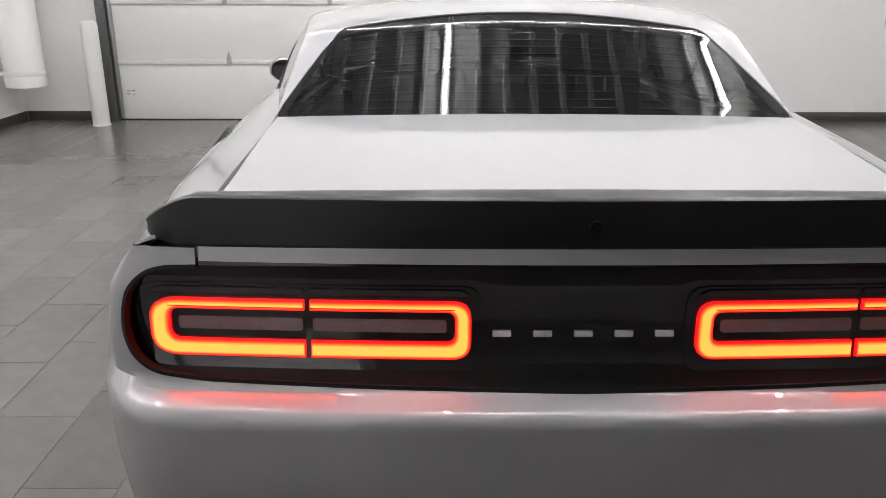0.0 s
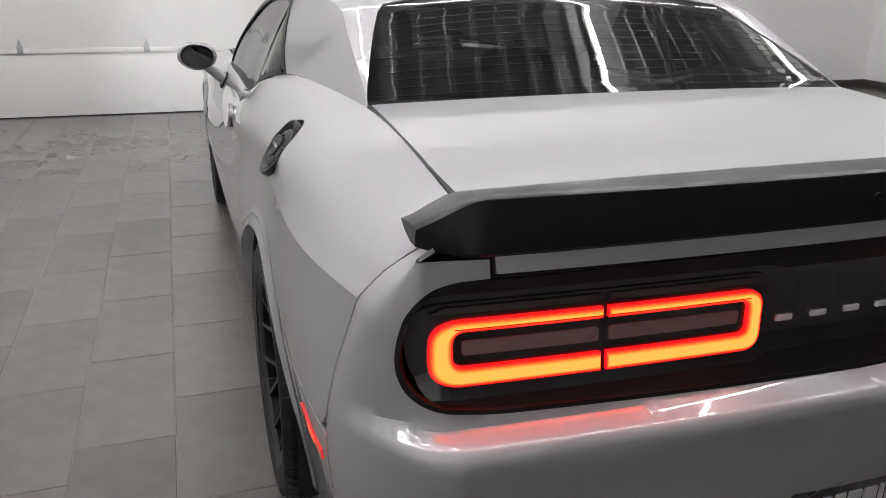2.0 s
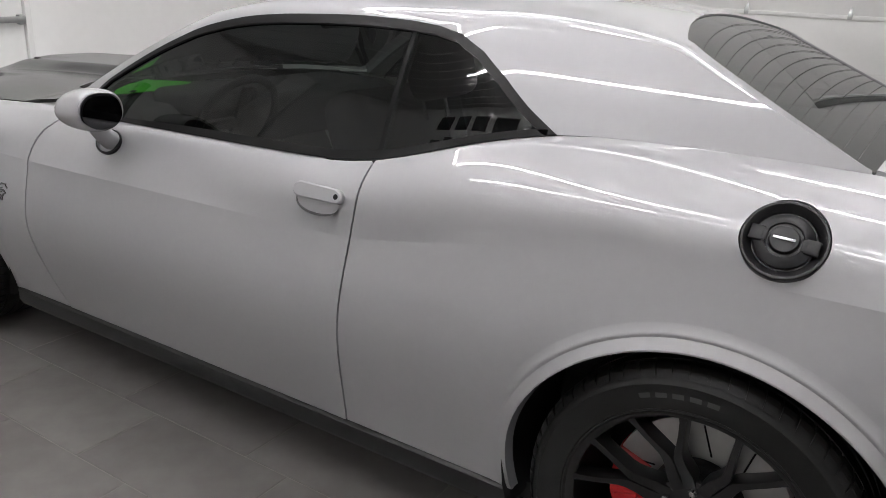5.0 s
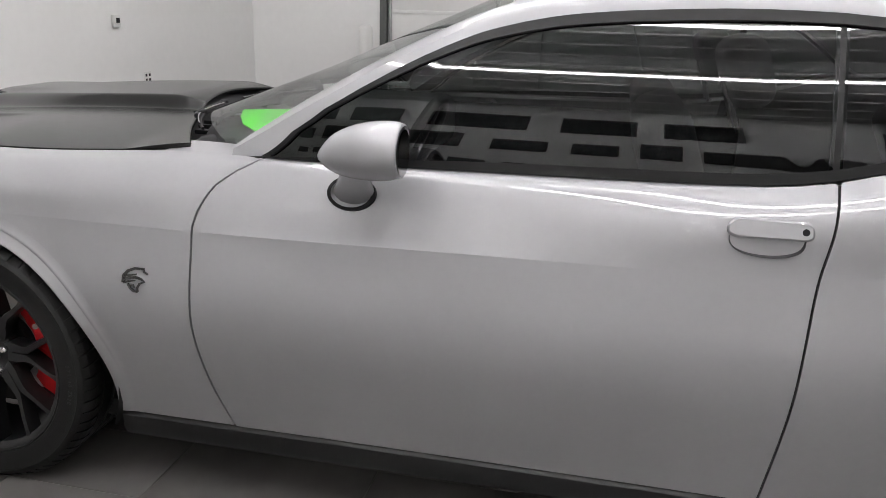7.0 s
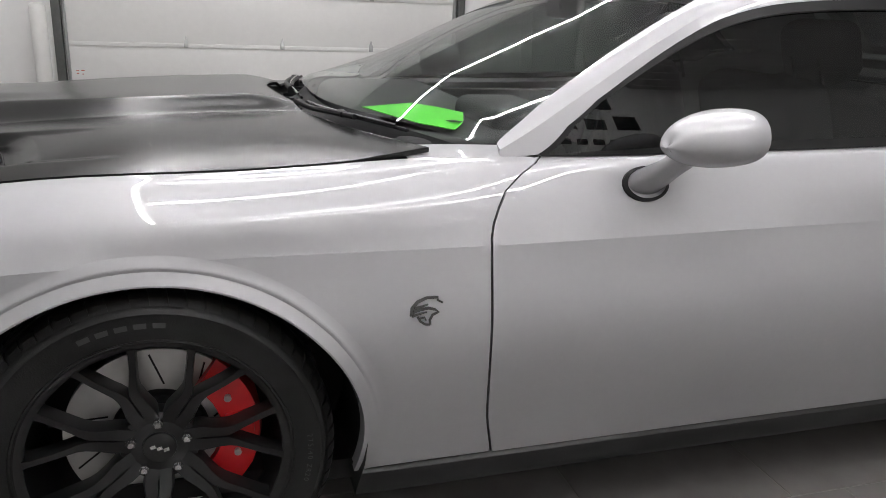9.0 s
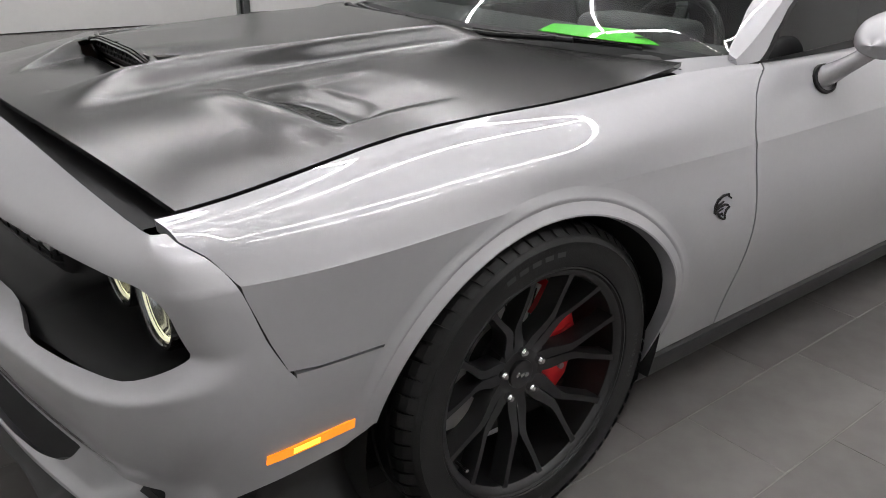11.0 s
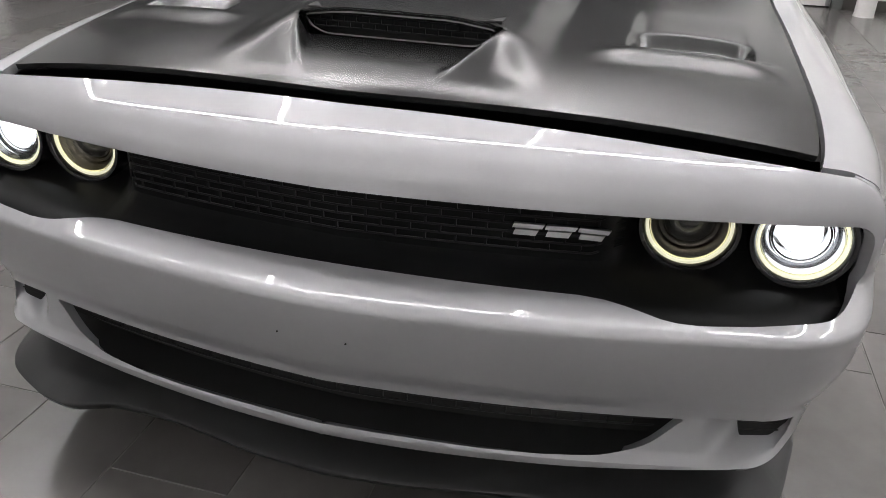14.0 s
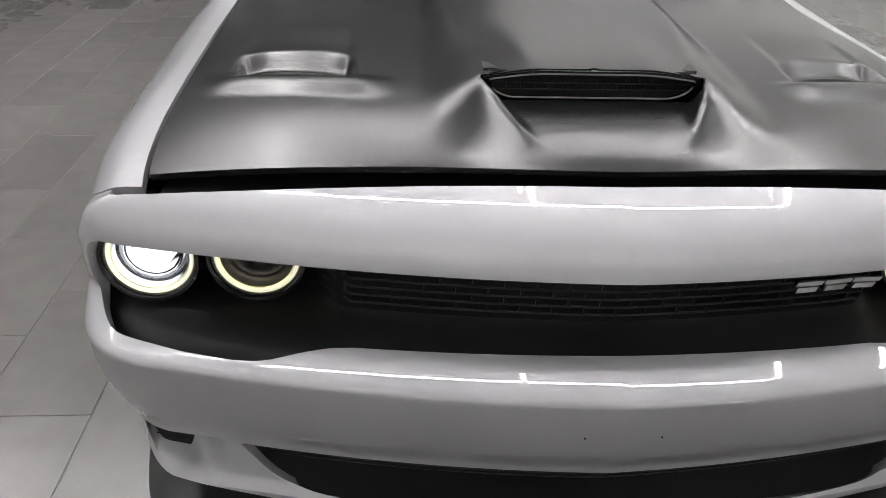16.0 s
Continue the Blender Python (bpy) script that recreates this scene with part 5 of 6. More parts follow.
# cowl-side filler behind the hood's corner, body colour
for sx in (-1, 1):
    V, F = [], []
    for i, y in enumerate(np.linspace(0.935, 0.70, 10)):
        t = i / 9
        for k in range(5):
            u = k / 4
            xo, zo = TOP_W(y) - 0.001, TOP_Z(y) - 0.0005
            xi = 0.70 + 0.09 * t
            zi = zo + 0.010 + 0.006 * t
            V.append((sx * (xo + (xi - xo) * u), y + 0.0 * u, zo + (zi - zo) * u))
    for i in range(9):
        for k in range(4):
            a = i * 5 + k
            F.append((a, a + 1, a + 6, a + 5) if sx < 0 else (a + 5, a + 6, a + 1, a))
    mesh_object("cowl_corner", V, F, PAINT, car)
# inner darkness: floor pan and wheel wells
part("floor_pan", box((1.66, 4.3, 0.05), (0, -0.05, 0.21)), DEEP, car)
for cy in (1.475, -1.475):
    for sx in (-1, 1):
        V, F = [], []
        for i in range(25):
            a = radians(-20 + 220 * i / 24)
            for x in (0.60, 0.935):
                V.append((sx * x, cy + 0.435 * math.cos(a), 0.358 + 0.405 * math.sin(a)))
        for i in range(24):
            F.append((i * 2, i * 2 + 1, i * 2 + 3, i * 2 + 2))
        k = len(V)
        V.append((sx * 0.60, cy, 0.358))
        F += [(i * 2, i * 2 + 2, k) for i in range(24)]
        mesh_object("wheel_well", V, F, DEEP, car, "black wheel well liner")
# sills
for sx in (-1, 1):
    bm = bmesh.new()
    V, F = [], []
    ys = np.linspace(1.06, -1.06, 24)
    for y in ys:
        w, z = BOT_W(y), BOT_Z(y)
        for dx, dz in ((-0.03, 0.004), (-0.004, -0.002), (0.004, -0.012), (0.002, -0.055), (-0.01, -0.075), (-0.12, -0.08)):
            V.append((sx * (w + dx), y, z + dz))
    for i in range(len(ys) - 1):
        for k in range(5):
            q = (i * 6 + k, i * 6 + k + 1, (i + 1) * 6 + k + 1, (i + 1) * 6 + k)
            F.append(q if sx < 0 else q[::-1])
    mesh_object("side_skirt", V, F, SPLITBLACK, car, "matte black side skirt", 40)

# ---- wheels ----
def glyph(ch):
    """Outline of a character as flat faces, 16 mm type."""
    cu = bpy.data.curves.new("type", "FONT")
    cu.body, cu.size = ch, 0.016
    ob = bpy.data.objects.new("type", cu)
    me = ob.to_mesh()
    out = [(v.co.x, v.co.y) for v in me.vertices], [list(p.vertices) for p in me.polygons]
    ob.to_mesh_clear()
    bpy.data.objects.remove(ob)
    bpy.data.curves.remove(cu)
    return out


def wheel(x, y, sx):
    """Built with its face towards -x, then turned for the other side."""
    base = Matrix.Translation((x, y, 0.3585)) @ (Matrix() if sx < 0 else Matrix.Rotation(math.pi, 4, "Z"))
    w = new("wheel")
    w.parent = car
    w.matrix_world = base
    w["label"] = "black split-spoke alloy wheel with low-profile tyre"
    R = 0.3575
    prof = [(0.262, 0.128), (0.268, 0.1345), (0.272, 0.133), (0.274, 0.136), (0.30, 0.138), (0.324, 0.1375), (0.328, 0.1395), (0.332, 0.137), (0.345, 0.129), (0.3545, 0.112)]
    full = prof + [(R - 0.0005, 0.10), (R, 0.08), (R - 0.007, 0.078), (R - 0.007, 0.070), (R, 0.068), (R, 0.030), (R - 0.007, 0.028), (R - 0.007, 0.020), (R, 0.018)]
    full += [(r, -a) for r, a in full[::-1]]
    tyre = mesh_object("tyre", *revolve(full, 120), RUBBER, w, "black low-profile tyre", 30)
    # shoulder blocks with sipes between
    V, F = [], []
    nb = 64
    for k in range(nb):
        for s_ in (-1, 1):
            a0, a1 = 2 * math.pi * (k + 0.06) / nb, 2 * math.pi * (k + 0.84) / nb
            b = len(V)
            for a, sh in ((a0, 0.0), (a1, 0.0)):
                for r, xx in ((R - 0.014, 0.137), (R - 0.002, 0.1205), (R + 0.0038, 0.105), (R + 0.0045, 0.085), (R - 0.004, 0.083)):
                    aa = a + (0.12 - xx) * 0.5
                    V.append((s_ * xx, r * math.sin(aa), r * math.cos(aa)))
            for i in range(4):
                F.append((b + i, b + i + 1, b + i + 6, b + i + 5))
            F += [(b, b + 1, b + 2, b + 3, b + 4), (b + 9, b + 8, b + 7, b + 6, b + 5)]
    tagged(mesh_object("tread", V, F, RUBBER, w, smooth=False), kind="stuff")
    # raised sidewall bars where the maker's lettering is, and the tyre's size
    for a_mid, nn, r0, r1 in ((10, 5, 0.299, 0.310), (165, 7, 0.304, 0.312)):
        V, F = [], []
        for j in range(nn):
            a0 = radians(a_mid + 6.5 * (j - nn / 2))
            a1 = a0 + radians(4.4)
            b = len(V)
            V += [(-0.1386, r * math.sin(a), r * math.cos(a)) for a, r in ((a0, r0), (a0, r1), (a1, r1), (a1, r0))]
            F.append((b, b + 1, b + 2, b + 3))
        tagged(mesh_object("sidewall_lettering", V, F, MARK, w, "faint raised grey sidewall bars"), kind="stuff")
    V, F, a = [], [], radians(-84)
    for ch in "275/40 ZR20":
        if ch != " ":
            gv, gf = glyph(ch)
            b = len(V)
            d, t = Vector((0, math.sin(a), math.cos(a))), Vector((0, -math.cos(a), math.sin(a)))
            V += [tuple(d * (0.300 + y_) + t * x_ + Vector((-0.1392, 0, 0))) for x_, y_ in gv]
            F += [[b + q for q in f] for f in gf]
        a -= (0.0075 if ch in " /" else 0.0115) / 0.306
    tagged(mesh_object("size_lettering", V, F, MARK, w, "raised grey tyre size numbers", smooth=False), kind="stuff")
    rim = mesh_object("rim", *revolve([(0.245, 0.10), (0.25, -0.08), (0.248, -0.118), (0.256, -0.128), (0.264, -0.130), (0.268, -0.126), (0.268, -0.10), (0.255, -0.09), (0.255, 0.12), (0.245, 0.10)], 96), RIM, w, "satin black rim")
    # spokes: seven stems that each fork in two
    for k in range(7):
        a0 = radians(-5) + 2 * math.pi * (k + 0.5) / 7
        V, F = [], []

        def strip(path, wd, th):
            b0 = len(V)
            n = len(path)
            for i, (r, da, xx) in enumerate(path):
                a = a0 + da
                ww = wd[i] / 2
                d = Vector((0, math.sin(a), math.cos(a)))
                t = Vector((0, math.cos(a), -math.sin(a)))
                c = d * r
                for off, dep in ((-ww, 0.012), (-ww * 0.75, 0.0), (ww * 0.75, 0.0), (ww, 0.012), (ww * 0.8, th), (-ww * 0.8, th)):
                    V.append((xx + dep, *(c + t * off)[1:]))
            for i in range(n - 1):
                for j in range(6):
                    p = b0 + i * 6
                    F.append((p + j, p + (j + 1) % 6, p + 6 + (j + 1) % 6, p + 6 + j))
            F.append(tuple(b0 + j for j in range(6))[::-1])
            F.append(tuple(b0 + (n - 1) * 6 + j for j in range(6)))
        for sgn in (-1, 1):
            strip([(0.04, sgn * 0.20, -0.062), (0.065, sgn * 0.20, -0.068), (0.092, sgn * 0.165, -0.076), (0.118, sgn * 0.105, -0.084), (0.140, sgn * 0.088, -0.0905), (0.156, sgn * 0.108, -0.095), (0.175, sgn * 0.145, -0.101), (0.205, sgn * 0.187, -0.110), (0.238, sgn * 0.215, -0.119), (0.259, sgn * 0.226, -0.1245)], [0.034, 0.036, 0.034, 0.029, 0.026, 0.0215, 0.0185, 0.017, 0.017, 0.026], 0.045)
        mesh_object("spoke", V, F, RIM, w, sharp=50)
    mx = Matrix.Rotation(radians(90), 4, "Y")
    part("hub", cyl(0.080, 0.080, 0.05, Matrix.Translation((-0.041, 0, 0)) @ mx, 48, bevel=0.006), RIM, w)
    cap = part("centre_cap", cyl(0.034, 0.034, 0.012, Matrix.Translation((-0.069, 0, 0)) @ mx, 40, bevel=0.003), RIM, w, "black centre cap")
    bm = bmesh.new()
    for j in range(3):
        box((0.002, 0.011, 0.008), (-0.076, -0.013 + 0.013 * j, 0.004 * (j - 1)), rot=Matrix.Rotation(radians(-15), 4, "X"), bm=bm)
    part("cap_badge", bm, SILVER, w, "silver badge on the cap")
    for k in range(5):
        a = 2 * math.pi * k / 5
        c = (-0.061, 0.0575 * math.sin(a), 0.0575 * math.cos(a))
        part("lug_recess", cyl(0.015, 0.015, 0.008, Matrix.Translation(c) @ mx, 20), DEEP, w)
        bm = cyl(0.0105, 0.0105, 0.022, Matrix.Translation((-0.067, c[1], c[2])) @ mx, 6)
        cyl(0.0095, 0.006, 0.006, Matrix.Translation((-0.0805, c[1], c[2])) @ mx @ Matrix.Rotation(math.pi, 4, "X"), 16, bm=bm)
        part("lug_nut", bm, SILVER, w, "chrome lug nut")
    bm = cyl(0.0045, 0.004, 0.035, Matrix.Translation((-0.105, 0.235 * math.sin(2.2), 0.235 * math.cos(2.2))) @ mx, 10)
    part("valve", bm, SILVER, w)
    d = mesh_object("brake_disc", *revolve([(0.075, -0.02), (0.10, -0.02), (0.10, -0.005), (0.195, -0.005), (0.195, 0.025), (0.075, 0.025)], 72), DISC, w, "slotted steel brake disc")
    for k in range(10):
        a = 2 * math.pi * k / 10
        bm = box((0.001, 0.004, 0.075), (-0.0056, 0.148 * math.sin(a), 0.148 * math.cos(a)), rot=Matrix.Rotation(-a - 0.35, 4, "X"))
        part("disc_slot", bm, BLACK, w)
    mesh_object("disc_hat", *revolve([(0.02, -0.028), (0.098, -0.028), (0.102, -0.018), (0.102, -0.004)], 48), BLACK, w)
    # caliper behind the spokes
    V, F = [], []
    ca, span, ro = CAL[sx, y > 0], 47 if y > 0 else 30, 1.0 if y > 0 else 0.93
    NSEG = 12
    for i in range(NSEG + 1):
        a = ca + radians(-span + 2 * span * i / NSEG)
        bul = 0.010 * math.sin(math.pi * i / NSEG) + (0.004 if i % 4 == 2 else 0)
        for r, xx in ((0.125, 0.004), (0.128, -0.020 - bul), (0.165, -0.030 - bul), (0.207, -0.024 - bul), (0.215, 0.010), (0.212, 0.06), (0.2, 0.065)):
            V.append((xx, r * ro * math.sin(a), r * ro * math.cos(a)))
    for i in range(NSEG):
        for k in range(6):
            F.append((i * 7 + k, i * 7 + k + 1, i * 7 + k + 8, i * 7 + k + 7))
    F += [tuple(range(7))[::-1], tuple(NSEG * 7 + k for k in range(7))]
    cal = mesh_object("caliper", V, F, RED, w, "bright red brake caliper", 30)
    for da in (-0.10, 0.10):
        a = ca + da * 1.0
        bm = box((0.012, 0.022, 0.055), (-0.036, 0.168 * ro * math.sin(a), 0.168 * ro * math.cos(a)), 0.003, rot=Matrix.Rotation(-a, 4, "X"))
        part("caliper_rib", bm, RED, w)
    bm = box((0.006, 0.020, 0.030), (-0.036, 0.172 * ro * math.sin(ca), 0.172 * ro * math.cos(ca)), 0.002, rot=Matrix.Rotation(-ca, 4, "X"))
    part("pad_slot", bm, BLACK, w)
    for da in (-0.42, 0.42):
        a = ca + da
        part("caliper_bolt", cyl(0.008, 0.007, 0.01, Matrix.Translation((-0.044, 0.165 * math.sin(a), 0.165 * math.cos(a))) @ mx, 12), STEEL, w)
    part("knuckle", cyl(0.09, 0.09, 0.10, Matrix.Translation((0.08, 0, 0)) @ mx, 24), DEEP, w)
    return w


MARK = material("sidewall_mark_grey", (0.036, 0.036, 0.037), 0.5)
# where the caliper sits round each hub (angle from the top, towards +y of the built wheel)
CAL = {(-1, True): radians(-83), (-1, False): radians(100), (1, True): radians(83), (1, False): radians(-100)}
for x, y in ((-0.818, 1.475), (-0.818, -1.475), (0.818, 1.475), (0.818, -1.475)):
    wheel(x, y, -1 if x < 0 else 1)

# ---- car details ----
# body silver darkened: the handle cup's shade is in this colour
HOLLOW = material("handle_hollow_shade", (0.10, 0.10, 0.103), 0.45, 0.5)
HEATER = material("heater_line_metal", (0.05, 0.045, 0.042), 0.6, 0.0)
LABELRED = material("faded_red_label", (0.45, 0.10, 0.08), 0.6)


def front_side(y, z):
    """The front corner at a given y, by search along the face."""
    lo, hi = FLAT, FLAT + CORNER
    for _ in range(24):
        m = (lo + hi) / 2
        if front_face(m, z - 0.04)[1] > y:
            lo = m
        else:
            hi = m
    return front_face(lo, z - 0.04)


def on_side(y, z, out=0.0):
    """A frame on the left flank: x along the car (backwards), y up along the flank, z outwards."""
    s = s_of(y, z)
    p = Vector(side(y, s))
    ty = (Vector(side(y - 0.01, s_of(y - 0.01, z))) - p).normalized()
    tz = (Vector(side(y, s_of(y, z + 0.01))) - p).normalized()
    n = ty.cross(tz).normalized()
    if n.x > 0:
        n = -n
    tz = n.cross(ty)
    return Matrix.Translation(p + n * out) @ Matrix((ty, tz, n)).transposed().to_4x4()


# arch lips: flat bands round the wheel openings
for cy, rz, a0, a1 in ((1.475, 0.385, 12, 194), (-1.475, 0.40, -14, 194)):
    V, F = [], []
    n = 60
    for i in range(n + 1):
        a = radians(a0 + (a1 - a0) * i / n)
        deg = math.degrees(a)
        fade = sstep(-8, 38, deg) * (1 - sstep(142, 188, deg))
        for g, o in ((0.056, 0.0004), (0.047, 0.0022), (0.038, 0.0046), (0.0345, 0.0052), (0.0315, 0.0044), (0.0268, 0.0010), (0.0245, 0.0012), (0.003, 0.0062), (-0.001, 0.0050), (-0.005, -0.03)):
            o = 0.0014 + max(o - 0.0014, 0.0) * fade if o > 0 else o
            y, z = cy + (0.425 + g) * math.cos(a), 0.358 + (rz + g) * math.sin(a)
            zz = max(z, 0.262)
            p = side(y, s_of(y, zz))
            V.append((p[0] - o, y, zz))
    m = 10
    for i in range(n):
        for k in range(m - 1):
            F += [(i * m + k, i * m + k + 1, i * m + k + m + 1), (i * m + k, i * m + k + m + 1, i * m + k + m)]
    P, F = shell(V, F, 0, towards=(0, cy, 0.3))
    mesh_object("arch_lip", P, F, PAINT, car, sharp=28)
    mesh_object("arch_lip", *other_side(P, F), PAINT, car, sharp=28)

# fuel filler: turned black dish with a bar grip
M = on_side(FUEL[0], FUEL[1] + 0.003, -0.0035)


def turned(name, prof, mat, parent, M, label="", seg=56):
    V, F = revolve(prof, seg)
    V = [M @ Vector((v[1], v[2], v[0])) for v in V]
    return mesh_object(name, V, F, mat, parent, label, 35)


fuel = turned("fuel_door", [(0.0775, -0.014), (0.0775, 0.0005), (0.0755, 0.0025), (0.0715, 0.0025), (0.060, -0.006), (0.057, -0.011), (0.0545, -0.011), (0.053, -0.005), (0.0465, 0.0), (0.034, 0.002), (0.0325, -0.002), (0.0275, -0.002), (0.026, 0.004), (0.0245, 0.0055), (0.0005, 0.006)], SPOILER, car, M, "round satin black fuel filler door")
for gx in (-1, 1):
    bm = box((0.026, 0.030, 0.007), (gx * 0.049, -0.002 * gx, -0.0005), 0.003, segments=3)
    box((0.012, 0.024, 0.004), (gx * 0.036, -0.002 * gx, 0.001), 0.0018, bm=bm)
    bm.transform(Matrix.Rotation(radians(-5), 4, "Z"))
    bm.transform(M)
    part("grip", bm, SPOILER, fuel)
bm = box((0.040, 0.006, 0.003), (0, 0, 0.0075), 0.001, rot=Matrix.Rotation(radians(-4), 4, "Z"))
bm.transform(M)
part("badge_bar", bm, SILVER, fuel, "chrome badge bar")

# door handles: pull bar over a hollow
for sx in (-1, 1):
    M = on_side(-0.478, 0.893, 0.0)
    if sx > 0:
        M = Matrix.Diagonal((-1, 1, 1, 1)) @ M
    n = 20
    rim_pts = []
    for i in range(n + 1):
        t = math.pi * i / n
        rim_pts.append((-0.073 * math.cos(t), -0.008 - 0.040 * math.sin(t)**0.7))
    V = [(x, y, 0.0012) for x, y in rim_pts] + [(x * 0.82, -0.008 + (y + 0.008) * 0.72, -0.013) for x, y in rim_pts]
    F = [(i, i + 1, n + 2 + i, n + 1 + i) for i in range(n)] + [tuple(range(n + 1, 2 * n + 2))]
    V = [M @ Vector(v) for v in V]
    mesh_object("handle_cup", V, F, HOLLOW, doors[0 if sx < 0 else 1], "hollow behind the handle, shade painted in its colour", 60)
    pts = [(-0.078, -0.004), (-0.078, 0.016), (-0.062, 0.030), (0.066, 0.030), (0.084, 0.020), (0.086, 0.0), (0.076, -0.008), (-0.06, -0.012)]
    pts = round_poly(pts, 0.008, 3)
    n = len(pts)
    V = [(x, y, 0.0) for x, y in pts] + [(x, y, 0.011) for x, y in pts] + [(x * 0.95, 0.009 + (y - 0.009) * 0.8, 0.015) for x, y in pts]
    F = [(i, (i + 1) % n, n + (i + 1) % n, n + i) for i in range(n)] + [(n + i, n + (i + 1) % n, 2 * n + (i + 1) % n, 2 * n + i) for i in range(n)] + [tuple(range(2 * n, 3 * n))]
    V = [M @ Vector(v) for v in V]
    mesh_object("handle", V, F, PAINT, doors[0 if sx < 0 else 1], "silver door handle", 30)
    bm = cyl(0.007, 0.007, 0.003, Matrix.Translation((0.068, 0.010, 0.0145)), 20)
    bm.transform(M)
    part("keyhole", bm, BLACK, doors[0 if sx < 0 else 1], "round black keyhole")

# fender emblem: plain black curved strokes
M = on_side(0.927, 0.660, 0.0)
em = None


def stroke(pts, w0, w1):
    P = [Vector(p) for p in pts]
    V, F = [], []
    n = len(P)
    for i, p in enumerate(P):
        d = (P[min(i + 1, n - 1)] - P[max(i - 1, 0)]).normalized()
        t = Vector((-d.y, d.x))
        w = w0 + (w1 - w0) * i / (n - 1)
        for q in (p - t * w, p + t * w):
            V += [(q.x, q.y, 0.0), (q.x, q.y, 0.003)]
    for i in range(n - 1):
        a = i * 4
        F += [(a + 1, a + 3, a + 7, a + 5), (a, a + 1, a + 5, a + 4), (a + 3, a + 2, a + 6, a + 7)]
    F += [(0, 2, 3, 1), (n * 4 - 4, n * 4 - 3, n * 4 - 1, n * 4 - 2)]
    return V, F


curves = (
    ([(-0.036, -0.008), (-0.035, 0.008), (-0.024, 0.021), (-0.004, 0.029), (0.020, 0.029), (0.019, 0.023), (0.030, 0.017)], 0.0045, 0.0018),
    ([(-0.032, 0.008), (-0.016, 0.011), (-0.001, 0.015)], 0.0030, 0.0016),
    ([(-0.034, 0.000), (-0.018, 0.005), (0.000, 0.007), (0.012, 0.004), (0.021, -0.002), (0.008, -0.008), (0.002, -0.018), (0.003, -0.028)], 0.0035, 0.0022),
    ([(-0.036, -0.008), (-0.020, -0.004), (-0.004, -0.001)], 0.0032, 0.0014),
    ([(-0.024, -0.010), (-0.018, -0.020), (-0.008, -0.027), (0.003, -0.028)], 0.0026, 0.0024),
    ([(-0.018, -0.014), (-0.009, -0.012), (-0.006, -0.019)], 0.0022, 0.0016))
for pts, w0, w1 in curves:
    V, F = stroke(pts, w0, w1)
    ob = mesh_object("emblem_stroke" if em else "emblem", [M @ Vector(v) for v in V], F, GLOSSBLACK, em or car, "" if em else "small black curved emblem", 30)
    em = em or ob

# plate screw holes in the front bumper
for x in (-0.064, 0.064):
    y = front_face(abs(x) / WIDE, 0.481)[1]
    part("screw_hole", cyl(0.0017, 0.0017, 0.003, Matrix.Translation((x, y, 0.521)) @ Matrix.Rotation(radians(90), 4, "X"), 14), TRIM, car)
# side markers
AMBER = material("amber_marker", (0.8, 0.25, 0.02), 0.25, coat=0.6, emit=(1.0, 0.28, 0.01), strength=0.75)
REDMARK = material("red_marker", (0.5, 0.02, 0.02), 0.25, coat=0.6, emit=(1.0, 0.03, 0.02), strength=0.35)
HOT = material("amber_hot", (1.0, 0.6, 0.1), 0.25, emit=(1.0, 0.5, 0.04), strength=1.6)
HOTRED = material("red_hot", (1.0, 0.1, 0.05), 0.25, emit=(1.0, 0.06, 0.03), strength=1.8)
for sx in (-1, 1):
    for name, ends, mat, hot in (("front_side_marker", ((1.932, 0.453), (2.094, 0.436)), AMBER, HOT), ("rear_side_marker", ((-2.06, 0.575), (-2.25, 0.585)), REDMARK, HOTRED)):
        (ya, za), (yb, zb) = ends
        for part_name, t0, t1, hgt, mt, o in ((name, 0.0, 1.0, 0.020, mat, 0.004), ("marker_glow", 0.42, 0.72, 0.012, hot, 0.0052)):
            V, F = [], []
            n = 10
            for i in range(n + 1):
                t = t0 + (t1 - t0) * i / n
                y, z = ya + (yb - ya) * t, za + (zb - za) * t
                for dz in (-hgt / 2, hgt / 2):
                    if y > 2.037:
                        p = front_side(y, z + dz)
                    elif y < -2.29:
                        p = side(-2.29, s_of(-2.29, z + dz))
                    else:
                        p = side(y, s_of(y, z + dz))
                    V += [(p[0] - o, p[1] if y > 2.037 else y, p[2]), (p[0] + 0.01, p[1] if y > 2.037 else y, p[2])]
            for i in range(n):
                a = i * 4
                F += [(a, a + 2, a + 6, a + 4), (a + 2, a + 3, a + 7, a + 6), (a + 1, a, a + 4, a + 5)]
            F += [(0, 1, 3, 2), (n * 4, n * 4 + 2, n * 4 + 3, n * 4 + 1)]
            if sx > 0:
                V, F = other_side(V, F)
            ob = mesh_object(part_name, V, F, mt, car if part_name == name else last, ("lit amber side marker" if "front" in name else "red side marker") if part_name == name else "", 40)
            if part_name == name:
                last = ob

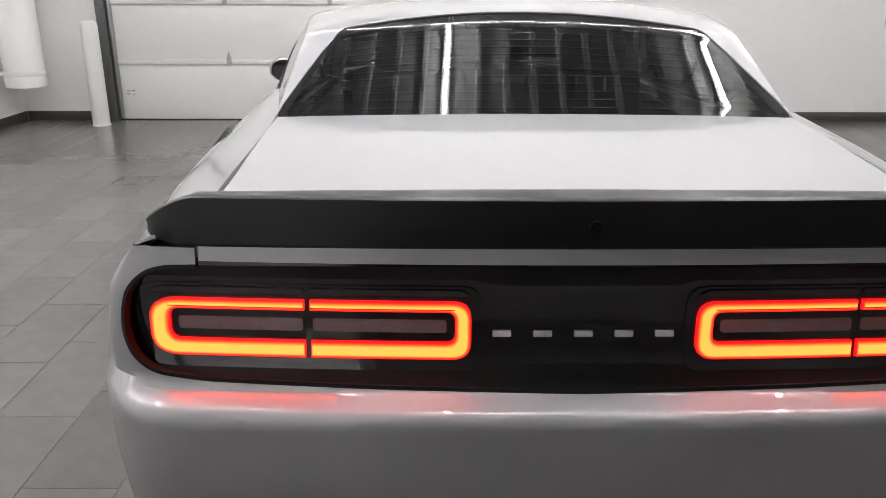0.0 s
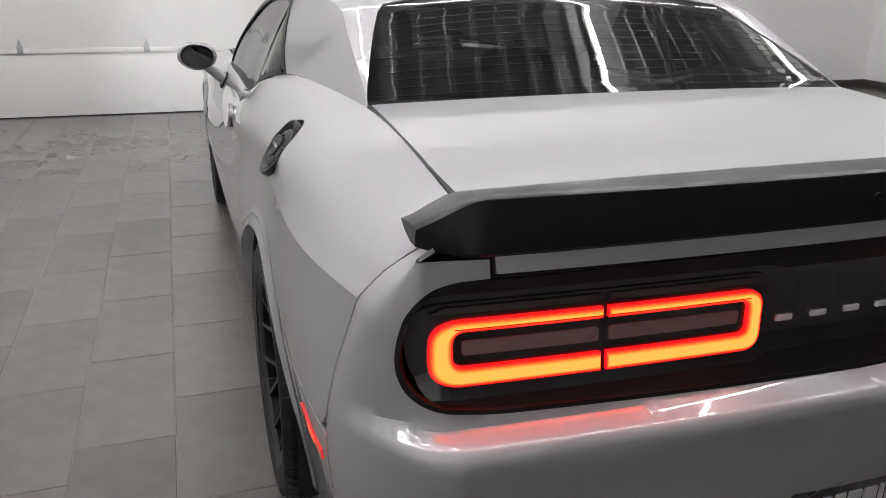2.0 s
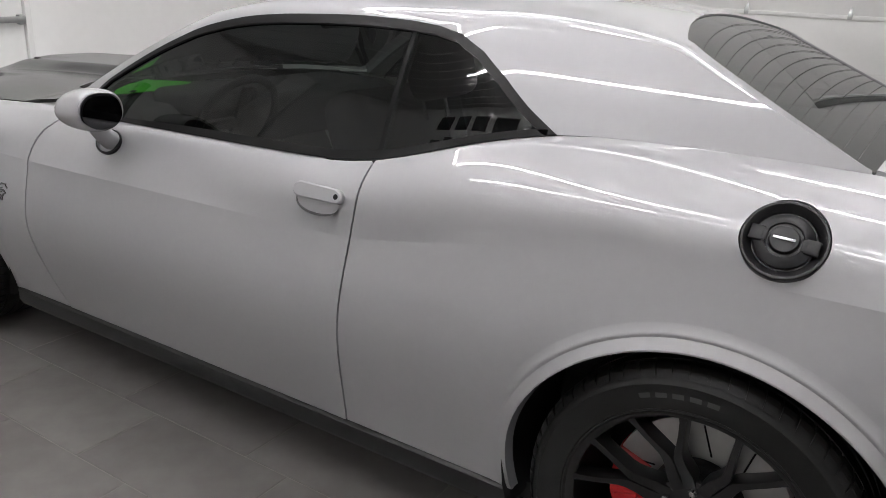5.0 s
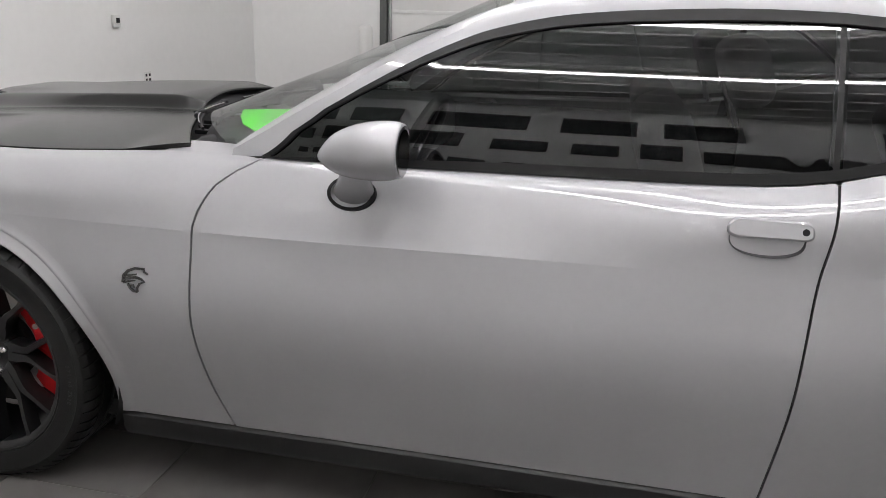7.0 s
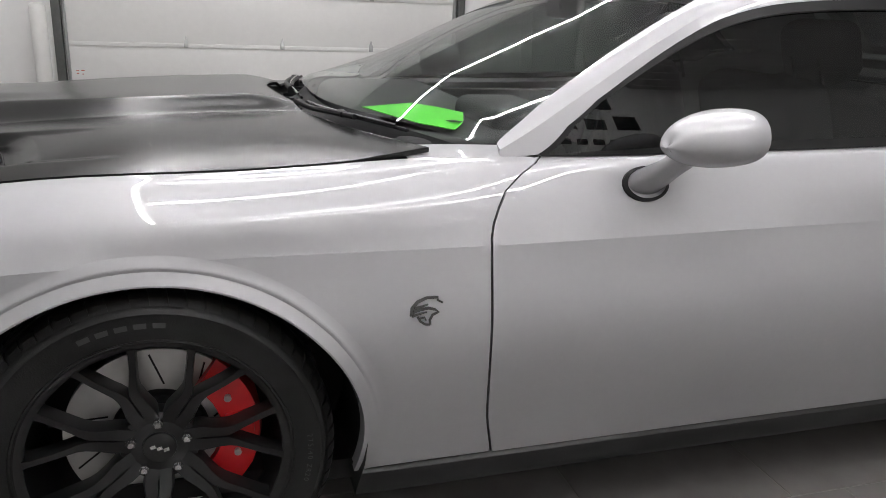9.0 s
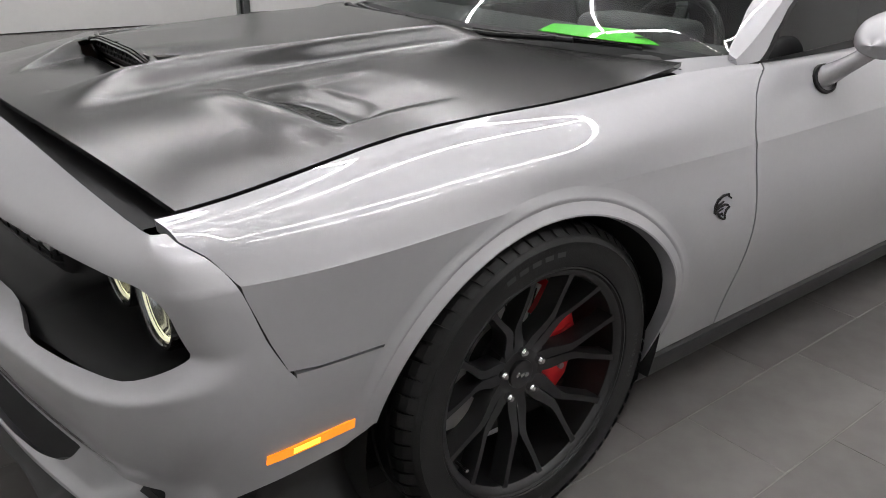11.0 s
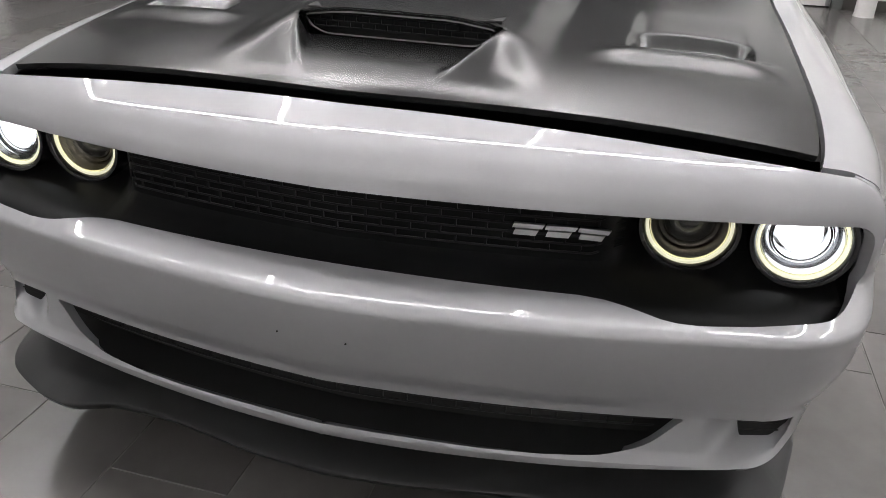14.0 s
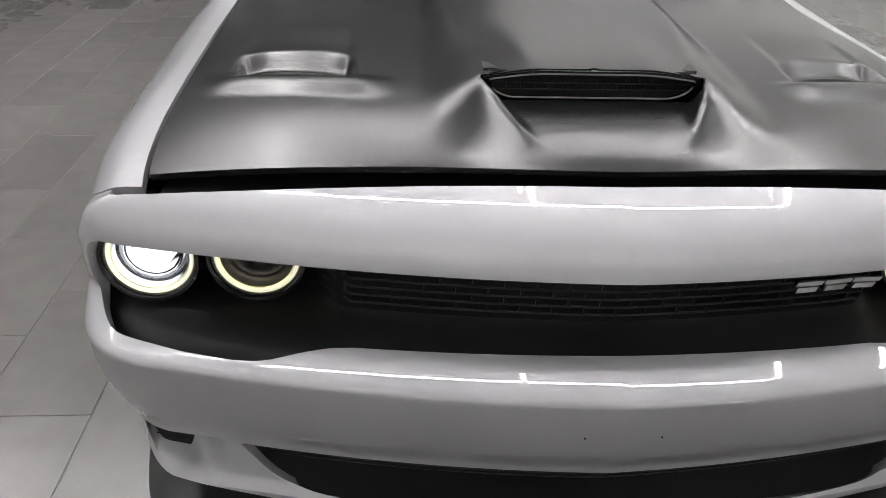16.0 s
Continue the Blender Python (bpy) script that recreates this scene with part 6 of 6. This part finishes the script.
# door mirrors
def mirror(sx):
    C = Vector((-1.022, 0.281, 1.020))
    R = Matrix.Translation(C) @ Matrix.Rotation(radians(5), 4, "Z") @ Matrix.Rotation(radians(4), 4, "Y")
    if sx > 0:
        R = Matrix.Diagonal((-1, 1, 1, 1)) @ R
    V, F = [], []
    nu, nv = 40, 12
    sgn = lambda v, e: math.copysign(abs(v)**e, v)
    rows = [(0.80, -0.020), (0.84, -0.025), (0.90, -0.023), (0.95, -0.015), (0.985, -0.001), (1.0, 0.02)]
    for j in range(1, nv + 1):
        ph = math.pi / 2 * j / nv
        rows.append((max(math.cos(ph)**0.9, 0.001), 0.02 + 0.135 * math.sin(ph)))
    for k, y in rows:
        for i in range(nu):
            a = 2 * math.pi * i / nu
            s = math.sin(a)
            # full above a crease, drawn in below it
            e = 0.78 if s >= 0 else 1.12
            x, z = 0.086 * sgn(math.cos(a), e) * k, (0.066 * sgn(s, 0.9) if s >= 0 else 0.058 * s) * k
            V.append((x + 0.02 * (y / 0.155), y + 0.012 * (0.5 - s * s) * (1 - k), z - 0.010 * (y / 0.155) - 0.006 + 0.006 * k))
    for j in range(len(rows) - 1):
        for i in range(nu):
            F.append((j * nu + i, j * nu + (i + 1) % nu, (j + 1) * nu + (i + 1) % nu, (j + 1) * nu + i))
    if sx > 0:
        F = [f[::-1] for f in F]
    m = mesh_object("door_mirror", [R @ Vector(v) for v in V], F, PAINT, car, "silver teardrop door mirror", 40)
    n = nu
    ring = lambda k, y: [(0.086 * sgn(math.cos(2 * math.pi * i / n), 0.78 if i <= n // 2 else 1.12) * k, y, (0.066 * sgn(math.sin(2 * math.pi * i / n), 0.9) if i <= n // 2 else 0.058 * math.sin(2 * math.pi * i / n)) * k - 0.004) for i in range(n)]
    V, V2 = ring(0.835, -0.0225), ring(0.79, -0.0205)
    mesh_object("mirror_bezel", [R @ Vector(v) for v in V], [tuple(range(n))], BLACK, m, "black mirror bezel")
    V2 = [(v[0], v[1] - 0.005, v[2]) for v in V2]
    mesh_object("mirror_glass", [R @ Vector(v) for v in V2], [tuple(range(n))], MIRROR, m, "mirror glass")
    # stalk
    pts = [Vector((-0.885, 0.408, 0.895)), Vector((-0.915, 0.400, 0.914)), Vector((-0.955, 0.384, 0.946)), Vector((-0.99, 0.365, 0.978))]
    V, F = [], []
    n = 20
    for i, p in enumerate(pts):
        d = (pts[min(i + 1, 3)] - pts[max(i - 1, 0)]).normalized()
        u = Vector((0, 1, 0))
        w = d.cross(u).normalized()
        r1, r2 = (0.052, 0.046, 0.037, 0.036)[i], (0.033, 0.028, 0.022, 0.021)[i]
        for k in range(n):
            a = 2 * math.pi * k / n
            q = p + u * r1 * math.cos(a) + w * r2 * math.sin(a)
            V.append(q)
    for i in range(3):
        for k in range(n):
            F.append((i * n + k, i * n + (k + 1) % n, (i + 1) * n + (k + 1) % n, (i + 1) * n + k))
    if sx > 0:
        V, F = other_side([tuple(v) for v in V], F)
    mesh_object("stalk", V, F, PAINT, m, sharp=40)
    M = on_side(0.408, 0.898, 0.001)
    M = M @ Matrix.Diagonal((1.6, 1.12, 1, 1))
    if sx > 0:
        M = Matrix.Diagonal((-1, 1, 1, 1)) @ M
    turned("stalk_gasket", [(0.030, 0.008), (0.036, 0.006), (0.037, -0.004)], BLACK, m, M, "black rubber gasket")


for sx in (-1, 1):
    mirror(sx)

# ---- cabin ----
def seat(x, y, tall=True):
    s = part("seat", box((0.50, 0.52, 0.16), (x, y, 0.52), 0.06, segments=4), CABIN, car, "black bucket seat")
    rot = Matrix.Rotation(radians(-18), 4, "X")
    part("seat_back", box((0.50, 0.15, 0.62), (x, y - 0.33, 0.80), 0.06, rot=rot, segments=4), CABIN, s)
    part("headrest", box((0.27, 0.11, 0.18), (x, y - 0.45, 1.175), 0.045, rot=rot, segments=4), CABIN, s)
    for dx in (-0.06, 0.06):
        part("headrest_post", cyl(0.006, 0.006, 0.14, Matrix.Translation((x + dx, y - 0.425, 1.09)) @ rot, 8), SILVER, s)


seat(-0.38, -0.02)
seat(0.38, -0.02)
rs = part("rear_bench", box((1.25, 0.5, 0.16), (0, -0.95, 0.52), 0.06, segments=3), CABIN, car, "black rear bench")
part("bench_back", box((1.25, 0.14, 0.52), (0, -1.22, 0.78), 0.05, rot=Matrix.Rotation(radians(-24), 4, "X"), segments=3), CABIN, rs)
part("parcel_shelf", box((1.36, 0.42, 0.02), (0, -1.45, 1.04), 0.006), CABIN, car, "black parcel shelf")
dash = part("dashboard", box((1.44, 0.44, 0.20), (0, 0.72, 0.865), 0.05, segments=4), CABIN, car, "black dashboard")
part("instrument_hood", box((0.36, 0.20, 0.09), (-0.38, 0.55, 0.97), 0.035, segments=4), CABIN, dash)
V, F = revolve([(0.178 + 0.015 * math.cos(a), 0.015 * math.sin(a)) for a in np.linspace(0, 2 * math.pi, 11)], 40)
SWM = Matrix.Translation((-0.38, 0.40, 0.90)) @ Matrix.Rotation(radians(-65), 4, "X") @ Matrix.Rotation(radians(90), 4, "Y")
sw = mesh_object("steering_wheel", [SWM @ Vector(v) for v in V], F, BLACK, car, "black steering wheel")
bm = box((0.02, 0.30, 0.045), (0, 0, 0), 0.008)
box((0.02, 0.045, 0.17), (0, 0, -0.085), 0.008, bm=bm)
bm.transform(SWM)
part("wheel_spokes", bm, BLACK, sw)
part("rear_view_mirror", box((0.24, 0.03, 0.065), (0, 0.22, 1.265), 0.014, segments=3), BLACK, car, "black rear-view mirror")
part("mirror_mount", cyl(0.008, 0.008, 0.09, Matrix.Translation((0, 0.235, 1.305)), 10), BLACK, car)
part("door_lining", box((0.04, 1.3, 0.6), (-0.80, 0.0, 0.62), 0.02), CABIN, car)
part("door_lining", box((0.04, 1.3, 0.6), (0.80, 0.0, 0.62), 0.02), CABIN, car)
part("bulkhead", box((1.5, 0.03, 0.62), (0, -1.42, 0.70)), CABIN, car)
part("headliner", box((1.05, 1.0, 0.012), (0, -0.45, 1.325), 0.004), CABIN, car, "dark headliner")
# heater lines of the rear window
for i in range(13):
    y = -1.27 - 0.030 * i
    hw = 0.54 + 0.15 * (-1.27 - y) / -0.39 * -1
    pts = []
    for t in np.linspace(-1, 1, 15):
        x = t * hw
        yy = y + 0.06 * (1 - t * t) * (1 - i / 13) - 0.01 * (1 - t * t)
        w = 2 - abs(x) / -house(yy, 1)[0]
        p = house(yy, w)
        pts.append((x, yy, p[2] - 0.0025))
    mesh_object("heater_line", *tube(pts, 0.0006, 4), HEATER, car)

# the green card on the dashboard
card = thing("card", "bright green paper card lying on the dashboard", "card")
V = [(-0.345, 0.948, 0.992), (-0.252, 0.79, 0.991), (-0.33, 0.735, 0.99), (-0.43, 0.690, 0.989), (-0.545, 0.728, 0.982), (-0.625, 0.775, 0.976), (-0.555, 0.845, 0.981), (-0.46, 0.90, 0.988)]
n = len(V)
V2 = V + [(x, y, z + 0.0015) for x, y, z in V]
mesh_object("sheet", V2, [tuple(range(n))[::-1], tuple(range(n, 2 * n))] + [(i, (i + 1) % n, n + (i + 1) % n, n + i) for i in range(n)], GREEN, card, smooth=False)
part("card_hole", box((0.04, 0.02, 0.001), (-0.552, 0.752, 0.9865), rot=Matrix.Rotation(radians(40), 4, "Z")), BLACK, card)

# ---- things along the walls ----
def garage_door(name, width, m, hinges, height=2.95):
    """A sectional door in its opening, seen from inside; x along the wall, y into the wall."""
    d = tagged(new(name), "white sectional garage door, closed, with steel hinges", "garage door", kind="structure")
    d.matrix_world = m
    H = 0.612 if height > 2.5 else height / 4
    for i in range(5 if height > 2.5 else 4):
        z0, z1 = i * H + 0.004, min((i + 1) * H, height)
        bm = box((width - 0.004, 0.045, z1 - z0 - 0.005), (0, 0.05, (z0 + z1) / 2), 0.004)
        part("door_section", bm, DOORPAINT, d)
        if i:
            part("joint_rail", box((width - 0.2, 0.022, 0.045), (0, 0.018, z0 + 0.004), 0.004), DOORPAINT, d)
            for hx in hinges:
                hg = part("hinge", box((0.05, 0.008, 0.055), (hx, 0.005, z0 + 0.01), 0.002), STEEL, d, "steel door hinge")
                bm = bmesh.new()
                vs = [bm.verts.new(v) for v in ((hx - 0.03, 0.0, z0 + 0.03), (hx + 0.03, 0.0, z0 + 0.03), (hx, 0.014, z0 + 0.12), (hx - 0.03, 0.024, z0 + 0.03), (hx + 0.03, 0.024, z0 + 0.03), (hx, 0.026, z0 + 0.12))]
                for f in ((0, 1, 2), (5, 4, 3), (0, 3, 4, 1), (1, 4, 5, 2), (2, 5, 3, 0)):
                    bm.faces.new([vs[k] for k in f])
                part("hinge_leaf", bm, STEEL, hg)
    for sx in (-1, 1):
        part("door_jamb", box((0.09, 0.10, height), (sx * (width / 2 - 0.045), -0.03, height / 2), 0.006), DARKSTEEL, d, "grey-green steel door jamb")
        part("door_track", box((0.03, 0.06, height - 0.05), (sx * (width / 2 - 0.12), -0.005, height / 2 - 0.005), 0.004), STEEL, d, "galvanised door track")
    part("bottom_seal", box((width - 0.03, 0.05, 0.012), (0, 0.05, 0.006), 0.003), RUBBER, d)
    for dx, dz, w in ((0.0, 0.032, 0.028), (0.055, 0.034, 0.04), (0.0, 0.0, 0.03), (0.055, -0.008, 0.02)):
        part("label_bar", box((w, 0.002, 0.010), (-width / 2 + 0.20 + dx, 0.0268, 0.28 + dz)), LABELRED, d, "faded red unreadable label bar")
    return d


wA = DOOR_A[1] - DOOR_A[0]
garage_door("door_1", wA, pose((DOOR_A[0] + DOOR_A[1]) / 2, YF, 0), (-0.53, 0.57))
wB = DOOR_B[0] - DOOR_B[1]
garage_door("door_2", wB, pose(XR, (DOOR_B[0] + DOOR_B[1]) / 2, 0, 0, 0, -90), (-1.01, 0.117, 1.225))
wC = DOOR_C[1] - DOOR_C[0]
garage_door("door_4", wC, pose((DOOR_C[0] + DOOR_C[1]) / 2, YB, 0, 0, 0, 180), (-0.3, 0.3), DOOR_C[2])
# exit door
ex = tagged(new("door_3"), "white steel exit door with push bar, closed", "door", kind="structure")
exw, exc = EXIT[1] - EXIT[0], (EXIT[0] + EXIT[1]) / 2
part("door_leaf", box((exw - 0.11, 0.045, EXIT[2] - 0.06), (exc, YF + 0.03, (EXIT[2] - 0.05) / 2 + 0.004), 0.004), DOORPAINT, ex)
for x, w in ((EXIT[0] + 0.025, 0.05), (EXIT[1] - 0.025, 0.05)):
    part("door_frame", box((w, 0.14, EXIT[2]), (x, YF + 0.045, EXIT[2] / 2), 0.004), DOORPAINT, ex)
part("door_frame", box((exw - 0.104, 0.14, 0.05), (exc, YF + 0.045, EXIT[2] - 0.025), 0.004), DOORPAINT, ex)
bar = part("push_bar", box((0.78, 0.045, 0.05), (exc + 0.03, YF - 0.055, 0.965), 0.01), STEEL, ex, "steel push bar")
part("bar_end", box((0.07, 0.07, 0.16), (exc - 0.39, YF - 0.03, 0.965), 0.012), STEEL, bar)
part("bar_end", box((0.06, 0.06, 0.08), (exc + 0.42, YF - 0.03, 0.965), 0.012), STEEL, bar)


def bollard(x, y):
    t = thing("bollard", "white plastic-sleeved bollard standing on the floor", "bollard", "white bollards", pose(x, y, 0))
    V, F = revolve([(0.001, 0.0), (0.084, 0.0), (0.086, 0.01), (0.086, 1.0), (0.080, 1.035), (0.06, 1.055), (0.03, 1.064), (0.001, 1.066)], 40)
    mesh_object("sleeve", [(v[1], v[2], v[0]) for v in V], F, WHITEPLASTIC, t, sharp=50)
    part("base_ring", cyl(0.093, 0.089, 0.012, Matrix.Translation((0, 0, 0.007)), 40), WHITEPLASTIC, t)


bollard(-3.77, 4.45)
bollard(0.01, 4.50)
bollard(7.2, 3.03)
bollard(-2.30, -4.62)
duct = thing("duct", "wide white round exhaust duct hanging beside the wall", "duct")
V, F = revolve([(0.185, 0.42), (0.195, 0.42), (0.197, 0.52), (0.192, 0.525), (0.192, ZC), (0.185, ZC), (0.185, 0.42)], 48)
mesh_object("duct_pipe", [(v[1] - 4.42, v[2] + 4.32, v[0]) for v in V], F, WHITEPLASTIC, duct, sharp=50)
part("collar", cyl(0.2, 0.2, 0.05, Matrix.Translation((-4.42, 4.32, 0.56)), 48, bevel=0.006), WHITEPLASTIC, duct)
part("bracket", box((0.30, 0.03, 0.04), (-4.56, 4.18, 0.56), 0.004), WHITEPLASTIC, duct)
for x, z in ((4.55, 1.08),):
    w = thing("wall_box", "small white wall thermostat with dark display", "thermostat", at=pose(x, YF, z))
    part("case", box((0.12, 0.03, 0.12), (0, -0.016, 0), 0.008), WHITEPLASTIC, w)
    part("display", box((0.055, 0.004, 0.05), (0.01, -0.033, 0.008), 0.001), BLACK, w, "dark display")
w = thing("wall_outlet", "white double wall outlet plate", "outlet", at=pose(5.03, YF, 0.5))
part("plate", box((0.13, 0.008, 0.12), (0, -0.0045, 0), 0.003), WHITEPLASTIC, w)
for dx in (-0.03, 0.03):
    for dz in (-0.025, 0.025):
        part("socket", box((0.03, 0.004, 0.028), (dx, -0.0095, dz), 0.001), TRIM, w)

# wall sign: rows of plain dark bars
sign = thing("wall_sign", "large black wall sign of plain raised bars", "wall sign")
for z0, z1, n, y0, y1, fill_ in ((3.74, 4.12, 6, -2.0, 3.2, 0.72), (3.22, 3.56, 10, -2.3, 3.2, 0.68), (2.86, 2.98, 17, -2.2, 3.0, 0.66)):
    step_ = (y1 - y0) / n
    for k in range(n):
        hgt = (z1 - z0) * (1.0 if n != 10 or k in (0, 3, 6, 8) else 0.74)
        part("sign_bar", box((0.02, step_ * fill_, hgt), (XL + 0.012, y0 + step_ * (k + 0.5), z0 + hgt / 2), 0.004), LETTERS, sign)

# ---- floor: porcelain planks in a running bond ----
structure("floor", box((XR - XL + 0.4, YF - YB + 0.4, 0.1), ((XL + XR) / 2, (YF + YB) / 2, -0.0522)), GROUT, "grey porcelain tile floor with thin joints")
floor = bpy.data.objects["floor"]
TW, TL, JOINT = 0.2975, 0.59, 0.0035
bm = box((TW - JOINT, TL - JOINT, 0.012), (0, 0, -0.006), 0.0012, segments=1)
tile_mesh = bpy.data.meshes.new("tile")
bm.to_mesh(tile_mesh)
bm.free()
tile_mesh.materials.append(TILE)
NEAR, FAR, CUT = [], [], []
for i in range(int((XL + 0.93) / TW) - 2, int((XR + 0.93) / TW) + 3):
    x = -0.93 - TW / 2 + TW * i
    off = 0.25 + TL * ((i + 99) % 3) / 3 * 0.9
    for j in range(-12, 11):
        y = off + TL / 2 + TL * j
        x0, x1 = max(x - TW / 2, XL), min(x + TW / 2, XR)
        y0, y1 = max(y - TL / 2, YB), min(y + TL / 2, YF + 0.06)
        if x1 - x0 < 0.02 or y1 - y0 < 0.02:
            continue
        if x1 - x0 < TW - 0.001 or y1 - y0 < TL - 0.001:
            CUT.append((x0, x1, y0, y1))
            continue
        (NEAR if -2.3 < x < 0.7 and -2.7 < y < 4.2 and not (x > -0.75 and y < 1.9) else FAR).append((x, y))
NEAR.sort(key=lambda p: p[0])
FAR += NEAR[300:]
for x, y in NEAR[:300]:
    t = new("tile", tile_mesh)
    t.parent = floor
    t.location = (x, y, 0)
V, F = [], []
tv, tf = [v.co.copy() for v in tile_mesh.vertices], [tuple(p.vertices) for p in tile_mesh.polygons]
for x, y in FAR:
    b0 = len(V)
    V += [(v.x + x, v.y + y, v.z) for v in tv]
    F += [tuple(b0 + k for k in f) for f in tf]
for x0, x1, y0, y1 in CUT:
    b0, h = len(V), JOINT / 2
    V += [(x0 + h, y0 + h, 0), (x1 - h, y0 + h, 0), (x1 - h, y1 - h, 0), (x0 + h, y1 - h, 0), (x0 + h, y0 + h, -0.012), (x1 - h, y0 + h, -0.012), (x1 - h, y1 - h, -0.012), (x0 + h, y1 - h, -0.012)]
    F += [tuple(b0 + k for k in f) for f in ((0, 1, 2, 3), (0, 4, 5, 1), (1, 5, 6, 2), (2, 6, 7, 3), (3, 7, 4, 0))]
tagged(mesh_object("far_tiles", V, F, TILE_FAR, floor, smooth=False), kind="stuff")
